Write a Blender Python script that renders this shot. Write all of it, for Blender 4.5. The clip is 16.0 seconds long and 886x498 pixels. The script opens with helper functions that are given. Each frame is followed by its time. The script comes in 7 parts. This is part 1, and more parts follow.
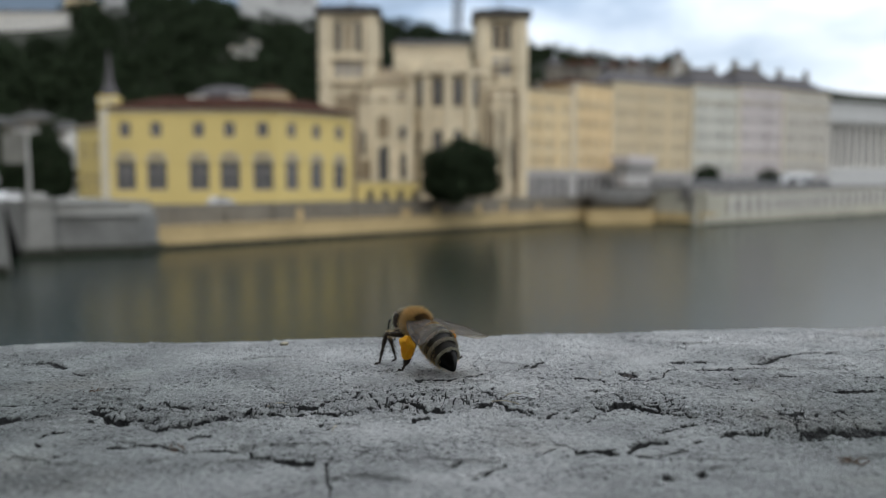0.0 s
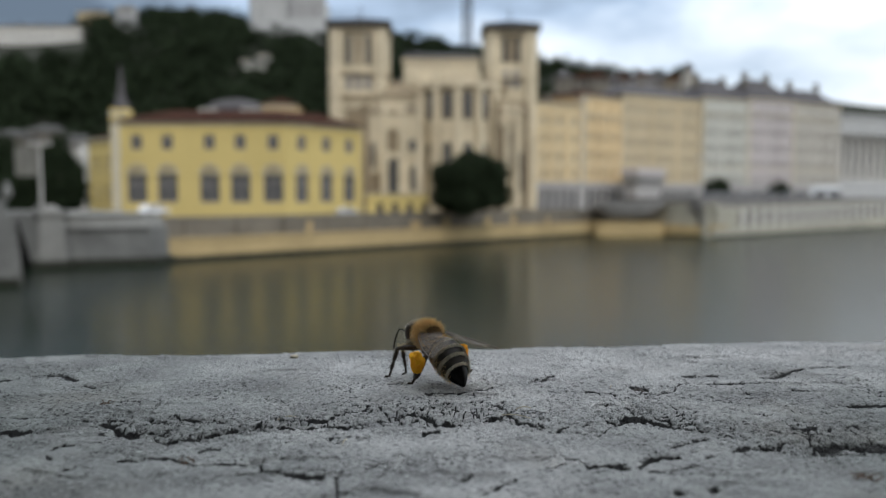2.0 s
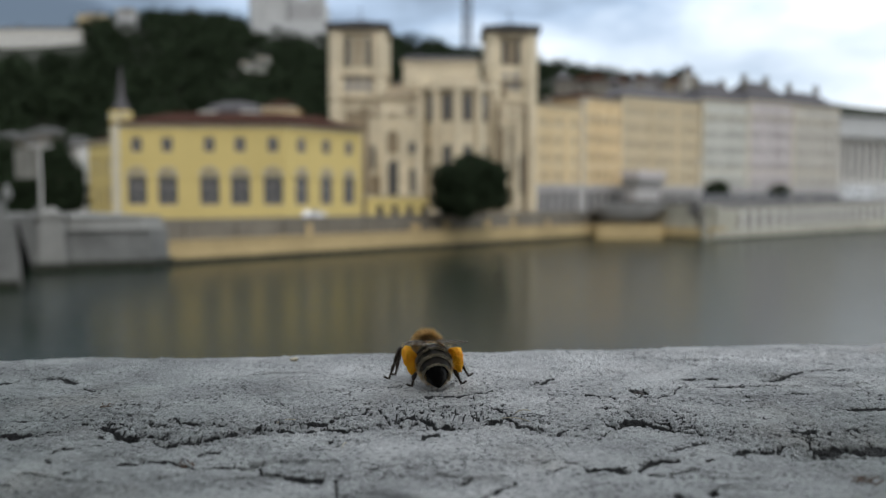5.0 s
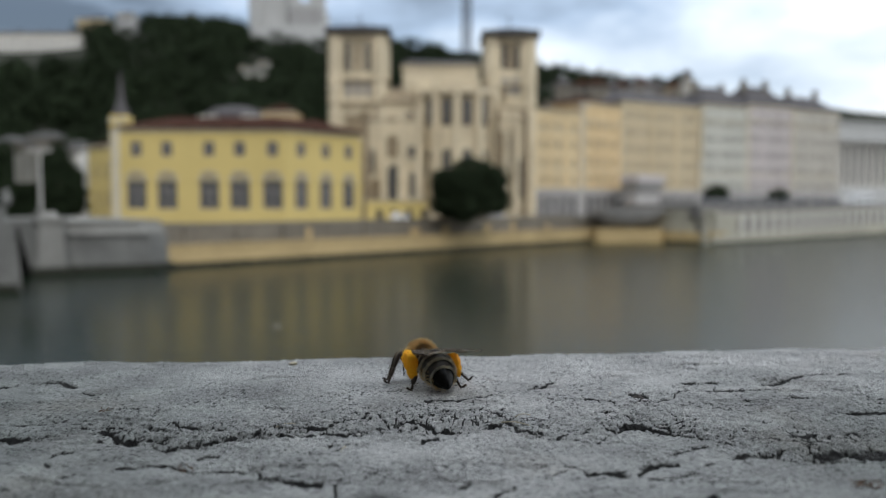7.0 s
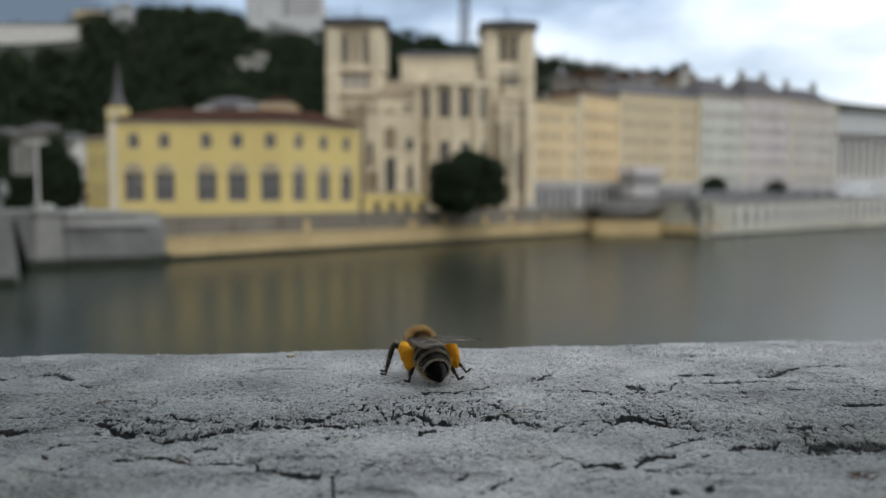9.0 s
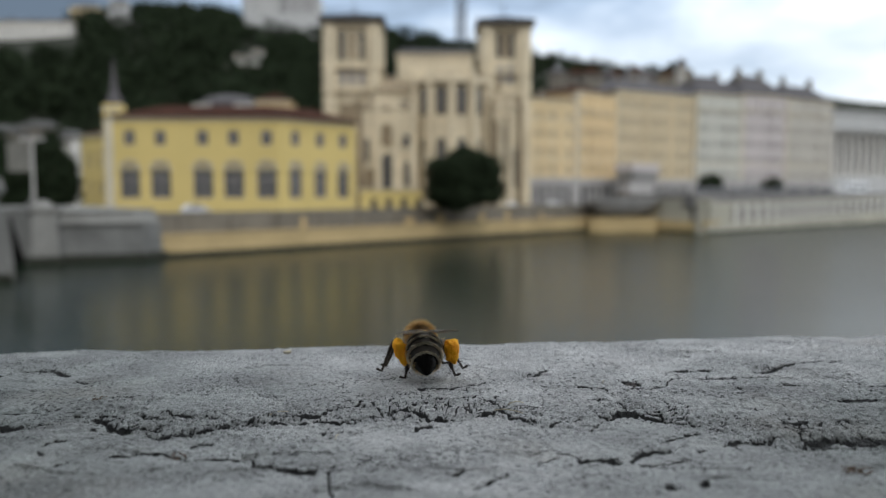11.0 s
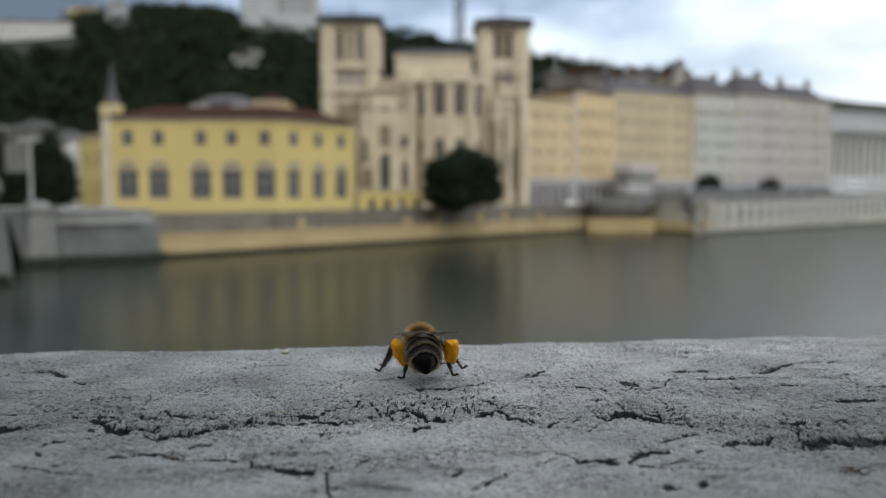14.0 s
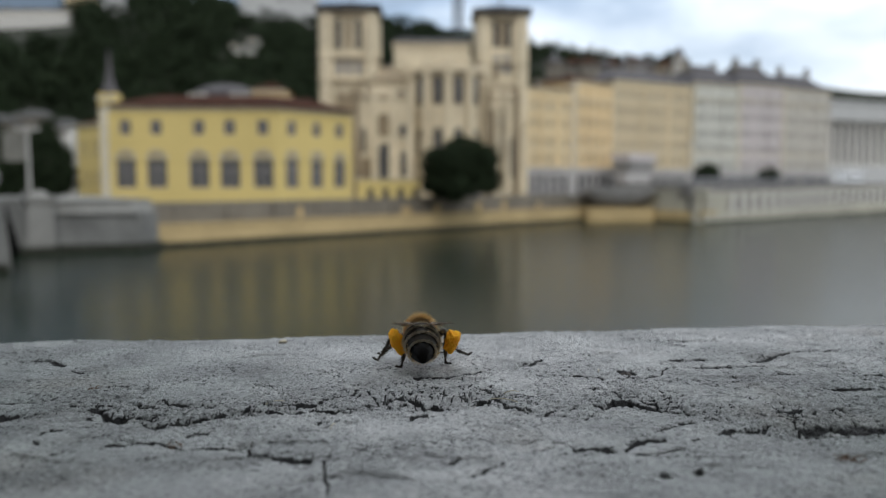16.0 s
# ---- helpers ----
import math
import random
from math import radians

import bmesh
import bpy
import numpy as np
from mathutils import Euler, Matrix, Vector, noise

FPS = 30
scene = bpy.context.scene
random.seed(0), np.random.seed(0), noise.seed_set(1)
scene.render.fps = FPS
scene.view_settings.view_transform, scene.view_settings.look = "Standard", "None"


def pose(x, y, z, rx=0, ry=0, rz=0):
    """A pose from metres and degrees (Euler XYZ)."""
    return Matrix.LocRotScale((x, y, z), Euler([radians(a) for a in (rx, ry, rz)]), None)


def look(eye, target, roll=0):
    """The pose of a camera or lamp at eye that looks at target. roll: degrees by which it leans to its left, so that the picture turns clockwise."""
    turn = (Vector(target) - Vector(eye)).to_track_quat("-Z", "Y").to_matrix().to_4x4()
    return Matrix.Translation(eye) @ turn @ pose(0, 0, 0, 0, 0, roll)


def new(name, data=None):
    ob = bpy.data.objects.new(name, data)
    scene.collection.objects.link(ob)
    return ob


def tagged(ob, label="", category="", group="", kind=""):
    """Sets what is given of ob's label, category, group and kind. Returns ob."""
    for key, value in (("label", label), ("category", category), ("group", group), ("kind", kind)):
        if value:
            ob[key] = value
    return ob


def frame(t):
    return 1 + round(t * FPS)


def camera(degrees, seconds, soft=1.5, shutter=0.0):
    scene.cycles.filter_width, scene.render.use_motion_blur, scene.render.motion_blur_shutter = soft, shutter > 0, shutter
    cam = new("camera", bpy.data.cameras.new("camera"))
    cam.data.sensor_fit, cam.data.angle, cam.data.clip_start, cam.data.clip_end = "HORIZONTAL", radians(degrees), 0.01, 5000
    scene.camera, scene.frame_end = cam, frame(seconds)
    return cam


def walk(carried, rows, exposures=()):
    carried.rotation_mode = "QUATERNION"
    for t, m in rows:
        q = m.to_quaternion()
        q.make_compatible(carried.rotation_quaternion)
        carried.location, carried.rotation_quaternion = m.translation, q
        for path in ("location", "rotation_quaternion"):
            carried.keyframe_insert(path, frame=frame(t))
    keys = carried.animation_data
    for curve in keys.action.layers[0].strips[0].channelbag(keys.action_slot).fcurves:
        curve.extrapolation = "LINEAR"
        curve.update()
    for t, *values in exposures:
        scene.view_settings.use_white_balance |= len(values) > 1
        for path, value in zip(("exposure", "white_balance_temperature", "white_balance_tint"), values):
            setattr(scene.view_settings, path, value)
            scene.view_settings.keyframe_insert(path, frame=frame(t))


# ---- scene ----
MM = 0.001
CAM_Z = 0.023

# seconds, sideways and upward shift in millimetres, tilt and turn in degrees
PATH = [
    (0, 0.03, 0.02, -4.434, -0.635),
    (0.5, -0.01, 0.09, -4.209, -0.576),
    (1, -0.03, 0.06, -3.125, -0.093),
    (1.5, 0.00, 0.00, -3.650, 0.000),
    (2, -0.04, 0.11, -3.600, 0.008),
    (2.5, -0.07, 0.16, -3.751, 0.000),
    (3, -0.03, 0.18, -3.750, 0.025),
    (3.5, 0.01, 0.16, -3.567, 0.008),
    (4, -0.05, 0.24, -3.450, 0.025),
    (6.5, -0.00, 0.11, -3.441, -0.059),
    (7, -0.02, 0.16, -3.158, -0.033),
    (7.5, -0.03, 0.12, -3.367, -0.134),
    (8, 0.12, 0.11, -3.567, -0.101),
    (8.5, 0.11, 0.16, -3.575, -0.175),
    (9, 0.06, 0.15, -3.684, -0.175),
    (11.5, 0.12, 0.03, -3.892, -0.425),
    (12, 0.12, 0.02, -3.884, -0.425),
    (12.5, 0.08, 0.04, -3.850, -0.350),
    (13, 0.07, 0.07, -3.859, -0.400),
    (13.5, 0.14, 0.00, -3.942, -0.484),
    (14, 0.11, 0.04, -3.860, -0.526),
    (14.5, 0.12, 0.03, -3.975, -0.517),
    (15, 0.19, 0.01, -4.167, -0.509),
    (15.5, 0.24, 0.08, -4.192, -0.526),
    (16, 0.24, 0.01, -4.576, -0.618),
]
cam = camera(55.1, 16.0, soft=1.2)
# a phone's small wide-open lens, focused on the bee
cam.data.dof.use_dof = True
cam.data.dof.focus_distance = 0.095
cam.data.dof.aperture_fstop = 29.5
walk(cam, [(t, pose(x * MM, 0, CAM_Z + z * MM, 90 + tilt, 0, turn)) for t, x, z, tilt, turn in PATH])

# ---- light ----
world = bpy.data.worlds.new("sky")
scene.world = world
world.use_nodes = True
SUN_AZ, SUN_EL = radians(166), radians(38)


def sky():
    nt = world.node_tree
    nt.nodes.clear()
    N, K = nt.nodes.new, nt.links.new
    out, bg = N("ShaderNodeOutputWorld"), N("ShaderNodeBackground")
    air = N("ShaderNodeTexSky")
    air.sky_type, air.sun_disc = "NISHITA", False
    air.sun_elevation, air.sun_rotation = SUN_EL, SUN_AZ
    co = N("ShaderNodeTexCoord")
    mp = N("ShaderNodeMapping")
    mp.inputs["Scale"].default_value = (1.0, 1.0, 2.6)
    mp.inputs["Location"].default_value = (0.31, 0.12, 0.0)
    K(co.outputs["Generated"], mp.inputs["Vector"])
    big = N("ShaderNodeTexNoise")
    big.inputs["Scale"].default_value, big.inputs["Detail"].default_value = 2.4, 6
    big.inputs["Roughness"].default_value = 0.52
    K(mp.outputs[0], big.inputs["Vector"])
    # cloud cover is brighter toward the side where the veil is thin
    dot = N("ShaderNodeVectorMath")
    dot.operation = "DOT_PRODUCT"
    dot.inputs[1].default_value = (0.86, 0.48, -0.15)
    K(co.outputs["Generated"], dot.inputs[0])
    add = N("ShaderNodeMath")
    add.operation = "MULTIPLY_ADD"
    add.inputs[1].default_value = 0.58
    K(dot.outputs["Value"], add.inputs[0])
    wide = N("ShaderNodeMath")
    wide.operation = "MULTIPLY"
    wide.inputs[1].default_value = 1.5
    K(big.outputs["Fac"], wide.inputs[0])
    K(wide.outputs[0], add.inputs[2])
    ramp = N("ShaderNodeValToRGB")
    el = ramp.color_ramp.elements
    el[0].position, el[0].color = 0.47, (0.075, 0.095, 0.125, 1)
    el[1].position, el[1].color = 0.95, (1.0, 1.0, 1.0, 1)
    e = el.new(0.645)
    e.color = (0.33, 0.42, 0.55, 1)
    e = el.new(0.80)
    e.color = (0.68, 0.76, 0.86, 1)
    less = N("ShaderNodeMath")
    less.operation = "SUBTRACT"
    less.inputs[1].default_value = 0.287
    K(add.outputs[0], less.inputs[0])
    K(less.outputs[0], ramp.inputs[0])
    scale = N("ShaderNodeMixRGB")
    scale.blend_type = "MULTIPLY"
    scale.inputs["Fac"].default_value = 1
    scale.inputs["Color2"].default_value = (10.6, 10.6, 10.6, 1)
    K(ramp.outputs[0], scale.inputs["Color1"])
    # an overcast sky is brightest overhead
    xyz = N("ShaderNodeSeparateXYZ")
    K(co.outputs["Generated"], xyz.inputs[0])
    up = N("ShaderNodeMapRange")
    up.inputs["From Min"].default_value, up.inputs["From Max"].default_value = 0.15, 1.0
    up.inputs["To Min"].default_value, up.inputs["To Max"].default_value = 1.0, 3.4
    K(xyz.outputs["Z"], up.inputs["Value"])
    grey = N("ShaderNodeMixRGB")
    grey.inputs["Color2"].default_value = (5.75, 6.08, 6.45, 1)
    veil = N("ShaderNodeMapRange")
    veil.inputs["From Min"].default_value, veil.inputs["From Max"].default_value = 0.2, 0.6
    veil.inputs["To Max"].default_value = 0.7
    K(xyz.outputs["Z"], veil.inputs["Value"])
    K(veil.outputs[0], grey.inputs["Fac"])
    K(scale.outputs[0], grey.inputs["Color1"])
    top = N("ShaderNodeMixRGB")
    top.blend_type = "MULTIPLY"
    top.inputs["Fac"].default_value = 1
    K(grey.outputs[0], top.inputs["Color1"])
    K(up.outputs[0], top.inputs["Color2"])
    mix = N("ShaderNodeMixRGB")
    mix.inputs["Fac"].default_value = 0.85
    K(air.outputs[0], mix.inputs["Color1"])
    K(top.outputs[0], mix.inputs["Color2"])
    K(mix.outputs[0], bg.inputs["Color"])
    bg.inputs["Strength"].default_value = 0.12
    K(bg.outputs[0], out.inputs["Surface"])


sky()
sun = new("sun", bpy.data.lights.new("sun", "SUN"))
sun.data.energy, sun.data.angle, sun.data.color = 1.25, radians(30), (1.0, 0.97, 0.93)
sun.matrix_world = look((0, 0, 0), (-math.sin(SUN_AZ) * math.cos(SUN_EL), -math.cos(SUN_AZ) * math.cos(SUN_EL), -math.sin(SUN_EL)))
scene.view_settings.exposure = 0.07

# ---- materials ----
def material(name, color, rough=0.8, var=0.25, scale=1.0, fine=8.0, bump=0.0, metal=0.0, spec=0.3, color2=None, island=0.0, coat=0.0):
    """Base colour broken by a large and a fine noise, with a matching fine relief. scale: patches per metre."""
    m = bpy.data.materials.new(name)
    m.use_nodes = True
    nt = m.node_tree
    N, K = nt.nodes.new, nt.links.new
    b = nt.nodes["Principled BSDF"]
    b.inputs["Roughness"].default_value, b.inputs["Metallic"].default_value = rough, metal
    b.inputs["Specular IOR Level"].default_value = spec
    b.inputs["Coat Weight"].default_value = coat
    co = N("ShaderNodeTexCoord")
    big, small = N("ShaderNodeTexNoise"), N("ShaderNodeTexNoise")
    big.inputs["Scale"].default_value, big.inputs["Detail"].default_value = scale, 4
    small.inputs["Scale"].default_value, small.inputs["Detail"].default_value = scale * fine, 6
    small.inputs["Roughness"].default_value = 0.65
    for n in (big, small):
        K(co.outputs["Object"], n.inputs["Vector"])
    mean = N("ShaderNodeMath")
    mean.operation = "ADD"
    K(big.outputs["Fac"], mean.inputs[0])
    K(small.outputs["Fac"], mean.inputs[1])
    value = mean
    if island:
        geo = N("ShaderNodeNewGeometry")
        more = N("ShaderNodeMath")
        more.operation = "MULTIPLY_ADD"
        more.inputs[1].default_value = island
        K(geo.outputs["Random Per Island"], more.inputs[0])
        K(mean.outputs[0], more.inputs[2])
        value = more
    ramp = N("ShaderNodeMapRange")
    ramp.inputs["From Min"].default_value, ramp.inputs["From Max"].default_value = 0.65, 1.35 + island
    K(value.outputs[0], ramp.inputs["Value"])
    mix = N("ShaderNodeMixRGB")
    other = color2 or tuple(min(1, c * (1 + var)) for c in color)
    dark = color if color2 else tuple(c * (1 - var) for c in color)
    mix.inputs["Color1"].default_value, mix.inputs["Color2"].default_value = (*dark, 1), (*other, 1)
    K(ramp.outputs[0], mix.inputs["Fac"])
    K(mix.outputs[0], b.inputs["Base Color"])
    if bump:
        bp = N("ShaderNodeBump")
        bp.inputs["Strength"].default_value, bp.inputs["Distance"].default_value = 0.8, bump
        K(small.outputs["Fac"], bp.inputs["Height"])
        K(bp.outputs[0], b.inputs["Normal"])
    return m


def wing_membrane():
    m = bpy.data.materials.new("wing_membrane")
    m.use_nodes = True
    nt = m.node_tree
    N, K = nt.nodes.new, nt.links.new
    b, out = nt.nodes["Principled BSDF"], nt.nodes["Material Output"]
    b.inputs["Base Color"].default_value = (0.32, 0.28, 0.24, 1)
    b.inputs["Roughness"].default_value = 0.28
    clear, mix = N("ShaderNodeBsdfTransparent"), N("ShaderNodeMixShader")
    clear.inputs["Color"].default_value = (0.86, 0.82, 0.76, 1)
    co, n = N("ShaderNodeTexCoord"), N("ShaderNodeTexNoise")
    n.inputs["Scale"].default_value, n.inputs["Detail"].default_value = 900, 4
    K(co.outputs["Object"], n.inputs["Vector"])
    mr = N("ShaderNodeMapRange")
    mr.inputs["From Min"].default_value, mr.inputs["From Max"].default_value = 0.3, 0.7
    mr.inputs["To Min"].default_value, mr.inputs["To Max"].default_value = 0.06, 0.20
    K(n.outputs["Fac"], mr.inputs["Value"])
    bp = N("ShaderNodeBump")
    bp.inputs["Strength"].default_value, bp.inputs["Distance"].default_value = 0.4, 0.0001
    K(n.outputs["Fac"], bp.inputs["Height"])
    K(bp.outputs[0], b.inputs["Normal"])
    K(mr.outputs[0], mix.inputs["Fac"])
    K(clear.outputs[0], mix.inputs[1])
    K(b.outputs[0], mix.inputs[2])
    K(mix.outputs[0], out.inputs["Surface"])
    return m


def river_surface():
    m = material("river_water", (0.005, 0.010, 0.005), 0.21, 0.2, 0.02, 12, 0.0, 0.0, 0.2)
    nt = m.node_tree
    N, K = nt.nodes.new, nt.links.new
    b = nt.nodes["Principled BSDF"]
    b.inputs["IOR"].default_value = 1.33
    co, mp = N("ShaderNodeTexCoord"), N("ShaderNodeMapping")
    mp.inputs["Rotation"].default_value = (0, 0, radians(-20))
    mp.inputs["Scale"].default_value = (0.5, 1.0, 1.0)
    K(co.outputs["Object"], mp.inputs["Vector"])
    a = N("ShaderNodeTexNoise")
    a.inputs["Scale"].default_value, a.inputs["Detail"].default_value = 0.9, 5
    K(mp.outputs[0], a.inputs["Vector"])
    bp = N("ShaderNodeBump")
    bp.inputs["Strength"].default_value, bp.inputs["Distance"].default_value = 0.14, 0.12
    K(a.outputs["Fac"], bp.inputs["Height"])
    K(bp.outputs[0], b.inputs["Normal"])
    return m


def parapet_stone():
    """Weathered pale grey stone: blotches, grain, dark specks, painted light falloff at both sides, and soil with crack
    shade.
    """
    m = material("parapet_stone", (0.315, 0.31, 0.30), 0.8, 0.2, 120, 14, 0.0, 0, 0.35, color2=(0.745, 0.735, 0.705))
    nt = m.node_tree
    N, K = nt.nodes.new, nt.links.new
    b = nt.nodes["Principled BSDF"]
    co = [n for n in nt.nodes if n.type == "TEX_COORD"][0]

    def blot(scale, detail, lo, hi, top, rough=0.55):
        n, r = N("ShaderNodeTexNoise"), N("ShaderNodeMapRange")
        n.inputs["Scale"].default_value, n.inputs["Detail"].default_value, n.inputs["Roughness"].default_value = scale, detail, rough
        K(co.outputs["Object"], n.inputs["Vector"])
        r.inputs["From Min"].default_value, r.inputs["From Max"].default_value, r.inputs["To Max"].default_value = lo, hi, top
        K(n.outputs["Fac"], r.inputs["Value"])
        return r.outputs[0]

    def layer(below, fac, color, mode="MIX"):
        x = N("ShaderNodeMixRGB")
        x.blend_type = mode
        x.inputs["Color2"].default_value = (*color, 1)
        K(fac, x.inputs["Fac"])
        K(below, x.inputs["Color1"])
        return x.outputs[0]

    def times(p, q):
        x = N("ShaderNodeMath")
        x.operation = "MULTIPLY"
        K(p, x.inputs[0])
        K(q, x.inputs[1])
        return x.outputs[0]

    col = b.inputs["Base Color"].links[0].from_socket
    # lichen-grey and brownish blotches
    col = layer(col, blot(55, 5, 0.50, 0.68, 0.55), (0.55, 0.55, 0.56), "MULTIPLY")
    col = layer(col, blot(38, 4, 0.56, 0.72, 0.55), (0.74, 0.66, 0.58), "MULTIPLY")
    # dark mineral specks, in fields
    col = layer(col, times(blot(1900, 5, 0.535, 0.60, 0.9, 0.65), blot(130, 4, 0.34, 0.58, 1.0)), (0.09, 0.09, 0.087))
    # pale chipped grains
    col = layer(col, blot(1500, 4, 0.60, 0.67, 0.65), (0.74, 0.73, 0.70))
    # lens falloff and dimmer light at the sides, painted as uneven dark zones
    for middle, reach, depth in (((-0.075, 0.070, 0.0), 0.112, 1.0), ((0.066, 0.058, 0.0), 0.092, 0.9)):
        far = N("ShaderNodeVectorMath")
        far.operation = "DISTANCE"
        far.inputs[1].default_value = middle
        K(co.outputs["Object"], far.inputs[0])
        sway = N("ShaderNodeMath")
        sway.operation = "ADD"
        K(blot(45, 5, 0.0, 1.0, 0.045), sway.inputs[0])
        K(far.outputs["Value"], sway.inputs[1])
        side_falloff = N("ShaderNodeMapRange")
        side_falloff.inputs["From Min"].default_value, side_falloff.inputs["From Max"].default_value = reach, 0.045
        side_falloff.inputs["To Max"].default_value = depth
        K(sway.outputs[0], side_falloff.inputs["Value"])
        col = layer(col, side_falloff.outputs[0], (0.34, 0.38, 0.37), "MULTIPLY")
    # lodged soil, with the cracks' shade painted into the same dark tone
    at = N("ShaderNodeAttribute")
    at.attribute_name = "soil_shade"
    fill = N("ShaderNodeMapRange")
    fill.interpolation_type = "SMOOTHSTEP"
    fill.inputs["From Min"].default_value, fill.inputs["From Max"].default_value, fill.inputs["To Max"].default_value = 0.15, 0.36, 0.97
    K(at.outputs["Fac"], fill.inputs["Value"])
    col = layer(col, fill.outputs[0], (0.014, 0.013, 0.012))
    K(col, b.inputs["Base Color"])
    fine = N("ShaderNodeTexNoise")
    fine.inputs["Scale"].default_value, fine.inputs["Detail"].default_value = 2600, 8
    fine.inputs["Roughness"].default_value = 0.7
    K(co.outputs["Object"], fine.inputs["Vector"])
    bp = N("ShaderNodeBump")
    bp.inputs["Strength"].default_value, bp.inputs["Distance"].default_value = 1.0, 0.00062
    K(fine.outputs["Fac"], bp.inputs["Height"])
    K(bp.outputs[0], b.inputs["Normal"])
    return m


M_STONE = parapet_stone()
M_MOSS = material("dry_moss", (0.020, 0.019, 0.015), 0.95, 0.4, 300, 8, 0.0, 0, 0.05, island=0.3)
M_WATER = river_surface()
M_GROUND = material("street_paving", (0.16, 0.155, 0.15), 0.9, 0.2, 0.3, 20)
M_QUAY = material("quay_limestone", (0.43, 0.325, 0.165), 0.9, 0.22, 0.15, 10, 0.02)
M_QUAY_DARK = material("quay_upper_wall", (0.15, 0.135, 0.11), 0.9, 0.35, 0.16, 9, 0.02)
M_QUAY_PALE = material("pale_quay_stone", (0.37, 0.355, 0.29), 0.9, 0.2, 0.15, 10, 0.02)
M_PANEL = material("panel_grey", (0.165, 0.16, 0.14), 0.9, 0.25, 0.2, 9, 0.02)
# near black: the shade under the bridge arch is put into this colour
M_ARCH_SHADE = material("arch_shade_black", (0.009, 0.009, 0.009), 0.95, 0.4, 0.6, 8, 0.02, spec=0.0)
M_WEED = material("wet_river_weed", (0.020, 0.022, 0.014), 0.7, 0.4, 0.6, 8, 0.02)
M_COPING = material("worn_coping_stone", (0.19, 0.187, 0.172), 0.9, 0.25, 0.3, 9, 0.02)
M_ABUT = material("abutment_stone", (0.14, 0.14, 0.132), 0.9, 0.4, 0.3, 9, 0.02)
M_YELLOW = material("yellow_render", (0.55, 0.43, 0.165), 0.9, 0.08, 0.12, 10)
M_TRIM = material("pale_trim", (0.52, 0.46, 0.33), 0.85, 0.12, 0.3, 8)
M_TILE = material("brown_roof_tiles", (0.042, 0.0175, 0.011), 0.95, 0.3, 0.3, 10, 0.03, spec=0.05)
M_SLATE = material("grey_slate", (0.085, 0.08, 0.082), 0.9, 0.3, 0.3, 10, 0.02, spec=0.08)
M_GLASS = material("window_glass", (0.085, 0.084, 0.082), 0.25, 0.3, 0.4, 4, spec=0.35)
M_FRAME = material("window_frame_paint", (0.34, 0.31, 0.29), 0.6, 0.1, 2, 6)
M_CATH = material("cathedral_limestone", (0.56, 0.48, 0.34), 0.92, 0.28, 0.2, 9, 0.03)
# dark brown for roofs and walls, also for painted recess shade
M_CATH_DARK = material("cathedral_dark_stone", (0.24, 0.19, 0.125), 0.92, 0.28, 0.2, 9, 0.03)
M_CATH_ROOF = material("worn_apse_tiles", (0.34, 0.275, 0.19), 0.95, 0.3, 0.3, 9, 0.03, spec=0.05)
M_LUNETTE = material("fanlight_glass", (0.29, 0.24, 0.13), 0.3, 0.25, 0.5, 6, spec=0.5)
M_FACADES = [
    material("ochre_render", (0.60, 0.475, 0.285), 0.9, 0.1, 0.1, 10),
    material("warm_render", (0.60, 0.455, 0.26), 0.9, 0.1, 0.1, 10),
    material("yellow_ochre_render", (0.51, 0.42, 0.275), 0.9, 0.1, 0.1, 10),
    material("pale_grey_render", (0.48, 0.475, 0.42), 0.9, 0.1, 0.1, 10),
    material("pinkish_render", (0.46, 0.42, 0.405), 0.9, 0.1, 0.1, 10),
    material("beige_grey_render", (0.42, 0.395, 0.345), 0.9, 0.1, 0.1, 10),
    material("courthouse_stone", (0.42, 0.42, 0.41), 0.9, 0.1, 0.1, 10),
]
M_CAP = material("dark_lead_caps", (0.035, 0.032, 0.032), 0.8, 0.25, 0.3, 10)
# one dark tone for the sky-blocking wall, painted shade in openings, and roofs
M_NEAR = material("dark_matte_grey", (0.06, 0.058, 0.055), 0.9, 0.2, 0.2, 8)
M_WHITE = material("white_stone", (0.62, 0.60, 0.55), 0.9, 0.1, 0.1, 9)
M_GREYPLASTER = material("grey_ground_floor", (0.22, 0.21, 0.205), 0.85, 0.15, 0.2, 8)
M_GROUNDFLOOR = material("shopfront_stone", (0.36, 0.345, 0.33), 0.85, 0.2, 0.2, 8)
M_LOOKOUT = material("stained_lookout_stone", (0.21, 0.205, 0.195), 0.9, 0.25, 0.3, 8)
M_LEAF = material("dark_leaves", (0.016, 0.023, 0.012), 0.9, 0.4, 0.05, 9, spec=0.03, island=0.35)
M_HILL = material("woodland_soil", (0.016, 0.018, 0.010), 0.95, 0.3, 0.05, 8)
M_BARK = material("bark", (0.05, 0.04, 0.03), 0.9, 0.3, 2, 9)
M_MAST = material("pale_painted_steel", (0.42, 0.41, 0.38), 0.5, 0.08, 1, 8)
M_STEEL = material("dark_lattice_steel", (0.11, 0.12, 0.14), 0.6, 0.15, 0.5, 8)
M_CARWHITE = material("white_car_paint", (0.85, 0.85, 0.84), 0.25, 0.03, 1, 8, coat=0.5)
M_CARGREY = material("silver_car_paint", (0.50, 0.50, 0.50), 0.3, 0.05, 1, 8, coat=0.5)
M_CARDARK = material("dark_car_paint", (0.04, 0.042, 0.05), 0.3, 0.1, 1, 8, coat=0.5)
M_BUS = material("bus_paint", (0.70, 0.72, 0.73), 0.35, 0.05, 1, 8)
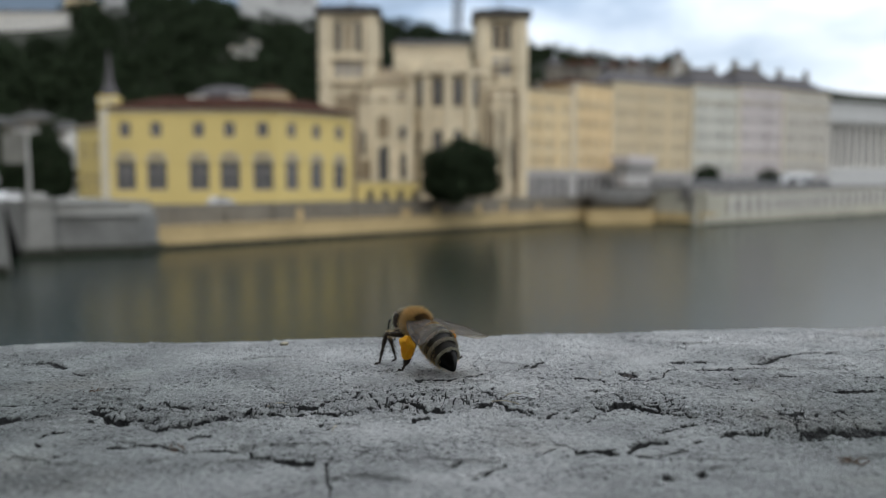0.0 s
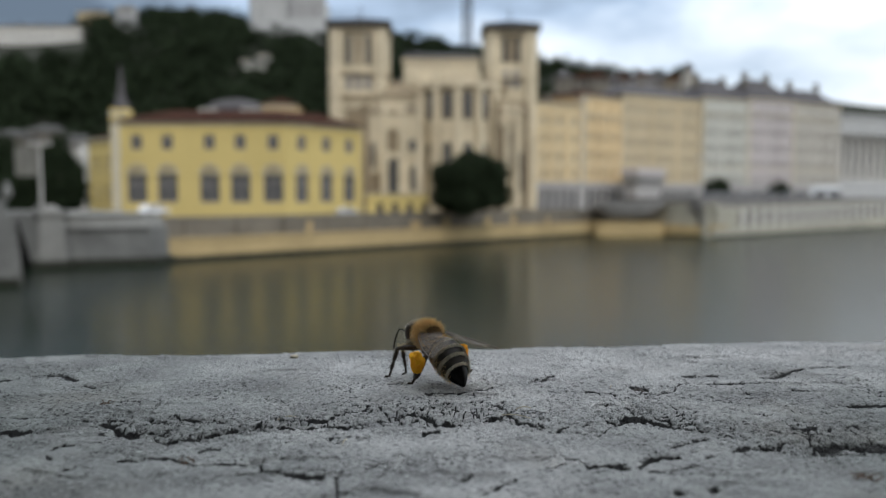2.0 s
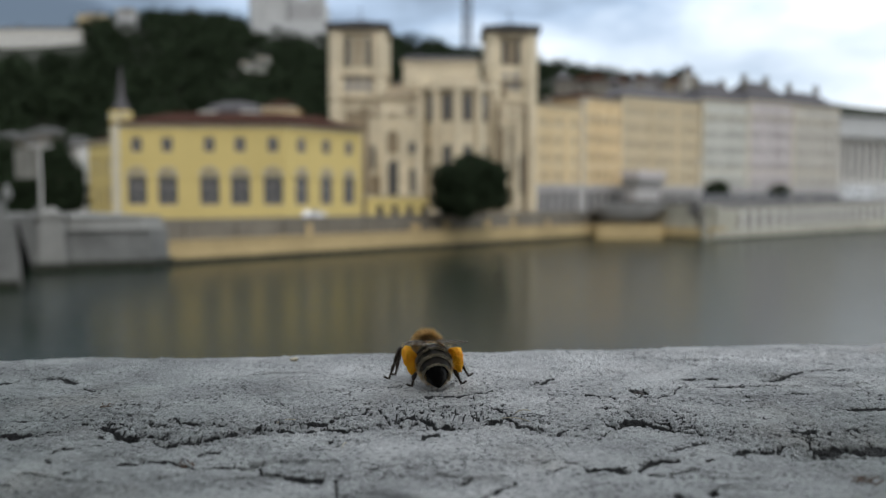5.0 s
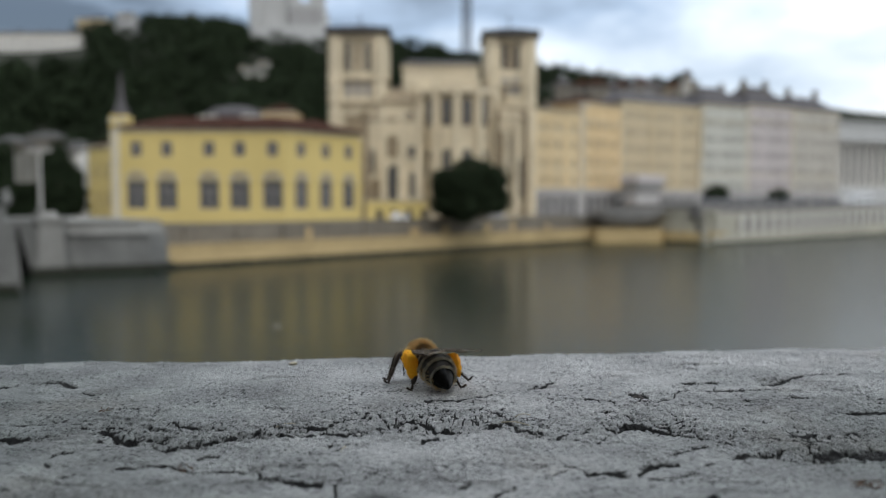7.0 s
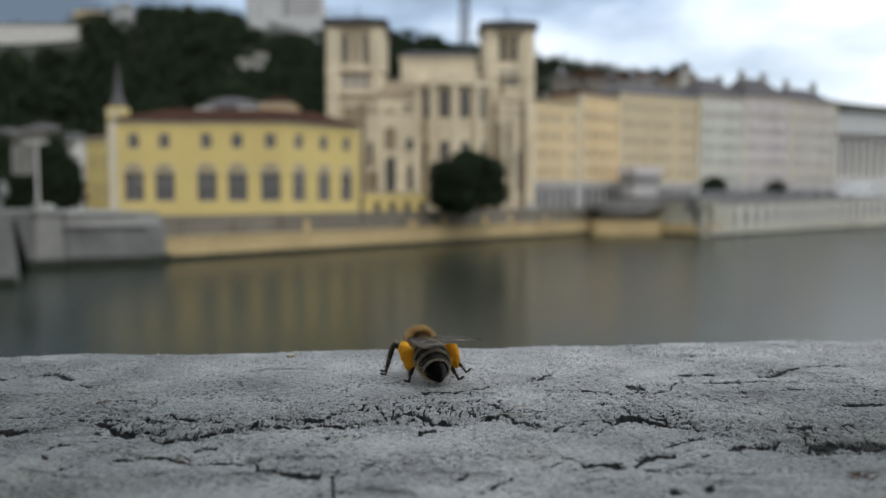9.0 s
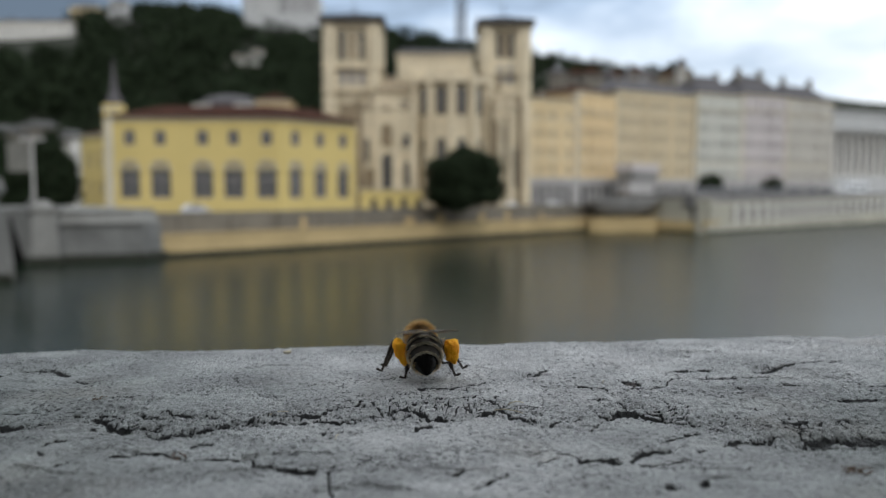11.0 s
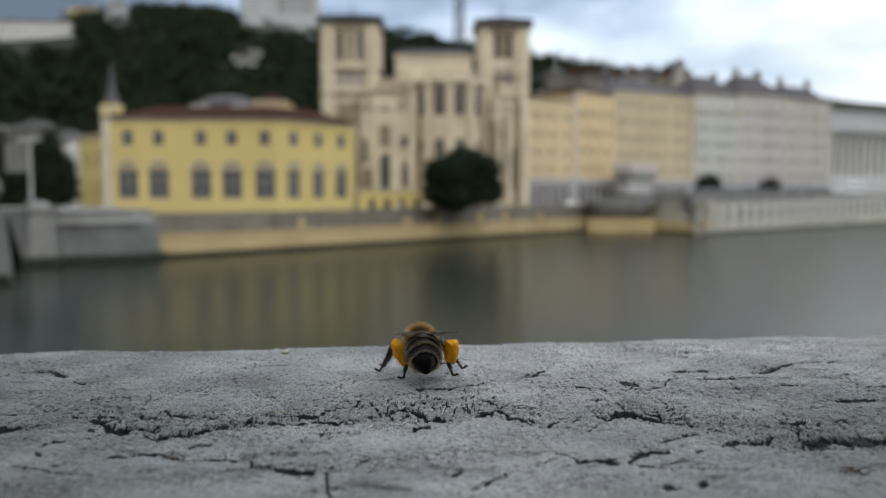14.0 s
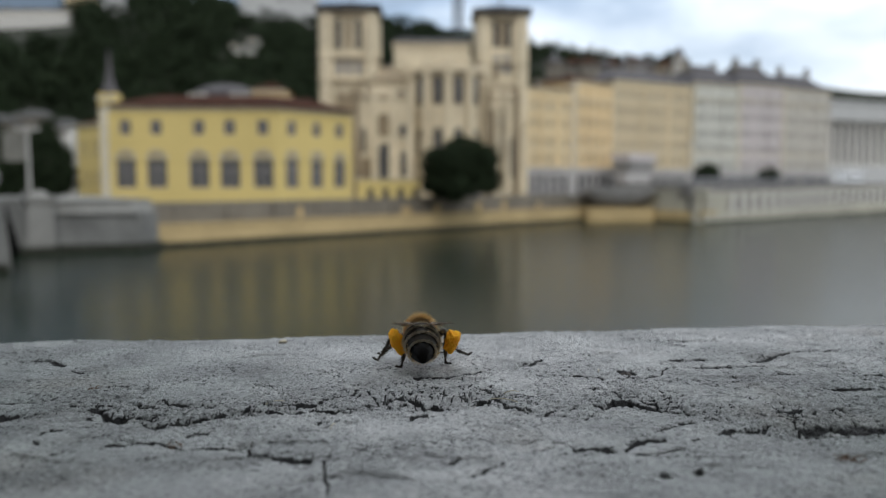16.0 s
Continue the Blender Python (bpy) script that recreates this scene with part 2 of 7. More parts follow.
M_TYRE = material("tyre_rubber", (0.02, 0.02, 0.02), 0.85, 0.2, 5, 8)
M_FEATHER = material("pale_feathers", (0.42, 0.42, 0.40), 0.8, 0.08, 10, 8)
# bee
M_CHITIN = material("black_chitin", (0.004, 0.0035, 0.003), 0.24, 0.35, 900, 6, 0.0, 0, 0.10)
M_BAND = material("brown_band_chitin", (0.021, 0.017, 0.013), 0.55, 0.35, 900, 6, 0.00002, 0, 0.22)
M_LEG = material("leg_chitin", (0.032, 0.021, 0.012), 0.45, 0.45, 1200, 5, 0.00002, 0, 0.28)
M_FUR = material("golden_fur", (0.48, 0.31, 0.12), 0.7, 0.3, 600, 6, island=0.9, color2=(0.95, 0.74, 0.40))
M_FUR_PALE = material("pale_abdomen_hair", (0.52, 0.48, 0.39), 0.7, 0.25, 600, 6, island=0.4)
M_FUR_BROWN = material("brown_back_hair", (0.32, 0.21, 0.10), 0.7, 0.3, 600, 6, island=0.5)
M_FUR_DARK = material("dark_hair", (0.07, 0.05, 0.03), 0.7, 0.3, 600, 6, island=0.4)
M_SKIN = material("thorax_cuticle", (0.06, 0.038, 0.018), 0.6, 0.3, 800, 6)
M_EYE = material("compound_eye", (0.035, 0.022, 0.012), 0.45, 0.2, 3000, 4, 0.00002, 0, 0.25)
M_POLLEN = material("packed_orange_pollen", (1.0, 0.33, 0.008), 0.75, 0.16, 900, 6, 0.00022, 0, 0.25, color2=(1.0, 0.55, 0.025))
M_WING = wing_membrane()
M_VEIN = material("wing_vein", (0.05, 0.033, 0.02), 0.5, 0.3, 900, 5)
M_CRUMB = material("yellow_pollen_crumb", (0.62, 0.52, 0.05), 0.8, 0.2, 1500, 5, 0.0001)
M_BIT = material("brown_plant_scrap", (0.12, 0.08, 0.055), 0.9, 0.4, 1200, 5, 0.0001)
M_DARKBIT = material("dark_pebble", (0.07, 0.06, 0.055), 0.85, 0.3, 1500, 5, 0.0001)


# ---- mesh tools ----
def mesh(name, verts, faces, mat, smooth=False):
    me = bpy.data.meshes.new(name)
    me.from_pydata([tuple(v) for v in verts], [], faces)
    me.materials.append(mat)
    if smooth:
        me.polygons.foreach_set("use_smooth", [True] * len(me.polygons))
    me.update()
    return me


def thing(name, label, category, m=None, group="", kind=""):
    """An Empty at a thing's base, that parents its parts."""
    ob = new(name)
    ob.empty_display_size = 0.001
    if m is not None:
        ob.matrix_world = m
    return tagged(ob, label, category, group, kind)


def part(name, me, parent, label="", m=None):
    ob = new(name, me)
    ob.parent = parent
    if m is not None:
        ob.matrix_basis = m
    return tagged(ob, label)


class Build:
    """Collects vertices and faces."""

    def __init__(self):
        self.v, self.f = [], []

    def quad(self, a, b, c, d):
        i = len(self.v)
        self.v += [a, b, c, d]
        self.f.append((i, i + 1, i + 2, i + 3))

    def box(self, x0, x1, y0, y1, z0, z1, m=None):
        i = len(self.v)
        pts = [Vector((x, y, z)) for z in (z0, z1) for y in (y0, y1) for x in (x0, x1)]
        self.v += [m @ p if m else p for p in pts]
        self.f += [tuple(i + k for k in q) for q in ((0, 2, 3, 1), (4, 5, 7, 6), (0, 1, 5, 4), (2, 6, 7, 3), (0, 4, 6, 2), (1, 3, 7, 5))]
        return self

    def prism(self, ring, z0, z1, top=None):
        """An upright prism over a ring of (x, y); top: the ring at z1, if it differs."""
        i, n = len(self.v), len(ring)
        self.v += [Vector((x, y, z0)) for x, y in ring] + [Vector((x, y, z1)) for x, y in (top or ring)]
        self.f += [(i + k, i + (k + 1) % n, i + n + (k + 1) % n, i + n + k) for k in range(n)]
        self.f += [tuple(i + n + k for k in range(n)), tuple(i + k for k in reversed(range(n)))]
        return self

    def tube(self, path, radii, sides=8, flat=1.0):
        """A closed tube along a path; flat squashes it across its first side."""
        base = len(self.v)
        path = [Vector(p) for p in path]
        for k, p in enumerate(path):
            d = (path[min(k + 1, len(path) - 1)] - path[max(k - 1, 0)]).normalized()
            side = d.cross(Vector((0, 1, 0.05))).normalized()
            up = side.cross(d).normalized()
            for s in range(sides):
                a = 2 * math.pi * s / sides
                self.v.append(p + side * math.cos(a) * radii[k] * flat + up * math.sin(a) * radii[k])
        for k in range(len(path) - 1):
            for s in range(sides):
                a, b = base + k * sides + s, base + k * sides + (s + 1) % sides
                self.f.append((a, b, b + sides, a + sides))
        self.f.append(tuple(base + s for s in reversed(range(sides))))
        self.f.append(tuple(base + (len(path) - 1) * sides + s for s in range(sides)))
        return self

    def ball(self, c, r, seg=16, rings=10, rough=0.0, seed=0):
        """An ellipsoid, closed, its surface pushed in and out by noise."""
        i = len(self.v)
        for k in range(rings + 1):
            th = math.pi * k / rings
            for s in range(seg):
                ph = 2 * math.pi * s / seg
                n = Vector((math.sin(th) * math.cos(ph), math.sin(th) * math.sin(ph), math.cos(th)))
                g = 1 + rough * noise.fractal(n * 2.2 + Vector((seed, seed * 2, 0)), 1.0, 2.0, 3)
                self.v.append(Vector(c) + Vector((n.x * r[0], n.y * r[1], n.z * r[2])) * g)
        for k in range(rings):
            for s in range(seg):
                a, b = i + k * seg + s, i + k * seg + (s + 1) % seg
                self.f.append((a, a + seg, b + seg, b))
        return self

    def mesh(self, name, mat, smooth=False):
        return mesh(name, self.v, self.f, mat, smooth)


def leaves(build, centre, radii, count, size, rng):
    """Leaf clumps scattered through a crown, denser toward its skin, each a bent pair of triangles."""
    for _ in range(count):
        d = Vector((rng.gauss(0, 1), rng.gauss(0, 1), rng.gauss(0, 1))).normalized()
        k = rng.uniform(0.35, 1.0) ** 0.5 * (1 + 0.28 * noise.noise(d * 2.3 + Vector(centre) * 0.13))
        c = Vector(centre) + Vector((d.x * radii[0], d.y * radii[1], d.z * radii[2])) * k
        a = Vector((rng.gauss(0, 1), rng.gauss(0, 1), rng.gauss(0, 1))).normalized()
        b = a.orthogonal().normalized()
        s = size * rng.uniform(0.6, 1.3)
        i = len(build.v)
        build.v += [c - a * s, c + b * s * 0.6, c + a * s + b * 0.2 * s, c - b * s * 0.6]
        build.f += [(i, i + 1, i + 2), (i, i + 2, i + 3)]


def lattice(ix, iy, seed):
    h = (ix * 374761393 + iy * 668265263 + seed * 1442695041).astype(np.int64) & 0x7FFFFFFF
    h = ((h ^ (h >> 13)) * 1274126177) & 0x7FFFFFFF
    return ((h ^ (h >> 16)) & 0xFFFF) / 65535.0


def grain(x, y, size, seed=0, octaves=1, gain=0.5):
    """Smooth value noise from -1 to 1, features about size across."""
    total, amp, norm = np.zeros_like(x), 1.0, 0.0
    for o in range(octaves):
        u, v = x / size + 37.7 * o, y / size - 19.3 * o
        iu, iv = np.floor(u).astype(np.int64), np.floor(v).astype(np.int64)
        fu, fv = u - iu, v - iv
        fu, fv = fu * fu * (3 - 2 * fu), fv * fv * (3 - 2 * fv)
        a = lattice(iu, iv, seed + o) * (1 - fu) + lattice(iu + 1, iv, seed + o) * fu
        b = lattice(iu, iv + 1, seed + o) * (1 - fu) + lattice(iu + 1, iv + 1, seed + o) * fu
        total += amp * ((a * (1 - fv) + b * fv) * 2 - 1)
        norm += amp
        amp *= gain
        size = size / 2
    return total / norm


# ---- the parapet under the bee ----
EDGE_SLOPE, EDGE_V = 0.1025, 128.4
FLAT = 0.26


CRACKS = {}
LIP_X = (-66, -47, -42, -35, -30, -26, -20, -13, -8, -4, 0, 5, 10, 15, 20, 26, 30, 34, 39, 46, 66)
LIP_Y = (82, 81.6, 81.6, 85.5, 82.6, 80.2, 83.6, 84.4, 84.6, 86.0, 85.2, 86.0, 83.0, 82.0, 86.6, 83.6, 77.0, 75.4, 76.4, 78.0, 77.0)


def plates(x, y, size, seed):
    """Cracked-up scales of about that size: each point's gap to the next scale, and three random values of its own scale."""
    wx = x + 0.35 * size * grain(x, y, size * 0.9, seed + 5, 2, 0.6)
    wy = y + 0.35 * size * grain(x, y, size * 0.9, seed + 9, 2, 0.6)
    iu, iv = np.floor(wx / size).astype(np.int64), np.floor(wy / size).astype(np.int64)
    first, second = np.full_like(x, 9e9), np.full_like(x, 9e9)
    own, dx, dy = np.zeros_like(x), np.zeros_like(x), np.zeros_like(x)
    for a in (-1, 0, 1):
        for b in (-1, 0, 1):
            cu, cv = iu + a, iv + b
            ex = wx - (cu + 0.15 + 0.7 * lattice(cu, cv, seed)) * size
            ey = wy - (cv + 0.15 + 0.7 * lattice(cu, cv, seed + 1)) * size
            d = np.hypot(ex, ey)
            closer = d < first
            second = np.where(closer, first, np.minimum(second, d))
            first = np.where(closer, d, first)
            own = np.where(closer, lattice(cu, cv, seed + 2), own)
            dx, dy = np.where(closer, ex, dx), np.where(closer, ey, dy)
    lean = (lattice((own * 9999).astype(np.int64), iu * 0, seed + 3) - 0.5) * dx + (own - 0.55) * 1.3 * dy
    return (second - first) / size, own, lean


def fissure(h, dirt_shade, hatch, x, y, points, width, force):
    """One ragged crack along a path (millimetres): a groove in the heights, its soil and painted shade in a dark mask.
    """
    x0, x1 = min(p[0] for p in points) - 3, max(p[0] for p in points) + 3
    y0, y1 = min(p[1] for p in points) - 9, max(p[1] for p in points) + 9
    near = (x > x0) & (x < x1) & (y > y0) & (y < y1)
    if not near.any():
        return
    u, v = x[near], y[near]
    wx = u + 0.30 * grain(u, v, 1.7, 91, 3, 0.6)
    wy = v + 0.7 * grain(u, v, 2.4, 93, 3, 0.6)
    best = np.full_like(u, 1e9)
    for (ax, ay), (bx, by) in zip(points, points[1:]):
        dx, dy = bx - ax, (by - ay) * FLAT
        t = np.clip(((wx - ax) * dx + (wy - ay) * FLAT * dy) / (dx * dx + dy * dy), 0, 1)
        best = np.minimum(best, np.hypot(wx - ax - t * dx, (wy - ay) * FLAT - t * dy))
    # those that run away along the depth are finer
    run, deep = sum(abs(b[0] - a[0]) for a, b in zip(points, points[1:])), sum(abs(b[1] - a[1]) for a, b in zip(points, points[1:]))
    if deep > 1.3 * run:
        width, force = width * 0.6, force * 0.9
    w = width * np.clip(1 + 0.75 * grain(u, v, 2.2, 71, 2), 0.35, 1.9)
    core = np.exp(-(best / (0.9 * w)) ** 3)
    h[near] -= (0.34 + 1.3 * width) * force * core
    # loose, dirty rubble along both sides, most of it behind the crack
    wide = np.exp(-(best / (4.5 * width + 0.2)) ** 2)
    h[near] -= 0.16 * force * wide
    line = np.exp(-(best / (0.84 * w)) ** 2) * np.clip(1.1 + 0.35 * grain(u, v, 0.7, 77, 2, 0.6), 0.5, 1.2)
    # soil and the crack's own shade go into one dark mask
    dirt_shade[near] = np.maximum(dirt_shade[near], force * np.maximum(line, 0.72 * hatch[near] * wide))
    CRACKS[tuple(points)] = (width, force)


def stone_shape(x, y):
    """Height of the weathered top in millimetres, and the dark mask of soil and painted crack shade (over 0.5)."""
    h = 0.34 * grain(x, y, 26, 3, 2) + 0.07 * grain(x, y, 7, 5, 2)
    h *= 1 - 0.8 * np.exp(-((x + 1) ** 2 + (y - 105.5) ** 2) / 130)
    # the near slab ends in a worn lip; behind it lies a sunken, crumbled belt
    lip = np.interp(x, LIP_X, LIP_Y) - 0.9 + 0.6 * grain(x, y * 0, 2.5, 11, 2, 0.6)
    behind = y - lip
    belt = np.where(behind > 0, np.exp(-(np.maximum(behind - 3.5, 0) / 6.5) ** 2), np.exp(-(behind / 0.8) ** 2))
    belt = belt * np.clip(0.78 + 0.6 * grain(x, y, 14, 13), 0.2, 1.2)
    h += 0.13 / (1 + np.exp(np.clip(behind / 0.28, -30, 30))) - 0.10 * belt
    patch = np.clip(0.25 + 0.9 * grain(x * 0.6, y, 16, 15, 2), 0, 1)
    rough = 0.22 + 0.35 * patch + 0.75 * belt
    # scales of three sizes, loose and tilted where the stone has crumbled
    gap, own, lean = plates(x * 0.62, y, 1.05, 301)
    open_ = np.clip(1 - gap / 0.16, 0, 1)
    some = np.clip(0.15 + 1.6 * grain(x, y, 4.5, 19, 2), 0, 1)
    h += rough * (0.22 * (own - 0.5) + 0.48 * lean) - rough * 0.30 * open_ * some
    gap2, own2, lean2 = plates(x * 0.6, y, 0.5, 311)
    open2 = np.clip(1 - gap2 / 0.19, 0, 1)
    h += rough * (0.10 * (own2 - 0.5) + 0.42 * lean2) - rough * 0.16 * open2
    gap3, own3, lean3 = plates(x * 0.5, y * 0.9, 4.2, 321)
    h += 0.26 * (own3 - 0.5) * np.clip(gap3 / 0.12, 0, 1) + 0.085 * lean3
    h += rough * 0.10 * grain(x * 0.6, y, 1.8, 117, 2)
    # hairlines, stretched along the bed of the stone
    net = np.abs(grain(x * 0.36, y, 2.4, 23, 2, 0.45))
    hair = np.clip(0.045 - net, 0, 1) / 0.045 * np.clip(0.05 + 1.5 * grain(x * 0.6, y, 6, 27), 0, 1)
    h -= (0.25 + rough) * 0.35 * hair
    # pits and small raised grains
    pit = np.clip(grain(x * 0.8, y, 0.8, 31, 2) - 0.47 + 0.1 * belt, 0, 1)
    h -= 1.0 * pit * (0.35 + rough)
    h += 0.25 * np.clip(grain(x, y, 0.7, 37, 1) - 0.5, 0, 1)
    hatch = np.maximum(open2 * np.clip(0.45 + 1.4 * grain(x, y, 2.0, 87, 2), 0, 1), 0.95 * open_ * np.clip(some + 0.25, 0, 1))
    dark_patch = np.clip(0.50 + 0.95 * grain(x, y, 5.0, 83, 3, 0.6), 0, 1.2)
    # gaps, hairlines and pits are darkened: lodged soil plus their painted shade
    dirt_shade = np.clip(0.34 + 0.55 * belt + 0.25 * patch, 0, 0.95) * dark_patch * hatch + 0.45 * hair * np.clip(0.3 + rough, 0, 1) + 1.3 * pit * rough
    crack = lambda points, width, force: fissure(h, dirt_shade, hatch, x, y, points, width, force)
    # the long crack in stretches, its branches, and the smaller ones round it
    crack([(-47.9, 82.0), (-43.7, 82.4), (-42.9, 82.8), (-41.3, 81.8), (-40.7, 83.4)], 0.25, 0.80)
    crack([(-35.1, 86.7), (-33.4, 84.5), (-32.0, 83.2), (-30.3, 83.0)], 0.22, 1.15)
    crack([(-30.4, 83.2), (-29.0, 83.4), (-27.5, 84.1)], 0.11, 0.80)
    crack([(-26.5, 80.6), (-24.8, 80.6), (-23.8, 81.2), (-22.9, 82.0)], 0.16, 0.95)
    crack([(-22.9, 82.0), (-21.8, 82.8), (-21.3, 84.1), (-20.2, 84.5)], 0.25, 1.10)
    crack([(-20.2, 84.5), (-19.0, 84.7), (-17.5, 84.5)], 0.17, 0.85)
    crack([(-17.5, 84.5), (-15.2, 84.9), (-13.0, 85.3), (-10.0, 84.9), (-8.1, 85.3)], 0.13, 1.00)
    crack([(-14.5, 88.0), (-12.4, 87.6), (-11.2, 90.1), (-10.1, 90.9), (-8.9, 91.6), (-8.1, 93.4)], 0.13, 0.95)
    crack([(-7.3, 92.9), (-6.4, 90.9), (-5.6, 87.8)], 0.16, 1.00)
    crack([(-5.5, 86.7), (-7.3, 86.7)], 0.09, 0.70)
    crack([(-5.2, 91.8), (-4.4, 86.7)], 0.15, 0.90)
    crack([(-4.4, 90.1), (-2.4, 89.2), (-1.5, 87.6), (-0.6, 86.2), (0.9, 86.2)], 0.20, 1.25)
    crack([(0.8, 86.2), (2.7, 86.7), (4.5, 87.1)], 0.09, 0.85)
    crack([(-1.9, 87.6), (-1.5, 90.9), (-0.4, 92.3), (0.8, 94.2)], 0.11, 0.80)
    crack([(0.9, 87.1), (1.5, 93.4), (2.6, 94.2)], 0.12, 0.85)
    crack([(2.0, 88.2), (2.8, 91.3), (3.2, 88.9)], 0.10, 0.75)
    crack([(3.4, 91.3), (4.0, 88.0)], 0.09, 0.70)
    crack([(0.8, 84.7), (2.2, 84.7)], 0.08, 0.75)
    crack([(4.5, 87.6), (5.9, 87.6), (6.7, 89.4), (7.4, 88.0), (7.7, 86.9)], 0.22, 1.15)
    crack([(5.3, 93.6), (6.5, 91.8)], 0.09, 0.70)
    crack([(7.7, 86.7), (9.0, 85.8), (9.9, 84.9)], 0.14, 0.90)
    crack([(10.7, 81.6), (12.3, 84.5), (14.8, 85.3)], 0.12, 0.90)
    crack([(14.3, 80.4), (16.6, 84.5), (17.8, 86.0)], 0.09, 0.80)
    crack([(17.1, 87.6), (18.2, 86.9), (19.4, 88.2)], 0.15, 0.80)
    crack([(19.4, 88.2), (21.2, 88.2), (22.1, 87.1), (23.7, 86.2)], 0.27, 1.15)
    crack([(23.7, 86.2), (24.7, 85.1), (26.7, 84.7)], 0.15, 0.95)
    crack([(26.0, 82.8), (26.5, 80.8), (27.3, 79.3)], 0.09, 0.85)
    crack([(26.4, 76.4), (28.3, 76.8), (30.4, 76.4), (32.0, 78.9), (33.2, 79.5), (33.1, 77.8), (33.3, 76.8)], 0.11, 0.90)
    crack([(29.5, 77.1), (30.7, 76.8)], 0.18, 1.00)
    crack([(35.5, 84.7), (37.0, 84.9), (37.9, 85.3)], 0.17, 0.90)
    crack([(36.7, 84.5), (35.1, 79.9), (33.7, 76.1)], 0.10, 1.10)
    crack([(34.7, 78.2), (35.7, 78.0), (37.2, 78.9), (38.6, 79.3)], 0.34, 0.78)
    crack([(38.6, 79.3), (39.3, 78.0), (41.8, 78.9), (45.9, 79.3)], 0.31, 0.70)
    crack([(33.7, 76.1), (37.3, 77.1), (38.6, 76.6)], 0.13, 0.85)
    crack([(40.9, 84.9), (41.2, 82.8), (41.5, 80.8), (42.1, 79.3)], 0.22, 0.70)
    crack([(-59.0, 103.7), (-55.3, 104.6), (-54.2, 105.9), (-53.2, 107.6), (-51.2, 108.6), (-48.8, 108.3), (-46.0, 105.3)], 0.18, 0.75)
    crack([(-44.0, 103.0), (-41.6, 100.9)], 0.10, 0.70)
    crack([(-46.5, 87.8), (-43.4, 88.7)], 0.09, 0.65)
    crack([(-29.1, 90.4), (-27.9, 88.7)], 0.18, 0.95)
    crack([(-27.9, 88.7), (-25.1, 87.6), (-22.8, 87.8)], 0.09, 0.75)
    crack([(-36.1, 77.8), (-34.1, 79.5), (-32.2, 79.3), (-31.1, 80.8)], 0.08, 0.78)
    crack([(-30.2, 80.4), (-27.1, 79.5), (-25.9, 78.9)], 0.06, 0.70)
    crack([(-28.1, 81.2), (-25.8, 79.1)], 0.06, 0.72)
    crack([(-28.5, 73.7), (-27.2, 74.1)], 0.14, 0.85)
    crack([(-27.3, 74.4), (-24.4, 74.2), (-21.6, 72.6), (-17.0, 72.8)], 0.08, 0.70)
    crack([(-17.0, 72.9), (-16.2, 72.9), (-15.4, 71.1), (-14.0, 70.6)], 0.13, 0.90)
    crack([(-14.0, 70.6), (-12.5, 69.9), (-11.2, 69.2), (-9.9, 68.9)], 0.11, 0.80)
    crack([(-22.3, 76.8), (-21.6, 77.8), (-20.8, 77.5)], 0.11, 0.72)
    crack([(-8.8, 69.2), (-7.7, 61.5)], 0.15, 0.72)
    crack([(-2.0, 82.0), (-0.4, 82.6)], 0.15, 0.85)
    crack([(-2.0, 98.3), (1.0, 98.8), (4.4, 100.0), (6.6, 102.1), (8.5, 103.7)], 0.09, 0.75)
    crack([(10.7, 105.3), (13.0, 106.9), (14.5, 109.0)], 0.16, 0.75)
    crack([(12.9, 98.3), (17.1, 99.1), (20.2, 97.7)], 0.10, 0.78)
    crack([(25.3, 98.8), (27.3, 100.0), (29.6, 104.6), (31.4, 104.6)], 0.12, 0.72)
    crack([(31.4, 104.6), (33.2, 103.7), (36.6, 103.3), (41.1, 104.0)], 0.12, 0.80)
    crack([(40.6, 106.6), (45.4, 109.7), (50.4, 112.6), (54.9, 113.4)], 0.15, 0.75)
    crack([(22.9, 101.5), (24.4, 101.5)], 0.28, 1.00)
    crack([(33.7, 108.0), (35.2, 108.0)], 0.14, 0.80)
    crack([(30.8, 108.0), (32.6, 108.3)], 0.19, 0.70)
    crack([(48.6, 99.4), (50.3, 98.8), (54.0, 98.3)], 0.18, 0.90)
    crack([(41.5, 100.0), (45.6, 98.8)], 0.09, 0.72)
    crack([(44.6, 92.3), (49.2, 92.9)], 0.07, 0.70)
    crack([(8.7, 71.1), (10.6, 72.9)], 0.08, 0.72)
    crack([(10.8, 74.4), (11.7, 73.7), (12.6, 72.1)], 0.09, 0.78)
    crack([(8.2, 74.4), (9.8, 74.9)], 0.08, 0.75)
    crack([(12.4, 72.0), (13.9, 72.0), (15.9, 71.7)], 0.12, 0.85)
    crack([(17.0, 72.0), (18.0, 73.7), (19.5, 74.7), (21.2, 74.9)], 0.11, 0.85)
    crack([(17.6, 70.9), (19.5, 71.1), (22.1, 72.1)], 0.08, 0.75)
    crack([(21.0, 77.1), (23.8, 78.9), (25.4, 80.4)], 0.09, 0.80)
    crack([(25.0, 78.2), (26.8, 78.0)], 0.06, 0.75)
    crack([(23.6, 74.4), (25.1, 75.4)], 0.08, 0.75)
    crack([(2.9, 64.9), (6.0, 68.0)], 0.10, 0.66)
    crack([(-6.5, 72.0), (-5.7, 72.5)], 0.12, 0.75)
    crack([(1.6, 68.9), (2.2, 69.2)], 0.14, 0.70)
    crack([(-10.9, 80.8), (-10.6, 81.2)], 0.14, 0.80)
    crack([(-32.6, 70.3), (-31.9, 70.9)], 0.15, 0.66)
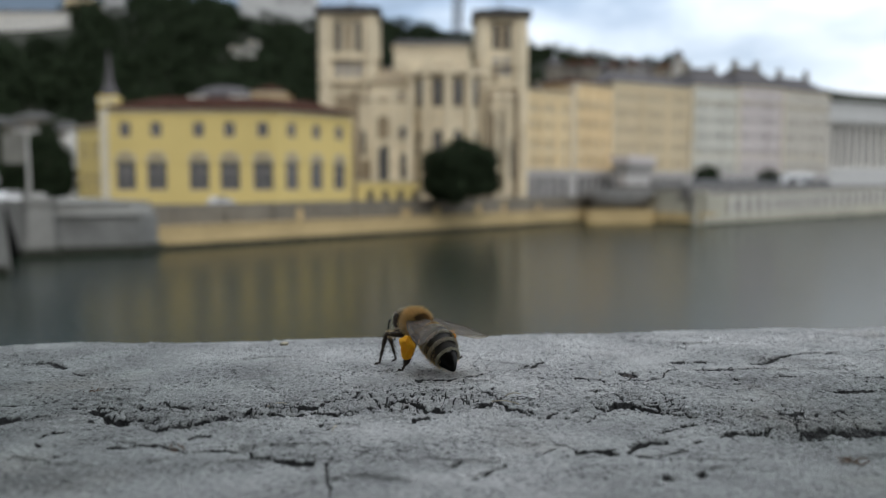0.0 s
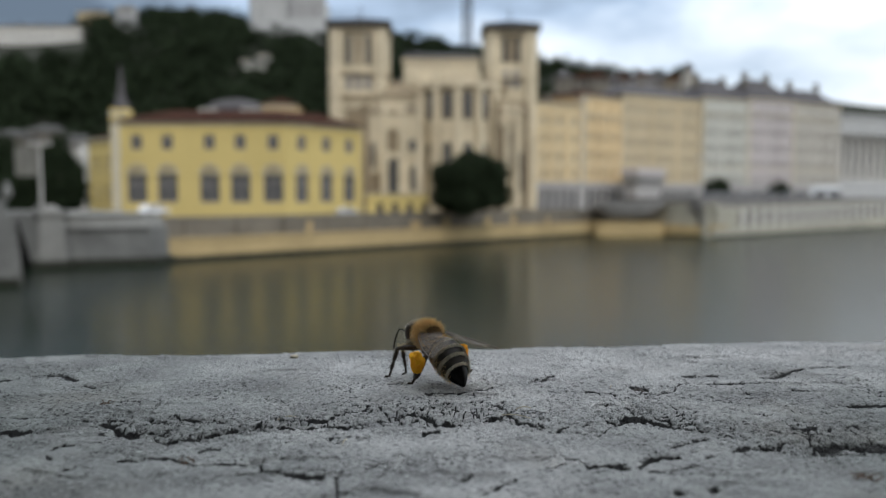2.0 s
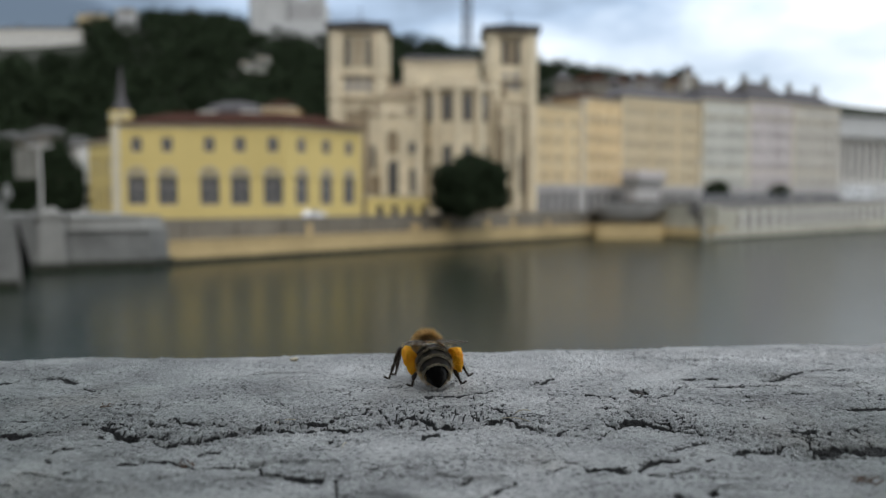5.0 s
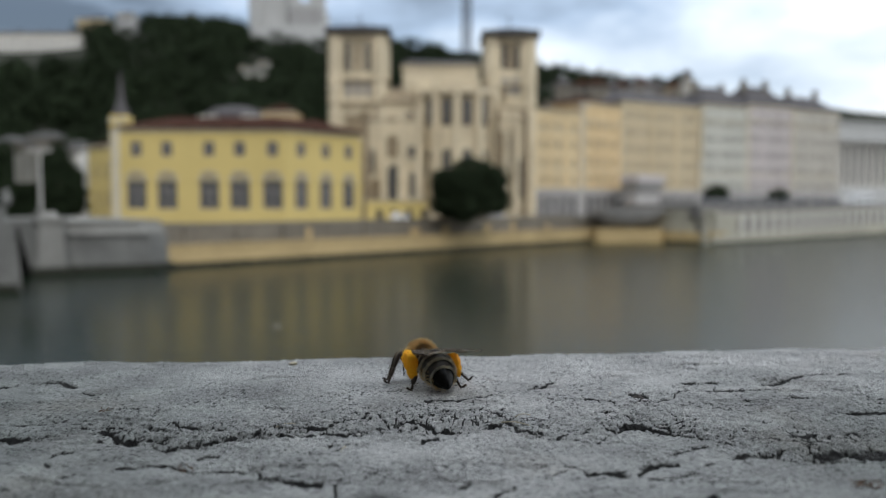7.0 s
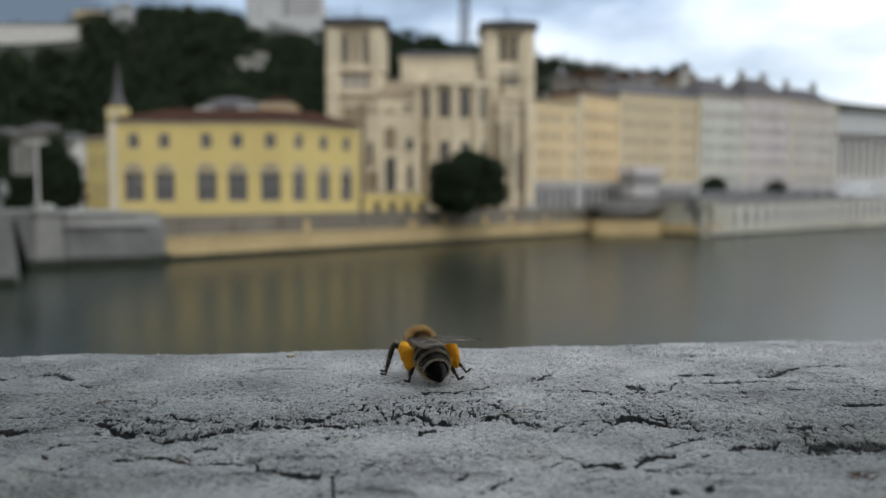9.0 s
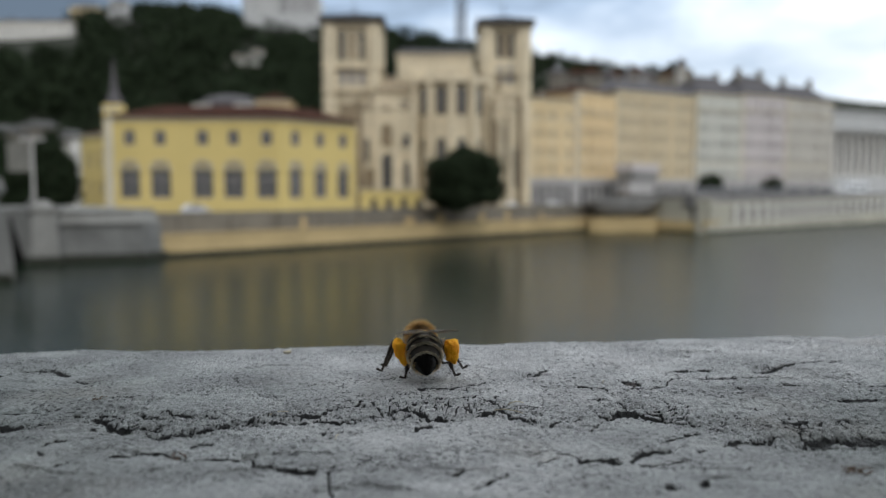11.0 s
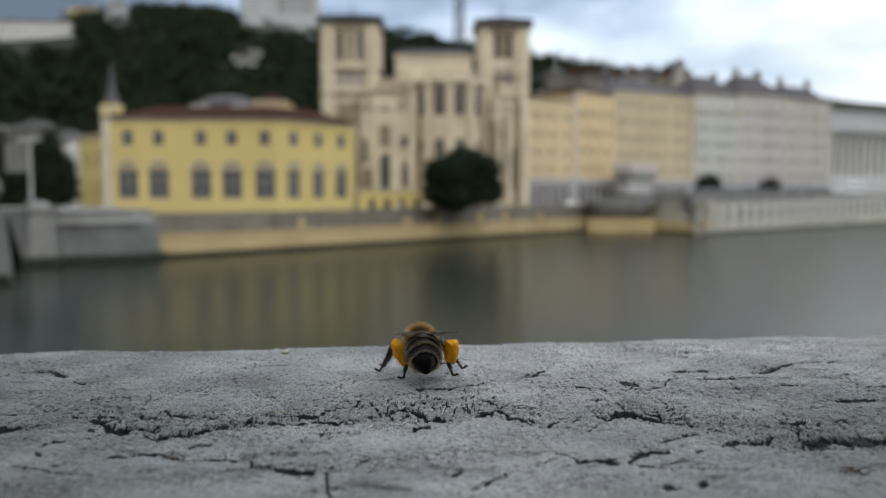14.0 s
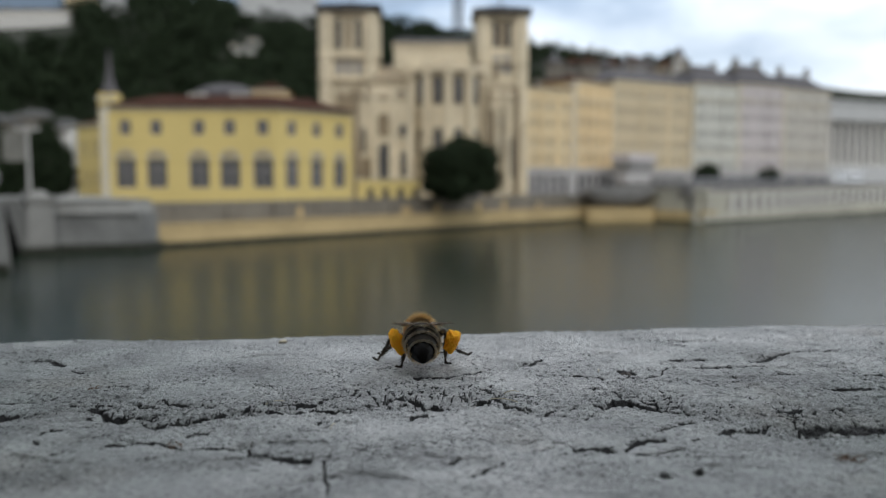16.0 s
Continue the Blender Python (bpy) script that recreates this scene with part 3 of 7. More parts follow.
    crack([(-35.6, 75.1), (-34.5, 73.4)], 0.15, 0.70)
    crack([(18.1, 65.1), (18.8, 65.4)], 0.13, 0.70)
    crack([(21.1, 66.1), (21.8, 66.4)], 0.11, 0.75)
    dirt_shade *= 1 + 0.45 * grain(x * 0.6, y * 0.5, 0.3, 87, 2, 0.7)
    return h, dirt_shade


def stone_heights(x, y):
    return stone_shape(x, y)[0]


def parapet():
    step = 0.17
    out = 4 * np.geomspace(1, 25000 / 4, 32)
    xs = np.concatenate([(-66 - out)[::-1], np.arange(-66, 66.01, 0.08), 66 + out])
    back = 3 * np.geomspace(1, 380 / 3, 18)
    vs = np.concatenate([(52 - back)[::-1], np.arange(52, EDGE_V + 0.01, step)])
    X, V = np.meshgrid(xs, vs)
    Y = V + EDGE_SLOPE * X
    H, D = stone_shape(X, Y)
    # worn, rounded river edge
    lip = np.clip((V - (EDGE_V - 5)) / 5, 0, 1)
    H -= 0.55 * lip ** 2 * (1 + 0.5 * grain(X, Y, 9, 51))
    rows = [np.stack([X, Y, H], -1)]
    last = rows[0][-1]
    for a, drop in ((20, 0), (45, 0), (70, 0), (90, 0), (90, 20), (90, 90), (90, 219)):
        r = last.copy()
        r[:, 1] += 3.0 * math.sin(radians(a)) + 0.4 * grain(r[:, 0], r[:, 1], 5, 57)
        r[:, 2] += -3.0 * (1 - math.cos(radians(a))) - drop
        rows.append(r[None])
    P = np.concatenate(rows, 0)
    first = P[:1].copy()
    first[..., 2] = -222
    P = np.concatenate([first, P], 0)
    n, k = P.shape[:2]
    idx = np.arange(n * k).reshape(n, k)
    F = np.stack([idx[:-1, :-1], idx[:-1, 1:], idx[1:, 1:], idx[1:, :-1]], -1).reshape(-1, 4)
    me = bpy.data.meshes.new("parapet_coping")
    me.from_pydata((P.reshape(-1, 3) * MM).tolist(), [], F.tolist() + [idx[0].tolist() + idx[-1, ::-1].tolist()])
    me.materials.append(M_STONE)
    # how much dark soil and painted crack shade stands at each point
    soil_shade = np.zeros((n, k))
    soil_shade[1:D.shape[0] + 1] = np.clip(D, 0, 1)
    me.attributes.new("soil_shade", "FLOAT", "POINT").data.foreach_set("value", soil_shade.ravel().astype(np.float32))
    me.polygons.foreach_set("use_smooth", [True] * len(me.polygons))
    me.update()
    ob = new("parapet", me)
    tagged(ob, "weathered grey stone parapet top, cracked and pitted", "parapet", kind="structure")
    b = Build()
    m = pose(0, 0.1, 0, 0, 0, math.degrees(math.atan(EDGE_SLOPE)))
    b.box(-25, 25, -0.40, -0.01, -1.05, -0.2215, m)
    tagged(new("parapet_wall", b.mesh("parapet_wall", M_ABUT)), "plain grey stone wall below the parapet top", "wall", kind="structure")


parapet()


def mm_points(v):
    return [Vector(p) * MM for p in v]


def stone_bits():
    """Loose crumbs and scraps that lie in the cracks."""
    spots = [("pollen_crumb", "tiny yellow pollen crumb lying in the crack", M_CRUMB, -14.75, 84.9, 0.42, 0.32),
             ("plant_scrap", "small brown dry plant scrap on the stone", M_BIT, -22.7, 73.0, 1.0, 0.8),
             ("plant_scrap", "small reddish plant scrap on the stone", M_BIT, -37.4, 93.0, 0.8, 0.5),
             ("plant_scrap", "reddish brown dry stalk lying on the stone", M_BIT, 34.5, 68.5, 1.2, 0.3),
             ("pebble", "tiny dark pebble in a pit of the stone", M_DARKBIT, 23.5, 101.1, 0.7, 0.5),
             ("stone_chip", "small pale chip of stone near the edge", M_TRIM, -21.5, 121.0, 0.6, 0.3)]
    for k, (name, label, mat, x, y, r, hgt) in enumerate(spots):
        z = float(stone_heights(np.array([float(x)]), np.array([float(y)]))[0])
        b = Build()
        rng = random.Random(k)
        if name == "plant_scrap":
            # a tangle of torn stalks and husk flakes
            for j in range(26):
                c = Vector((rng.gauss(0, 0.45) * r, rng.gauss(0, 0.35) * r, abs(rng.gauss(0, 0.4)) * hgt))
                d = Vector((rng.gauss(0, 1), rng.gauss(0, 1), rng.gauss(0, 0.5))).normalized() * r * rng.uniform(0.15, 0.45)
                w = rng.uniform(0.04, 0.13) * r
                b.tube(mm_points([c - d, c + Vector((0, 0, 0.08 * r)), c + d]), [w * 0.5 * MM, w * MM, w * 0.3 * MM], 6, 0.5)
        else:
            b.ball((0, 0, hgt * 0.35 * MM), (r * MM, r * 0.9 * MM, hgt * MM), 14, 10, 0.6, k * 7)
        ob = new(name, b.mesh(name, mat, True))
        ob.location = (x * MM, y * MM, z * MM)
        tagged(ob, label, "debris")


stone_bits()


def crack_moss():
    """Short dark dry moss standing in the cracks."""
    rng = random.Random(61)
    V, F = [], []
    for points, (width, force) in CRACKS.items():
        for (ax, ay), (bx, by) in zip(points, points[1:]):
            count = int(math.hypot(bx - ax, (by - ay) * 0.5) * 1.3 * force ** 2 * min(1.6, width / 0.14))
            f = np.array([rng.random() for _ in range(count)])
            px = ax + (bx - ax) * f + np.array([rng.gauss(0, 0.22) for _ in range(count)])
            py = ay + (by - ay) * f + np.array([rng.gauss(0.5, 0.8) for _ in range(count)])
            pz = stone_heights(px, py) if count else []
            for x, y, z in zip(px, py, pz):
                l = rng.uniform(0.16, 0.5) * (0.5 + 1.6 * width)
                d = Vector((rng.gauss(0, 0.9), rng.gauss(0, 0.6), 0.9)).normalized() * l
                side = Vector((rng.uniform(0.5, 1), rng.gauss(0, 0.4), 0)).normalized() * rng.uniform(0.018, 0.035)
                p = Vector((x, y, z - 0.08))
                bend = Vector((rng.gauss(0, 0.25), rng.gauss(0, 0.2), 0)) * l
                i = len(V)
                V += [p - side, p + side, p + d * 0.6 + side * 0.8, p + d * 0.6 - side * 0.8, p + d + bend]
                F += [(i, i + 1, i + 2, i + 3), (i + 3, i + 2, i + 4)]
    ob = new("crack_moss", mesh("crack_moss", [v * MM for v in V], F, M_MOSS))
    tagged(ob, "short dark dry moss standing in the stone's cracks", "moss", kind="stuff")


crack_moss()


def dry_fibres():
    """Thin plant fibres caught in the crack."""
    rng = random.Random(5)
    for x, y, length, turn in ((6.2, 88.8, 3.2, -25), (7.8, 90.2, 1.8, 20), (-9.4, 77.5, 1.6, 80), (-17.5, 88, 2.2, 35), (19.8, 99.5, 1.5, 75)):
        z = float(stone_heights(np.array([x]), np.array([y]))[0])
        a = radians(turn)
        pts = [Vector((math.cos(a) * s * length, math.sin(a) * s * length, 0.25 + 0.9 * s * (1 - s))) * MM for s in (0, 0.25, 0.5, 0.75, 1)]
        ob = new("dry_fibre", Build().tube(pts, [0.05 * MM] * 5, 5).mesh("dry_fibre", M_TRIM, True))
        ob.location = (x * MM, y * MM, z * MM)
        tagged(ob, "thin dry plant fibre caught on the rough stone", "fibre")


dry_fibres()


# ---- river and banks ----
WATER_Z, STREET_Z = -9.5, -3.65
QUAY, ALONG = Vector((-39.4, 122.0)), Vector((0.677, 0.736))
INLAND = Vector((-0.736, 0.677))
RIGHT0, RIGHT_DIR = Vector((59.3, 190.9)), Vector((0.750, 0.661))


def quay_point(s, inland=0.0):
    p = QUAY + ALONG * s + INLAND * inland
    return (p.x, p.y)


def right_point(s, inland=0.0):
    p = RIGHT0 + RIGHT_DIR * s + Vector((-RIGHT_DIR.y, RIGHT_DIR.x)) * inland
    return (p.x, p.y)


def structure(name, b, mat, label, category, smooth=False):
    return tagged(new(name, b.mesh(name, mat, smooth)), label, category, kind="structure")


def banks():
    b = Build()
    b.quad(Vector((-3000, -3000, -13)), Vector((3000, -3000, -13)), Vector((3000, 3000, -13)), Vector((-3000, 3000, -13)))
    structure("ground", b, M_GROUND, "river bed and plain reaching to the horizon", "ground")
    b = Build()
    b.quad(Vector((-2500, -60, WATER_Z)), Vector((2500, -60, WATER_Z)), Vector((2500, 2500, WATER_Z)), Vector((-2500, 2500, WATER_Z)))
    structure("water", b, M_WATER, "calm dark olive river water mirroring the far bank", "river")
    # near bank: the pavement behind the parapet and the quay wall under it
    m = pose(0, 0.1, 0, 0, 0, math.degrees(math.atan(EDGE_SLOPE)))
    b = Build().box(-400, 400, -300, -0.02, -13, -1.05, m)
    structure("pavement", b, M_GROUND, "grey paved promenade behind the parapet", "pavement")
    # unseen dark wall, added to close the near bank and block its sky
    b = Build().box(-300, 300, -20, -7.5, -1.05, 19, m)
    structure("sky_block_wall", b, M_NEAR, "unseen plain dark wall added to block the sky behind the promenade", "wall")
    # far bank
    ring = [quay_point(-700, 12.0), quay_point(-9, 12.0), quay_point(-9, 3.0), quay_point(142, 3.0), right_point(0, 0.6), right_point(900, 0.6), (2600, 2600), (-2600, 2600)]
    b = Build().prism(ring, -12.9, STREET_Z)
    structure("road", b, M_GROUND, "grey riverside street on the far bank", "street")
    # lower landing and upper wall of the old quay
    ring = [quay_point(-1), quay_point(150), quay_point(150, 3.0), quay_point(-1, 3.0)]
    b = Build().prism(ring, -12.8, -6.5)
    ring2 = [quay_point(-1, -0.15), quay_point(150, -0.15), quay_point(150, 0.5), quay_point(-1, 0.5)]
    b.prism(ring2, -6.5, -6.15)
    structure("quay_landing", b, M_QUAY, "sandy yellow limestone landing along the water", "quay")
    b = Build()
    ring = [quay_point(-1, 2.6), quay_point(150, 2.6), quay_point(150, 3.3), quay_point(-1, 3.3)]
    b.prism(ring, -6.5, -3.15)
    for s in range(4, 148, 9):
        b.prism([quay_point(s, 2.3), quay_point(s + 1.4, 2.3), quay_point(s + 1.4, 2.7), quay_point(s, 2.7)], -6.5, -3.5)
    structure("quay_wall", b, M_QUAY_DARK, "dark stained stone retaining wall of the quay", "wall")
    rng = random.Random(8)
    b = Build()
    for s in (22, 27, 40, 52, 61, 74, 83, 96):
        w = rng.uniform(0.8, 2.4)
        b.prism([quay_point(s, 2.45), quay_point(s + w, 2.45), quay_point(s + w, 2.62), quay_point(s, 2.62)], -6.45, rng.uniform(-5.2, -3.9))
    structure("quay_buttress", b, M_QUAY, "pale patched stretches of the quay wall", "wall")
    # the newer pale quay, with a row of shallow pilasters
    b = Build()
    b.prism([right_point(0), right_point(300), right_point(300, 1.2), right_point(0, 1.2)], -12.8, -2.4)
    b.prism([right_point(-0.2, -0.3), right_point(300, -0.3), right_point(300, 0.8), right_point(-0.2, 0.8)], -2.4, -1.75)
    b.prism([right_point(0, -1.2), right_point(300, -1.2), right_point(300, 0.1), right_point(0, 0.1)], -12.8, -8.6)
    climb = lambda k: -1.0 + 0.0125 * k
    for v in b.v:
        if v.z > -4:
            v.z += climb((v.to_2d() - RIGHT0).dot(RIGHT_DIR))
    pale = structure("quay_pale", b, M_QUAY_PALE, "pale stone quay with a row of shallow pilasters", "quay")
    pm = Build()
    for z0, z1, w in ((-6.6, -6.1, 0.95), (-6.1, -3.4, 0.7), (-3.4, -2.9, 0.9), (-2.9, -2.42, 1.15)):
        pm.box(1.5 - w, 1.5 + w, -0.38, 0.1, z0, z1)
    pm = pm.mesh("pilaster", M_WHITE)
    # flat panels before the wall; the recesses' shade is in their grey
    ring = [right_point(13, -0.06), right_point(240, -0.06), right_point(240, 0.02), right_point(13, 0.02)]
    panel = Build().prism(ring, -6.5, -2.6)
    for v in panel.v:
        v.z += climb((v.to_2d() - RIGHT0).dot(RIGHT_DIR)) * 0.95
    part("recess_shade_panel", panel.mesh("recess_shade_panel", M_PANEL), pale, "flat grey panels painted as shaded recesses between the pilasters")
    for k in range(44):
        p = right_point(14 + k * 5.0)
        part("pilaster", pm, pale, m=pose(p[0], p[1], climb(15.5 + k * 5.0), 0, 0, math.degrees(math.atan2(RIGHT_DIR.y, RIGHT_DIR.x))))
    b = Build().prism([right_point(1, 2.4), right_point(300, 2.4), right_point(300, 34), right_point(14, 34)], -3.7, -0.6)
    structure("road_upper", b, M_GROUND, "raised grey street above the pale quay", "street")
    # the bank closes between the two quays: sandy foot below, pale wall above
    p, q = Vector(quay_point(124, -0.1)), Vector(right_point(0.5, -1.2))
    d = (q - p).normalized()
    side = Vector((-d.y, d.x))
    at = lambda v, k: (v.x + side.x * k, v.y + side.y * k)
    b = Build().prism([at(p, 0), at(q, 0), at(q, 5), at(p, 5)], -12.8, -6.8)
    structure("quay_corner_landing", b, M_QUAY, "sandy limestone foot where the two quays meet", "quay")
    b = Build().prism([right_point(0.3, -2.0), right_point(80, -1.9), right_point(80, -1.1), right_point(0.3, -1.1)], -12.8, -7.4)
    structure("quay_pale_foot", b, M_QUAY_PALE, "pale limestone foot of the newer quay", "quay")
    b = Build().prism([at(p, 1.5), at(q, 1.2), at(q, 9), at(p, 9)], -6.8, -2.5).prism([at(p, 1.3), at(q, 1.0), at(q, 2.0), at(p, 2.3)], -2.5, -1.8)
    structure("quay_corner_wall", b, M_QUAY_PALE, "pale stone wall where the two quays meet", "wall")
    # dark weed along the waterline
    b = Build()
    b.prism([quay_point(-1, -0.25), quay_point(123, -0.25), quay_point(123, 0.2), quay_point(-1, 0.2)], -12.8, -8.85)
    b.prism([at(p, -0.12), at(q, -0.12), at(q, 0.3), at(p, 0.3)], -12.8, -9.0)
    b.prism([right_point(0.2, -2.15), right_point(300, -2.1), right_point(300, -1.6), right_point(0.2, -1.6)], -12.8, -9.0)
    structure("waterline_weed", b, M_WEED, "dark wet weed along the foot of the quays", "weed")
    b = Build().prism([(-40.0, 116.9), (-38.7, 121.9), (-62, 151), (-80.3, 140), (-52.7, 110.7)], -12.8, -8.45)
    b.prism([(-52.5, 108.5), (-48.7, 110.6), (-50.6, 116.4), (-55.6, 114.4)], -12.8, -8.45)
    b.prism([(-54.2, 88.2), (-44.7, 89.3), (-49.7, 98.4), (-56.1, 97.3)], -12.8, -8.7)
    structure("abutment_weed", b, M_WEED, "dark wet weed along the foot of the bridge abutment", "weed")
    # bridge abutment with a pale worn coping, corner pilaster, and the arch that springs to the river pier
    b = Build()
    b.prism([(-40.2, 117.4), (-39.0, 121.5), (-62, 150), (-80, 140), (-52.2, 111.4)], -12.8, -4.3, [(-40.4, 117.8), (-39.4, 121.2), (-62, 150), (-80, 140), (-52.5, 111.6)])
    abut = structure("bridge_abutment", b, M_ABUT, "grey dressed-stone bridge abutment with a pale worn coping", "abutment")
    b = Build().prism([(-40.9, 116.8), (-39.6, 121.4), (-62, 150), (-80, 140), (-52.9, 110.9)], -4.3, -2.9, [(-41.6, 117.2), (-40.2, 121.0), (-62, 150), (-80, 140), (-52.9, 111.3)])
    b.prism([(-41.7, 116.9), (-40.1, 121.2), (-62, 150), (-80, 140), (-52.9, 110.8)], -2.9, -2.5)
    part("coping", b.mesh("coping", M_COPING), abut, "pale worn coping")
    b = Build()
    b.prism([(-52.2, 109.0), (-49.0, 110.8), (-51, 116), (-54.6, 114)], -12.8, -2.6, [(-52.0, 109.4), (-49.6, 110.9), (-51.2, 115.5), (-54.8, 113.6)])
    b.prism([(-52.15, 109.1), (-49.3, 110.7), (-51, 116), (-55, 114)], -2.6, -1.95)
    b.prism([(-52.2, 109.9), (-50.3, 110.9), (-51.2, 114), (-53.4, 113)], -1.95, -1.2, [(-51.8, 110.6), (-50.9, 111.2), (-51.6, 113), (-52.8, 112.6)])
    structure("bridge_pilaster", b, M_COPING, "pale grey stone pilaster at the corner of the abutment", "pilaster")
    b = Build().prism([(-70, 109.6), (-53.2, 110.4), (-53.2, 113.0), (-70, 113.0)], -3.3, -2.2)
    b.prism([(-53.1, 110.4), (-52.2, 110.4), (-52.2, 112.9), (-53.1, 112.9)], -10.5, -3.3, [(-55.2, 110.4), (-52.2, 110.4), (-52.2, 112.9), (-55.2, 112.9)])
    structure("bridge_spandrel", b, M_ABUT, "grey stone spandrel between pier and abutment", "bridge")
    # solid block in place of the arch's void, its shade painted near black
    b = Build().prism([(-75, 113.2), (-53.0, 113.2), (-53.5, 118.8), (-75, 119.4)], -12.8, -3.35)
    structure("arch_shade_block", b, M_ARCH_SHADE, "solid near-black block painted as the shade under the bridge arch", "bridge")
    b = Build().prism([quay_point(-400, 3.2), quay_point(-27, 3.2), quay_point(-27, 8.8), quay_point(-400, 8.8)], STREET_Z - 0.6, STREET_Z + 1.08)
    structure("bridge_deck", b, M_GROUND, "grey paved roadway on the bridge", "bridge")
    b = Build()
    b.prism([(-53.8, 88.6), (-44.2, 89.6), (-49.6, 98), (-55.8, 97)], -12.8, -2.0, [(-53.8, 89.2), (-45.3, 90.0), (-50.6, 97), (-55.4, 96.4)])
    b.prism([(-51.5, 90), (-46.7, 90.4), (-48.8, 95), (-52.5, 94.4)], -2.0, -0.4)
    b.ball((-46.9, 91.5, 0.3), (0.55, 0.55, 0.75), 12, 8)
    b.ball((-46.9, 91.5, 1.2), (0.3, 0.3, 0.35), 12, 8)
    structure("bridge_pier", b, M_ABUT, "tapering grey stone river pier with a rounded finial", "pier")


banks()


# ---- facades ----
def facade(b, a, c, z0, z1, holes, reveal=0.35):
    """A wall from a to c (plan points) with rectangular holes (s0, s1, z0, z1), each with its reveals."""
    a, c = Vector(a), Vector(c)
    length = (c - a).length
    d = (c - a) / length
    n = Vector((d.y, -d.x))
    if n.dot(-a) < 0:
        n = -n
    at = lambda s, z, k=0.0: Vector((a.x + d.x * s - n.x * k, a.y + d.y * s - n.y * k, z))
    ss = sorted({0.0, length, *(h[0] for h in holes), *(h[1] for h in holes)})
    zs = sorted({z0, z1, *(h[2] for h in holes), *(h[3] for h in holes)})
    for s0, s1 in zip(ss, ss[1:]):
        for q0, q1 in zip(zs, zs[1:]):
            ms, mz = (s0 + s1) / 2, (q0 + q1) / 2
            if not any(h[0] < ms < h[1] and h[2] < mz < h[3] for h in holes):
                b.quad(at(s0, q0), at(s1, q0), at(s1, q1), at(s0, q1))
    for s0, s1, q0, q1 in holes:
        b.quad(at(s0, q0), at(s1, q0), at(s1, q0, reveal), at(s0, q0, reveal))
        b.quad(at(s0, q1), at(s1, q1), at(s1, q1, reveal), at(s0, q1, reveal))
        b.quad(at(s0, q0), at(s0, q1), at(s0, q1, reveal), at(s0, q0, reveal))
        b.quad(at(s1, q0), at(s1, q1), at(s1, q1, reveal), at(s1, q0, reveal))
    return at, d, n


WINDOWS = {}


def window_meshes(w, h, arched=False):
    """Frame with mullion and transom, and the pane behind it; origin at the foot's middle, outside toward -y."""
    key = (round(w, 2), round(h, 2))
    if key not in WINDOWS:
        t = 0.09 if w < 1.6 else 0.14
        xs, zs = [-w / 2, -w / 2 + t, -t / 2, t / 2, w / 2 - t, w / 2], [0, t, h * 0.66, h * 0.66 + t, h - t, h]
        solid = lambda i, k: 0 <= i < 5 and 0 <= k < 5 and not (i in (1, 3) and k in (1, 3))
        bm = bmesh.new()
        vs = {(i, k, j): bm.verts.new((xs[i], y, zs[k])) for i in range(6) for k in range(6) for j, y in enumerate((0.0, 0.08))}
        for i in range(5):
            for k in range(5):
                if not solid(i, k):
                    continue
                bm.faces.new([vs[q] for q in ((i, k, 0), (i + 1, k, 0), (i + 1, k + 1, 0), (i, k + 1, 0))])
                bm.faces.new([vs[q] for q in ((i, k, 1), (i, k + 1, 1), (i + 1, k + 1, 1), (i + 1, k, 1))])
                for di, dk, e0, e1 in ((-1, 0, (i, k), (i, k + 1)), (1, 0, (i + 1, k + 1), (i + 1, k)), (0, -1, (i + 1, k), (i, k)), (0, 1, (i, k + 1), (i + 1, k + 1))):
                    if not solid(i + di, k + dk):
                        bm.faces.new([vs[(*e0, 0)], vs[(*e1, 0)], vs[(*e1, 1)], vs[(*e0, 1)]])
        f = bpy.data.meshes.new("window")
        bm.to_mesh(f)
        bm.free()
        f.materials.append(M_FRAME)
        p = Build().box(-w / 2 + 0.02, w / 2 - 0.02, 0.035, 0.05, 0.02, h - 0.02)
        WINDOWS[key] = (f, p.mesh("pane", M_GLASS))
    return WINDOWS[key]


def put_windows(parent, at, d, n, holes, reveal=0.3):
    turn = math.degrees(math.atan2(-n.y, -n.x)) - 90
    for s0, s1, q0, q1 in holes:
        fm, pm = window_meshes(s1 - s0, q1 - q0)
        p = at((s0 + s1) / 2, q0, reveal)
        w = part("window", fm, parent, m=pose(p.x, p.y, p.z, 0, 0, turn))
        part("pane", pm, w)


def grid_holes(length, cols, rows, margin=1.0):
    """rows: (sill, height, width). Evenly spaced openings."""
    step = (length - 2 * margin) / cols
    return [(margin + (k + 0.5) * step - w / 2, margin + (k + 0.5) * step + w / 2, z, z + h) for z, h, w in rows for k in range(cols)]


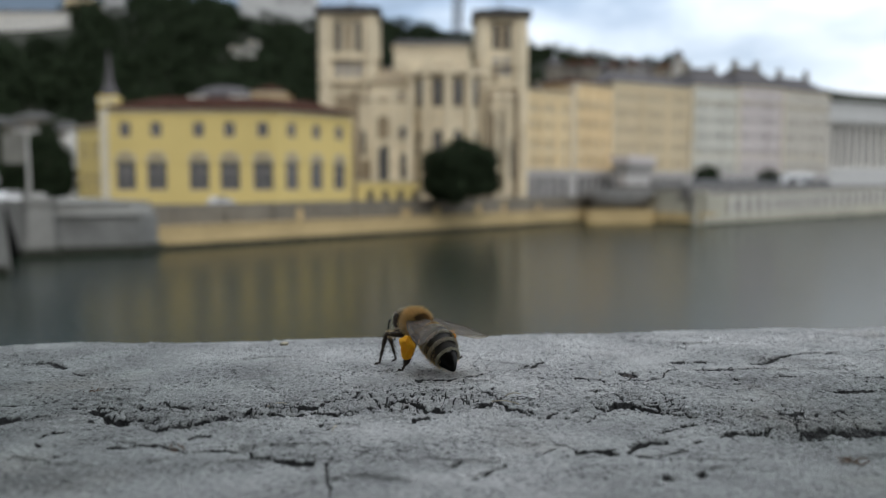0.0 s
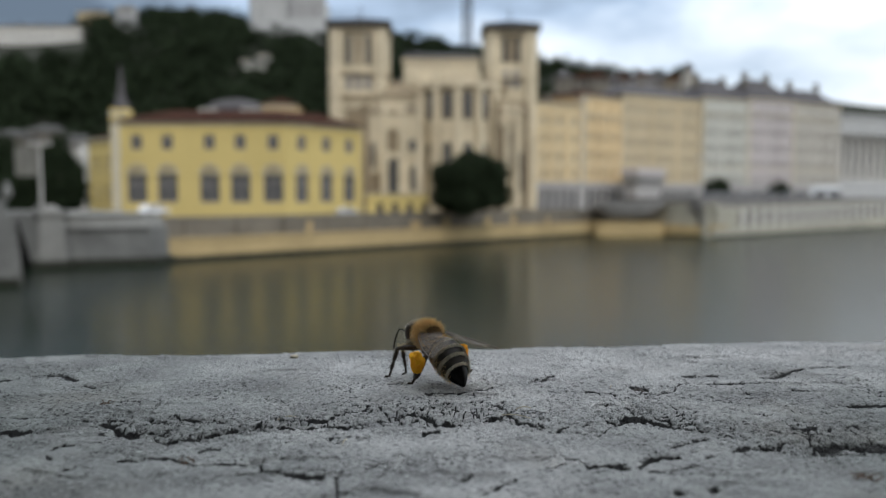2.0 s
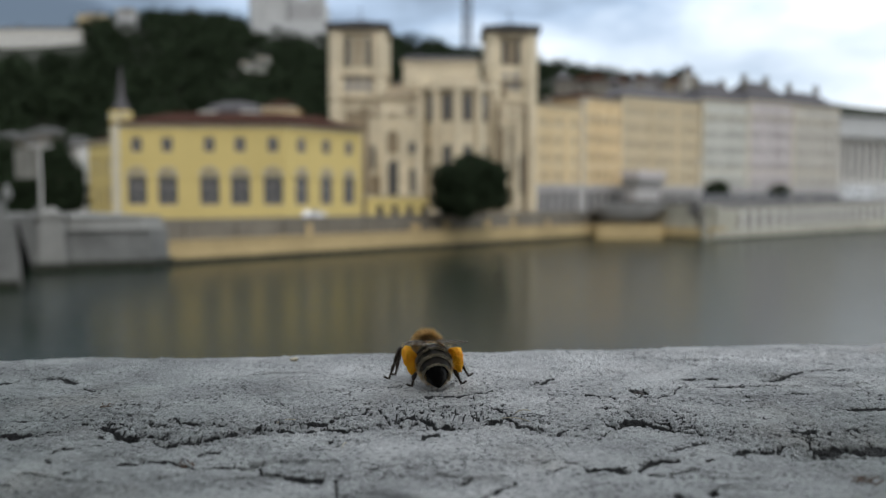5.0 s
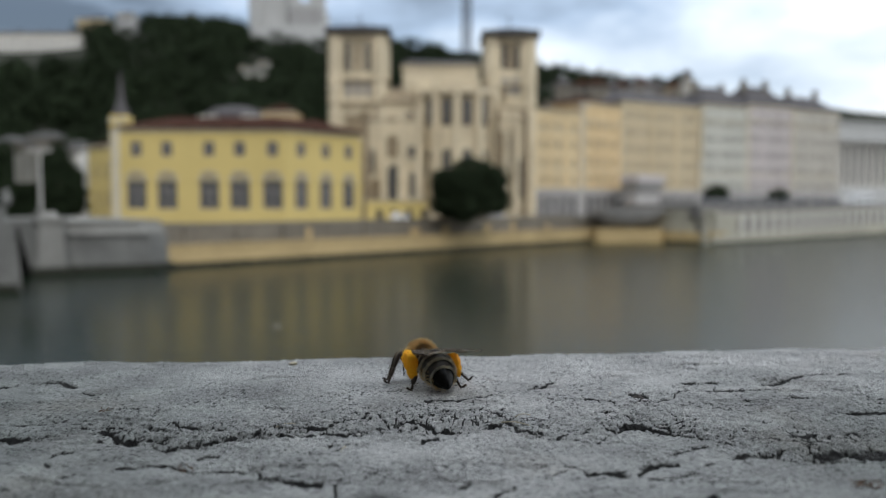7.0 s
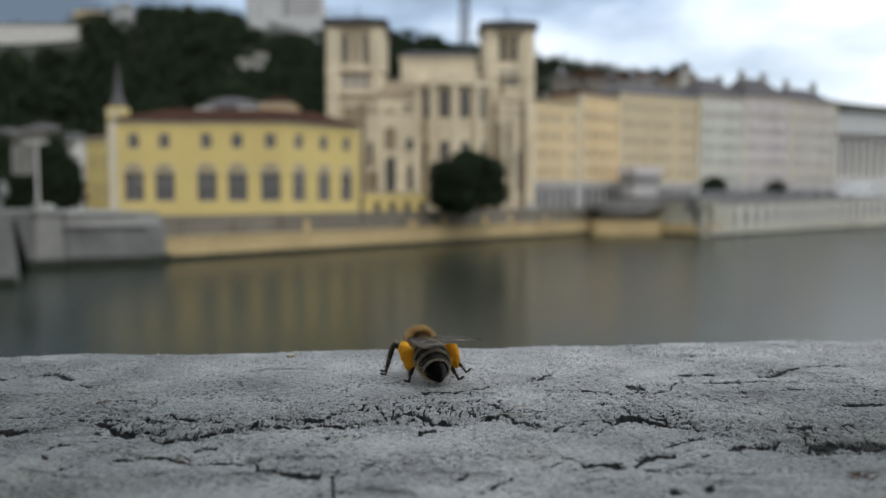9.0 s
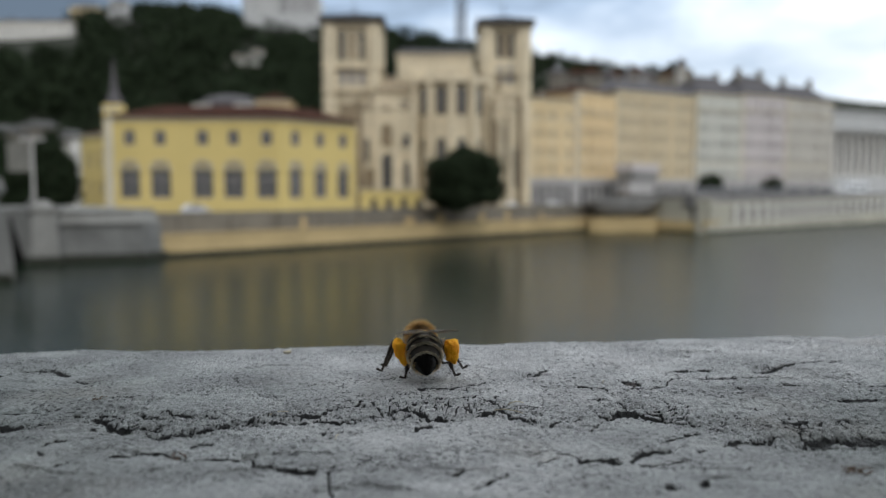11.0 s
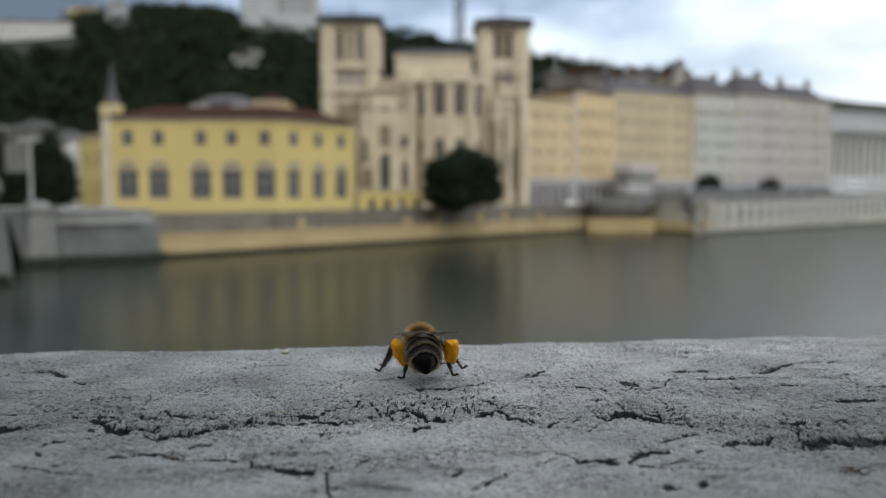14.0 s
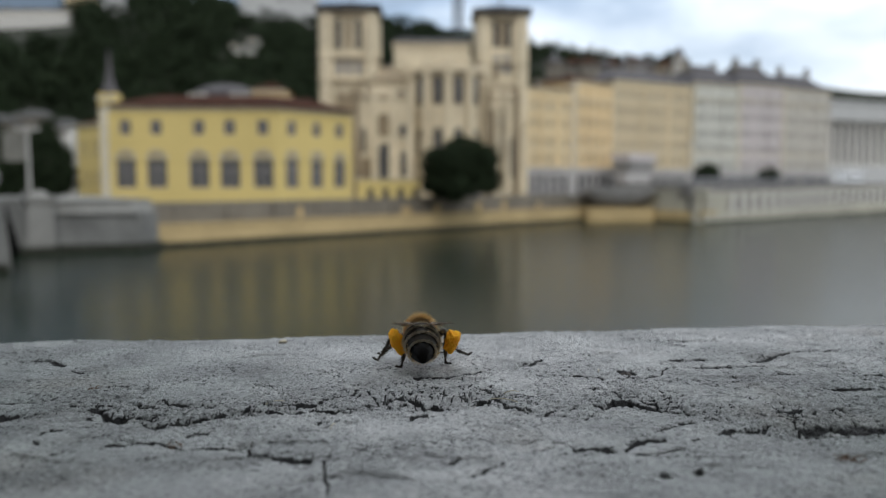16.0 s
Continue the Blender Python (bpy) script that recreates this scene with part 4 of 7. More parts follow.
def house(name, label, a, c, depth, z1, cols, rows, mat, roof_mat, roof_h, z0=STREET_Z, overhang=0.5, base=None, chimneys=0, category="building", cornice=True, seed=0, quoins=False):
    """A block with a windowed front from a to c, blank sides, cornice, hipped roof and chimneys."""
    ob = thing(name, label, category)
    a, c = Vector(a), Vector(c)
    length = (c - a).length
    b = Build()
    holes = grid_holes(length, cols, rows)
    at, d, n = facade(b, a, c, z0, z1, holes)
    ring = [at(0, 0), at(length, 0), at(length, 0, depth), at(0, 0, depth)]
    for p, q in ((0, 3), (3, 2), (2, 1)):
        P, Q = ring[p], ring[q]
        b.quad(Vector((P.x, P.y, z0)), Vector((Q.x, Q.y, z0)), Vector((Q.x, Q.y, z1)), Vector((P.x, P.y, z1)))
    inner = [at(0.2, 0, 0.9), at(length - 0.2, 0, 0.9)]
    b.quad(Vector((inner[0].x, inner[0].y, z0)), Vector((inner[1].x, inner[1].y, z0)), Vector((inner[1].x, inner[1].y, z1)), Vector((inner[0].x, inner[0].y, z1)))
    part("wall", b.mesh("wall", mat), ob)
    put_windows(ob, at, d, n, holes)
    o = overhang
    lo = [at(-o, z1, -o), at(length + o, z1, -o), at(length + o, z1, depth + o), at(-o, z1, depth + o)]
    k = min(depth, length) * 0.42
    hi = [at(k, z1, k), at(length - k, z1, k), at(length - k, z1, depth - k), at(k, z1, depth - k)]
    r = Build().prism([(p.x, p.y) for p in lo], z1, z1 + roof_h, [(p.x, p.y) for p in hi])
    part("roof", r.mesh("roof", roof_mat), ob)
    if cornice:
        e = Build().prism([(p.x, p.y) for p in (at(-0.25, 0, -0.35), at(length + 0.25, 0, -0.35), at(length + 0.25, 0, 0.02), at(-0.25, 0, 0.02))], z1 - 0.55, z1 - 0.004)
        part("cornice", e.mesh("cornice", M_TRIM), ob)
    if quoins:
        # pale corner strips and downpipes divide the row
        for s0 in (0.05, length * 0.36, length * 0.68, length - 0.85):
            p = [at(s0, 0, -0.22), at(s0 + 0.8, 0, -0.22), at(s0 + 0.8, 0, -0.01), at(s0, 0, -0.01)]
            part("pilaster_strip", Build().prism([(q.x, q.y) for q in p], z0 + 7.3, z1 - 0.56).mesh("pilaster_strip", M_TRIM if s0 < 0.1 else mat), ob)
        for z in (z0 + 11.9, z1 - 5.4):
            p = [at(0.9, 0, -0.14), at(length - 0.9, 0, -0.14), at(length - 0.9, 0, -0.01), at(0.9, 0, -0.01)]
            part("string_course", Build().prism([(q.x, q.y) for q in p], z, z + 0.4).mesh("string_course", M_TRIM), ob)
    if base:
        bh, bm_ = base
        e = Build()
        shops = [(1.0 + k * (length - 2) / cols + 0.5, 1.0 + (k + 1) * (length - 2) / cols - 0.5, z0 + 0.02, z0 + bh - 1.2) for k in range(cols)]
        facade(e, at(0, 0, -0.16).to_2d(), at(length, 0, -0.16).to_2d(), z0, z0 + bh, shops, 0.15)
        p = [at(0, 0, -0.3), at(length, 0, -0.3), at(length, 0, -0.01), at(0, 0, -0.01)]
        e.prism([(q.x, q.y) for q in p], z0 + bh, z0 + bh + 0.6)
        part("ground_floor", e.mesh("ground_floor", bm_), ob)
        for s0, s1, q0, q1 in shops:
            p = [at(s0 + 0.05, 0, -0.05), at(s1 - 0.05, 0, -0.05), at(s1 - 0.05, 0, -0.01), at(s0 + 0.05, 0, -0.01)]
            pane = Build().prism([(q.x, q.y) for q in p], q0, q1 - 0.02)
            part("shop_window", pane.mesh("shop_window", M_GLASS), ob)
    rng = random.Random(seed)
    for j in range(chimneys):
        s = length * (j + 0.5 + rng.uniform(-0.25, 0.25)) / chimneys
        y = depth * rng.uniform(0.3, 0.5)
        p = [at(s - 0.9, 0, y), at(s + 0.9, 0, y), at(s + 0.9, 0, y + 1.1), at(s - 0.9, 0, y + 1.1)]
        e = Build().prism([(q.x, q.y) for q in p], z1 + 0.2, z1 + roof_h + rng.uniform(1.2, 3.0))
        part("chimney", e.mesh("chimney", M_QUAY_DARK), ob)
    return ob


def lunette(w, h):
    """Half-round fanlight over a window: a frame band with glass in it, the outside toward -y."""
    b = Build()
    for k0, k1, y in ((0.0, 1.0, 0.0), (0.0, 0.82, -0.015)):
        pts = [(-w / 2 * k1, 0.0)] + [(-w / 2 * k1 * math.cos(math.pi * k / 10), h * k1 * math.sin(math.pi * k / 10)) for k in range(1, 10)] + [(w / 2 * k1, 0.0)]
        i, n = len(b.v), len(pts)
        b.v += [Vector((x, y, z)) for x, z in pts] + [Vector((x, y + 0.1, z)) for x, z in pts]
        b.f += [tuple(i + k for k in range(n)), tuple(i + n + k for k in reversed(range(n)))] + [(i + k, i + n + k, i + n + (k + 1) % n, i + (k + 1) % n) for k in range(n)]
    me = b.mesh("fanlight", M_FRAME)
    me.materials.append(M_LUNETTE)
    for p in me.polygons[len(me.polygons) // 2:]:
        p.material_index = 1
    return me


def yellow_palace():
    """Long yellow quayside palace: a frontal wing and an oblique wing under one brown hipped roof."""
    ob = thing("riverside_palace", "yellow rendered two-storey riverside palace with brown tiled roof", "building")
    y0 = 150.0
    A, B, C = Vector((-57.5, y0)), Vector((-27.5, y0)), Vector((-15.6, y0 + 13.0))
    z1 = 13.0
    low, up = (-1.2, 5.0, 3.2), (8.1, 2.6, 1.9)
    for a, c, centres, w1, w2 in ((A, B, (3.6, 9.0, 16.4, 21.8, 27.6), 3.5, 2.0), (B, C, (3.4, 9.1, 14.6), 2.9, 2.0)):
        b = Build()
        holes = [(s - w1 / 2, s + w1 / 2, low[0], low[0] + low[1]) for s in centres] + [(s - w2 / 2, s + w2 / 2, up[0], up[0] + up[1]) for s in centres]
        at, d, n = facade(b, a, c, STREET_Z, z1, holes)
        part("wall", b.mesh("wall", M_YELLOW), ob)
        put_windows(ob, at, d, n, holes)
        L = (c - a).length
        for s in centres:
            p = [at(s - w1 / 2 - 0.3, 0, -0.12), at(s + w1 / 2 + 0.3, 0, -0.12), at(s + w1 / 2 + 0.3, 0, 0), at(s - w1 / 2 - 0.3, 0, 0)]
            part("lintel", Build().prism([(q.x, q.y) for q in p], low[0] + low[1], low[0] + low[1] + 0.25).mesh("lintel", M_TRIM), ob)
            q = at(s, low[0] + low[1] + 0.25, -0.02)
            part("fanlight", lunette(w1, 1.5), ob, "half-round fanlight", pose(q.x, q.y, q.z, 0, 0, math.degrees(math.atan2(-n.y, -n.x)) - 90))
        p = [at(0, 0, -0.2), at(L, 0, -0.2), at(L, 0, 0), at(0, 0, 0)]
        part("cornice", Build().prism([(q.x, q.y) for q in p], z1 - 0.7, z1 - 0.004).mesh("cornice", M_TRIM), ob)
    b = Build()
    back = [(A.x, A.y), (-62.5, 166), (-62, 178), (-24, 186), (C.x, C.y)]
    for p, q in zip(back, back[1:]):
        b.quad(Vector((*p, STREET_Z)), Vector((*q, STREET_Z)), Vector((*q, z1)), Vector((*p, z1)))
    b.quad(Vector((-57, 151.2, STREET_Z)), Vector((-27.5, 151.2, STREET_Z)), Vector((-27.5, 151.2, z1)), Vector((-57, 151.2, z1)))
    b.quad(Vector((-27.5, 151.2, STREET_Z)), Vector((-16.2, 163.6, STREET_Z)), Vector((-16.2, 163.6, z1)), Vector((-27.5, 151.2, z1)))
    part("wall", b.mesh("wall", M_YELLOW), ob)
    lo = [(-58.6, 149.2), (-27.2, 149.2), (-14.6, 162.8), (-23, 187), (-63, 179)]
    hi = [(-50, 158), (-31, 158), (-24, 165), (-27, 178), (-50, 172)]
    part("roof", Build().prism(lo, z1, z1 + 2.7, hi).mesh("roof", M_TILE), ob)
    e = Build().prism([(-58.2, 149.6), (-57.0, 149.6), (-57.0, 150.0), (-58.2, 150.0)], STREET_Z, z1)
    part("corner_pier", e.mesh("corner_pier", M_TRIM), ob)
    # low garden range beside the chevet
    ob = thing("garden_range", "low yellow garden range with dark openings", "building")
    b = Build()
    holes = [(2 + 2.9 * k, 3.3 + 2.9 * k, -3.6, -1.4) for k in range(4)]
    at, d, n = facade(b, (-14.8, 164.0), (-3.4, 165.5), STREET_Z, 0.2, holes)
    b.prism([(-14.8, 164.4), (-3.4, 165.9), (-3.6, 169), (-15, 168)], STREET_Z, 0.19)
    part("wall", b.mesh("wall", M_YELLOW), ob)
    # dark plates close the holes; the inner shade is their colour
    for s0, s1, q0, q1 in holes:
        p, q = at(s0 + 0.02, 0, 0.2), at(s1 - 0.02, 0, 0.2)
        part("opening", Build().prism([(p.x, p.y), (q.x, q.y), (q.x, q.y + 0.1), (p.x, p.y + 0.1)], q0, q1).mesh("opening", M_NEAR), ob, "dark panel painted as the opening's shade")
    part("coping", Build().prism([(-15.1, 163.8), (-3.2, 165.2), (-3.3, 169.2), (-15.2, 168.2)], 0.2, 0.5).mesh("coping", M_TRIM), ob)


yellow_palace()


def side_wing():
    house("side_wing", "ochre side wing of the riverside palace", (-68.5, 165.0), (-60.6, 157.5), 10, 10.8, 2, [(-1.0, 3.0, 1.4), (4.5, 3.0, 1.4)], M_YELLOW, M_TILE, 1.5)
    ob = thing("chapel_turret", "slender slate spire on a yellow turret", "turret")
    x, y = -64.6, 172.0
    b = Build().prism([(x - 1.7, y - 1.7), (x + 1.7, y - 1.7), (x + 1.7, y + 1.7), (x - 1.7, y + 1.7)], STREET_Z, 17.4)
    part("turret_wall", b.mesh("turret_wall", M_YELLOW), ob)
    ring = lambda r, n=8: [(x + r * math.cos(2 * math.pi * k / n), y + r * math.sin(2 * math.pi * k / n)) for k in range(n)]
    b = Build().prism(ring(1.9), 17.4, 20.2, ring(0.8)).prism(ring(0.8), 20.2, 26.5, ring(0.08))
    part("spire", b.mesh("spire", M_SLATE), ob)
    # grey dome roof and tan attic behind the palace
    ob = thing("rear_pavilion", "grey curved zinc roof behind the palace", "building")
    b = Build().box(-52, -39, 182, 196, STREET_Z, 18.5)
    part("wall", b.mesh("wall", M_FACADES[3]), ob)
    b = Build().ball((-45.5, 189, 18.3), (7.2, 7.5, 2.9), 20, 8)
    part("dome", b.mesh("dome", M_SLATE, True), ob)
    house("rear_house", "tan rendered house behind the palace", (-38.6, 183), (-31.5, 183), 10, 19.5, 3, [(14.6, 1.8, 1.2)], M_FACADES[1], M_TILE, 1.6)


side_wing()


def right_row():
    def span(bearing0, bearing1, y0, y1):
        return ((bearing0 - 784) / 1502.8 * y0, y0), ((bearing1 - 784) / 1502.8 * y1, y1)
    rows = lambda z0, n, h, w, step: [(z0 + k * step, h + 0.6, w) for k in range(n)]
    spec = [
        ("pale ochre apartment house with shuttered windows", 936, 1028, 213, 224, 23.6, 6, rows(4.4, 4, 2.0, 1.05, 4.5), 0, M_TILE, 1.2, 1),
        ("yellow ochre apartment house with grey ground floor", 1030, 1098, 225, 237, 26.6, 5, rows(4.6, 4, 2.2, 1.05, 4.9), 1, M_TILE, 2.2, 2),
        ("narrow-bayed yellow apartment house on the quay", 1099, 1236, 237, 253, 28.2, 9, rows(4.4, 5, 2.2, 1.0, 4.6), 2, M_SLATE, 3.4, 3),
        ("pale grey apartment house with slate roof", 1239, 1319, 254, 263, 29.3, 7, rows(3.5, 5, 2.2, 1.0, 4.7), 3, M_SLATE, 6.0, 2),
        ("pinkish grey apartment house with slate roof", 1320, 1398, 263.5, 274, 30.2, 7, rows(3.5, 5, 2.2, 1.0, 4.9), 4, M_SLATE, 6.6, 2),
        ("beige grey apartment house with slate roof", 1399, 1481, 274.5, 288, 29.9, 7, rows(3.5, 5, 2.2, 1.0, 4.9), 5, M_SLATE, 5.2, 2),
    ]
    for k, (label, p0, p1, y0, y1, z1, cols, rws, mi, rm, rh, ch) in enumerate(spec):
        a, c = span(p0, p1, y0, y1)
        house("apartment_house", label, a, c, 14, z1, cols, rws, M_FACADES[mi], rm, rh, base=(6.6, M_GROUNDFLOOR), chimneys=ch, seed=k, quoins=True)
    # courthouse with its row of columns
    ob = thing("courthouse", "grey stone courthouse with a long row of columns", "building")
    a, c = Vector(span(1482, 1482, 289, 289)[0]), Vector(span(1660, 1660, 312, 312)[0])
    d = (c - a).normalized()
    n = Vector((d.y, -d.x))
    L = (c - a).length
    at = lambda s, k: (a.x + d.x * s - n.x * k, a.y + d.y * s - n.y * k)
    # porch wall painted dark for the shade behind the columns
    b = Build()
    b.prism([at(0, 5), at(L, 5), at(L, 22), at(0, 22)], 5.21, 26.0)
    part("porch_wall", b.mesh("porch_wall", M_NEAR), ob)
    b = Build()
    b.prism([at(0, 0), at(L, 0), at(L, 22), at(0, 22)], STREET_Z, 5.2)
    part("podium", b.mesh("podium", M_FACADES[6]), ob)
    b = Build().prism([at(-0.4, -0.4), at(L, -0.4), at(L, 22), at(-0.4, 22)], 20.8, 26.6).prism([at(-0.9, -0.9), at(L, -0.9), at(L, 22), at(-0.9, 22)], 26.6, 27.4)
    part("entablature", b.mesh("entablature", M_FACADES[6]), ob)
    col = Build().prism([(0.85 * math.cos(q * math.pi / 6), 0.85 * math.sin(q * math.pi / 6)) for q in range(12)], 0, 14.6, [(0.7 * math.cos(q * math.pi / 6), 0.7 * math.sin(q * math.pi / 6)) for q in range(12)])
    col.box(-1.05, 1.05, -1.05, 1.05, 14.6, 15.6).box(-1.05, 1.05, -1.05, 1.05, -0.02, 0.6)
    cm = col.mesh("column", M_WHITE)
    for k in range(14):
        p = at(2.0 + k * (L - 4) / 13, 1.4)
        part("column", cm, ob, m=pose(p[0], p[1], 5.22, 0, 0, math.degrees(math.atan2(d.y, d.x))))


right_row()


# ---- cathedral ----
def arch(b, x0, x1, y, z0, z1, depth=0.9):
    """A round-headed recess as a dark slab set into the wall's face."""
    r = (x1 - x0) / 2
    pts = [(x0, z0), (x1, z0)] + [((x0 + x1) / 2 + r * math.cos(t * math.pi / 8), z1 - r + r * math.sin(t * math.pi / 8)) for t in range(9)]
    i, n = len(b.v), len(pts)
    b.v += [Vector((x, y, z)) for x, z in pts] + [Vector((x, y + depth, z)) for x, z in pts]
    b.f += [tuple(i + k for k in range(n)), tuple(i + n + k for k in reversed(range(n)))] + [(i + k, i + n + k, i + n + (k + 1) % n, i + (k + 1) % n) for k in range(n)]


def tower(ob, x, y, w, ztop, openings):
    """A square tower with broad corner buttresses, string courses, belfry openings and a low dark cap."""
    h = w / 2
    b = Build().box(x - h + 0.9, x + h - 0.9, y - h + 0.9, y + h - 0.9, STREET_Z, ztop - 0.1)
    for sx in (-1, 1):
        for sy in (-1, 1):
            cx, cy = x + sx * (h - 1.7), y + sy * (h - 1.7)
            corner = Build()
            oct_ = [(cx + 1.9 * math.cos(k * math.pi / 4 + math.pi / 8), cy + 1.9 * math.sin(k * math.pi / 4 + math.pi / 8)) for k in range(8)]
            corner.prism(oct_, STREET_Z, ztop - 0.92)
            part("corner_buttress", corner.mesh("corner_buttress", M_CATH), ob)
    part("tower_wall", b.mesh("tower_wall", M_CATH), ob)
    for z in (13.5, 23.0, 28.2, ztop - 1.6):
        e = Build().box(x - h - 0.1, x + h + 0.1, y - h - 0.1, y + h + 0.1, z, z + 0.55)
        part("string_course", e.mesh("string_course", M_CATH), ob)
    cap = Build().prism([(x - h - 0.5, y - h - 0.5), (x + h + 0.5, y - h - 0.5), (x + h + 0.5, y + h + 0.5), (x - h - 0.5, y + h + 0.5)], ztop + 0.5, ztop + 2.3, [(x - 0.6, y - 0.6), (x + 0.6, y - 0.6), (x + 0.6, y + 0.6), (x - 0.6, y + 0.6)])
    eave = Build().box(x - h - 0.7, x + h + 0.7, y - h - 0.7, y + h + 0.7, ztop - 0.9, ztop + 0.5)
    part("tower_eave", eave.mesh("tower_eave", M_CAP), ob)
    part("tower_cap", cap.mesh("tower_cap", M_CAP), ob)
    part("finial", Build().box(x - 0.12, x + 0.12, y - 0.12, y + 0.12, ztop + 2.2, ztop + 5.5).mesh("finial", M_STEEL), ob)
    # openings are dark slabs: their inner shade is in the colour
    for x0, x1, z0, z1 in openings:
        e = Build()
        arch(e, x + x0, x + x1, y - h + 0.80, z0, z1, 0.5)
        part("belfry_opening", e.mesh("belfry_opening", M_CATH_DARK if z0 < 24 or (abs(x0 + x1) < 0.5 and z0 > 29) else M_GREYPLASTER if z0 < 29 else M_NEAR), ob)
    for x0 in (-3.6, 3.0):
        e = Build().box(x + x0, x + x0 + 0.6, y - h + 0.35, y - h + 0.95, 28.8, ztop - 1.5)
        part("belfry_jamb", e.mesh("belfry_jamb", M_CATH), ob)


def cathedral():
    ob = thing("cathedral", "cream limestone cathedral chevet with two square towers", "cathedral")
    tower(ob, -19.6, 204.5, 13.6, 39.6, [(-3.0, -1.6, 30.2, 37.2), (-0.75, 0.75, 30.2, 37.2), (1.6, 3.0, 30.2, 37.2), (-2.9, -1.5, 24.4, 28.0), (-0.7, 0.7, 24.4, 28.0), (1.5, 2.9, 24.4, 28.0), (-1.2, 3.6, 15.5, 21.0)])
    tower(ob, 16.4, 212.5, 12.6, 40.6, [(-2.2, -0.9, 32.0, 38.4), (-0.8, 0.8, 32.0, 38.4), (0.9, 2.2, 32.0, 38.4), (-2.2, -0.3, 26.0, 30.2), (0.3, 2.2, 26.0, 30.2), (-2.4, 2.4, 15.0, 22.0)])
    # tall pale east wall of the nave under a low slate roof, with lower aisles beside it
    b = Build().box(-9.2, 8.4, 199, 250, STREET_Z, 32.0).box(-9.6, 8.8, 198.7, 199.6, 30.9, 31.5)
    b.box(-13.5, 11.5, 201, 250, STREET_Z, 25.5)
    part("choir_wall", b.mesh("choir_wall", M_CATH), ob)
    r = Build().prism([(-10, 198.4), (9.2, 198.4), (9.2, 250), (-10, 250)], 32.0, 33.6, [(-8, 204), (7.2, 204), (7.2, 250), (-8, 250)])
    r.prism([(-13.9, 200.6), (-9.3, 200.6), (-9.3, 250), (-13.9, 250)], 25.5, 27.4, [(-11, 202), (-9.3, 202), (-9.3, 250), (-11, 250)])
    r.prism([(8.5, 200.6), (11.9, 200.6), (11.9, 250), (8.5, 250)], 25.5, 27.4, [(8.5, 202), (9.5, 202), (9.5, 250), (8.5, 250)])
    part("choir_roof", r.mesh("choir_roof", M_SLATE), ob)
    # polygonal apse
    cx, cy, R, n = 3.2, 199.0, 9.1, 6
    pts = [(cx + R * math.cos(math.pi + math.pi * k / n), cy + R * math.sin(math.pi + math.pi * k / n)) for k in range(n + 1)]
    b = Build().prism(pts, STREET_Z, 25.2)
    part("apse_wall", b.mesh("apse_wall", M_CATH), ob)
    top = [(cx + (x - cx) * 0.12, cy + (y - cy) * 0.12) for x, y in pts]
    lo = [(cx + (x - cx) * 1.08, cy + (y - cy) * 1.08) for x, y in pts]
    part("apse_roof", Build().prism(lo, 25.2, 27.6, top).mesh("apse_roof", M_CATH_ROOF), ob)
    part("apse_cornice", Build().prism([(cx + (x - cx) * 1.1, cy + (y - cy) * 1.1) for x, y in pts], 24.2, 25.19).mesh("apse_cornice", M_CATH), ob)
    part("apse_gallery", Build().prism([(cx + (x - cx) * 1.03, cy + (y - cy) * 1.03) for x, y in pts], 15.6, 16.3).mesh("apse_gallery", M_CATH), ob)
    for k in range(n):
        p, q = Vector(pts[k]), Vector(pts[k + 1])
        m, d = (p + q) / 2, (q - p).normalized()
        nn = Vector((d.y, -d.x))
        ang = math.degrees(math.atan2(d.y, d.x))
        lancet = Build()
        arch(lancet, -0.95, 0.95, -0.06, 17.2, 23.2, 0.3)
        part("lancet_window", lancet.mesh("lancet_window", M_GLASS), ob, m=pose(m.x, m.y, 0, 0, 0, ang))
        # dark slab round each lancet, the reveal's shade painted in its brown
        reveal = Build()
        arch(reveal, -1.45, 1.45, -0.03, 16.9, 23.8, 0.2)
        part("reveal_shade", reveal.mesh("reveal_shade", M_CATH_DARK), ob, m=pose(m.x, m.y, 0, 0, 0, ang))
        lancet = Build()
        arch(lancet, -1.0, 1.0, -0.06, 5.5, 12.0, 0.3)
        part("lancet_window", lancet.mesh("lancet_window", M_GLASS), ob, m=pose(m.x, m.y, 0, 0, 0, ang))
    for x, y in pts:
        v = Vector((x - cx, y - cy)).normalized()
        o = Vector((x, y)) + v * 0.7
        bt = Build().box(-0.75, 0.75, -1.5, 0.9, STREET_Z, 9.0).box(-0.65, 0.65, -0.9, 0.9, 9.0, 15.6).box(-0.5, 0.5, -0.5, 0.9, 15.6, 24.3).box(-0.4, 0.4, -0.4, 0.4, 24.3, 27.0)
        part("buttress", bt.mesh("buttress", M_CATH), ob, m=pose(o.x, o.y, 0, 0, 0, math.degrees(math.atan2(v.y, v.x)) + 90))
    # flanking chapels with stepped buttresses
    for x0, x1, y0, z1, wins in ((-16.5, -5.2, 184.5, 17.5, ((-11.9, -9.2, -1, 8.2), (-15.6, -14.6, 6, 11.5), (-7.4, -5.8, 9.6, 12.2), (-7.2, -5.8, 1.0, 6.5))), (12.2, 18.8, 193, 18.5, ((14.2, 15.4, 6.5, 14.5), (16.8, 18.0, 1, 10.0)))):
        b = Build().box(x0, x1, y0, 206, STREET_Z, z1)
        part("chapel_wall", b.mesh("chapel_wall", M_CATH), ob)
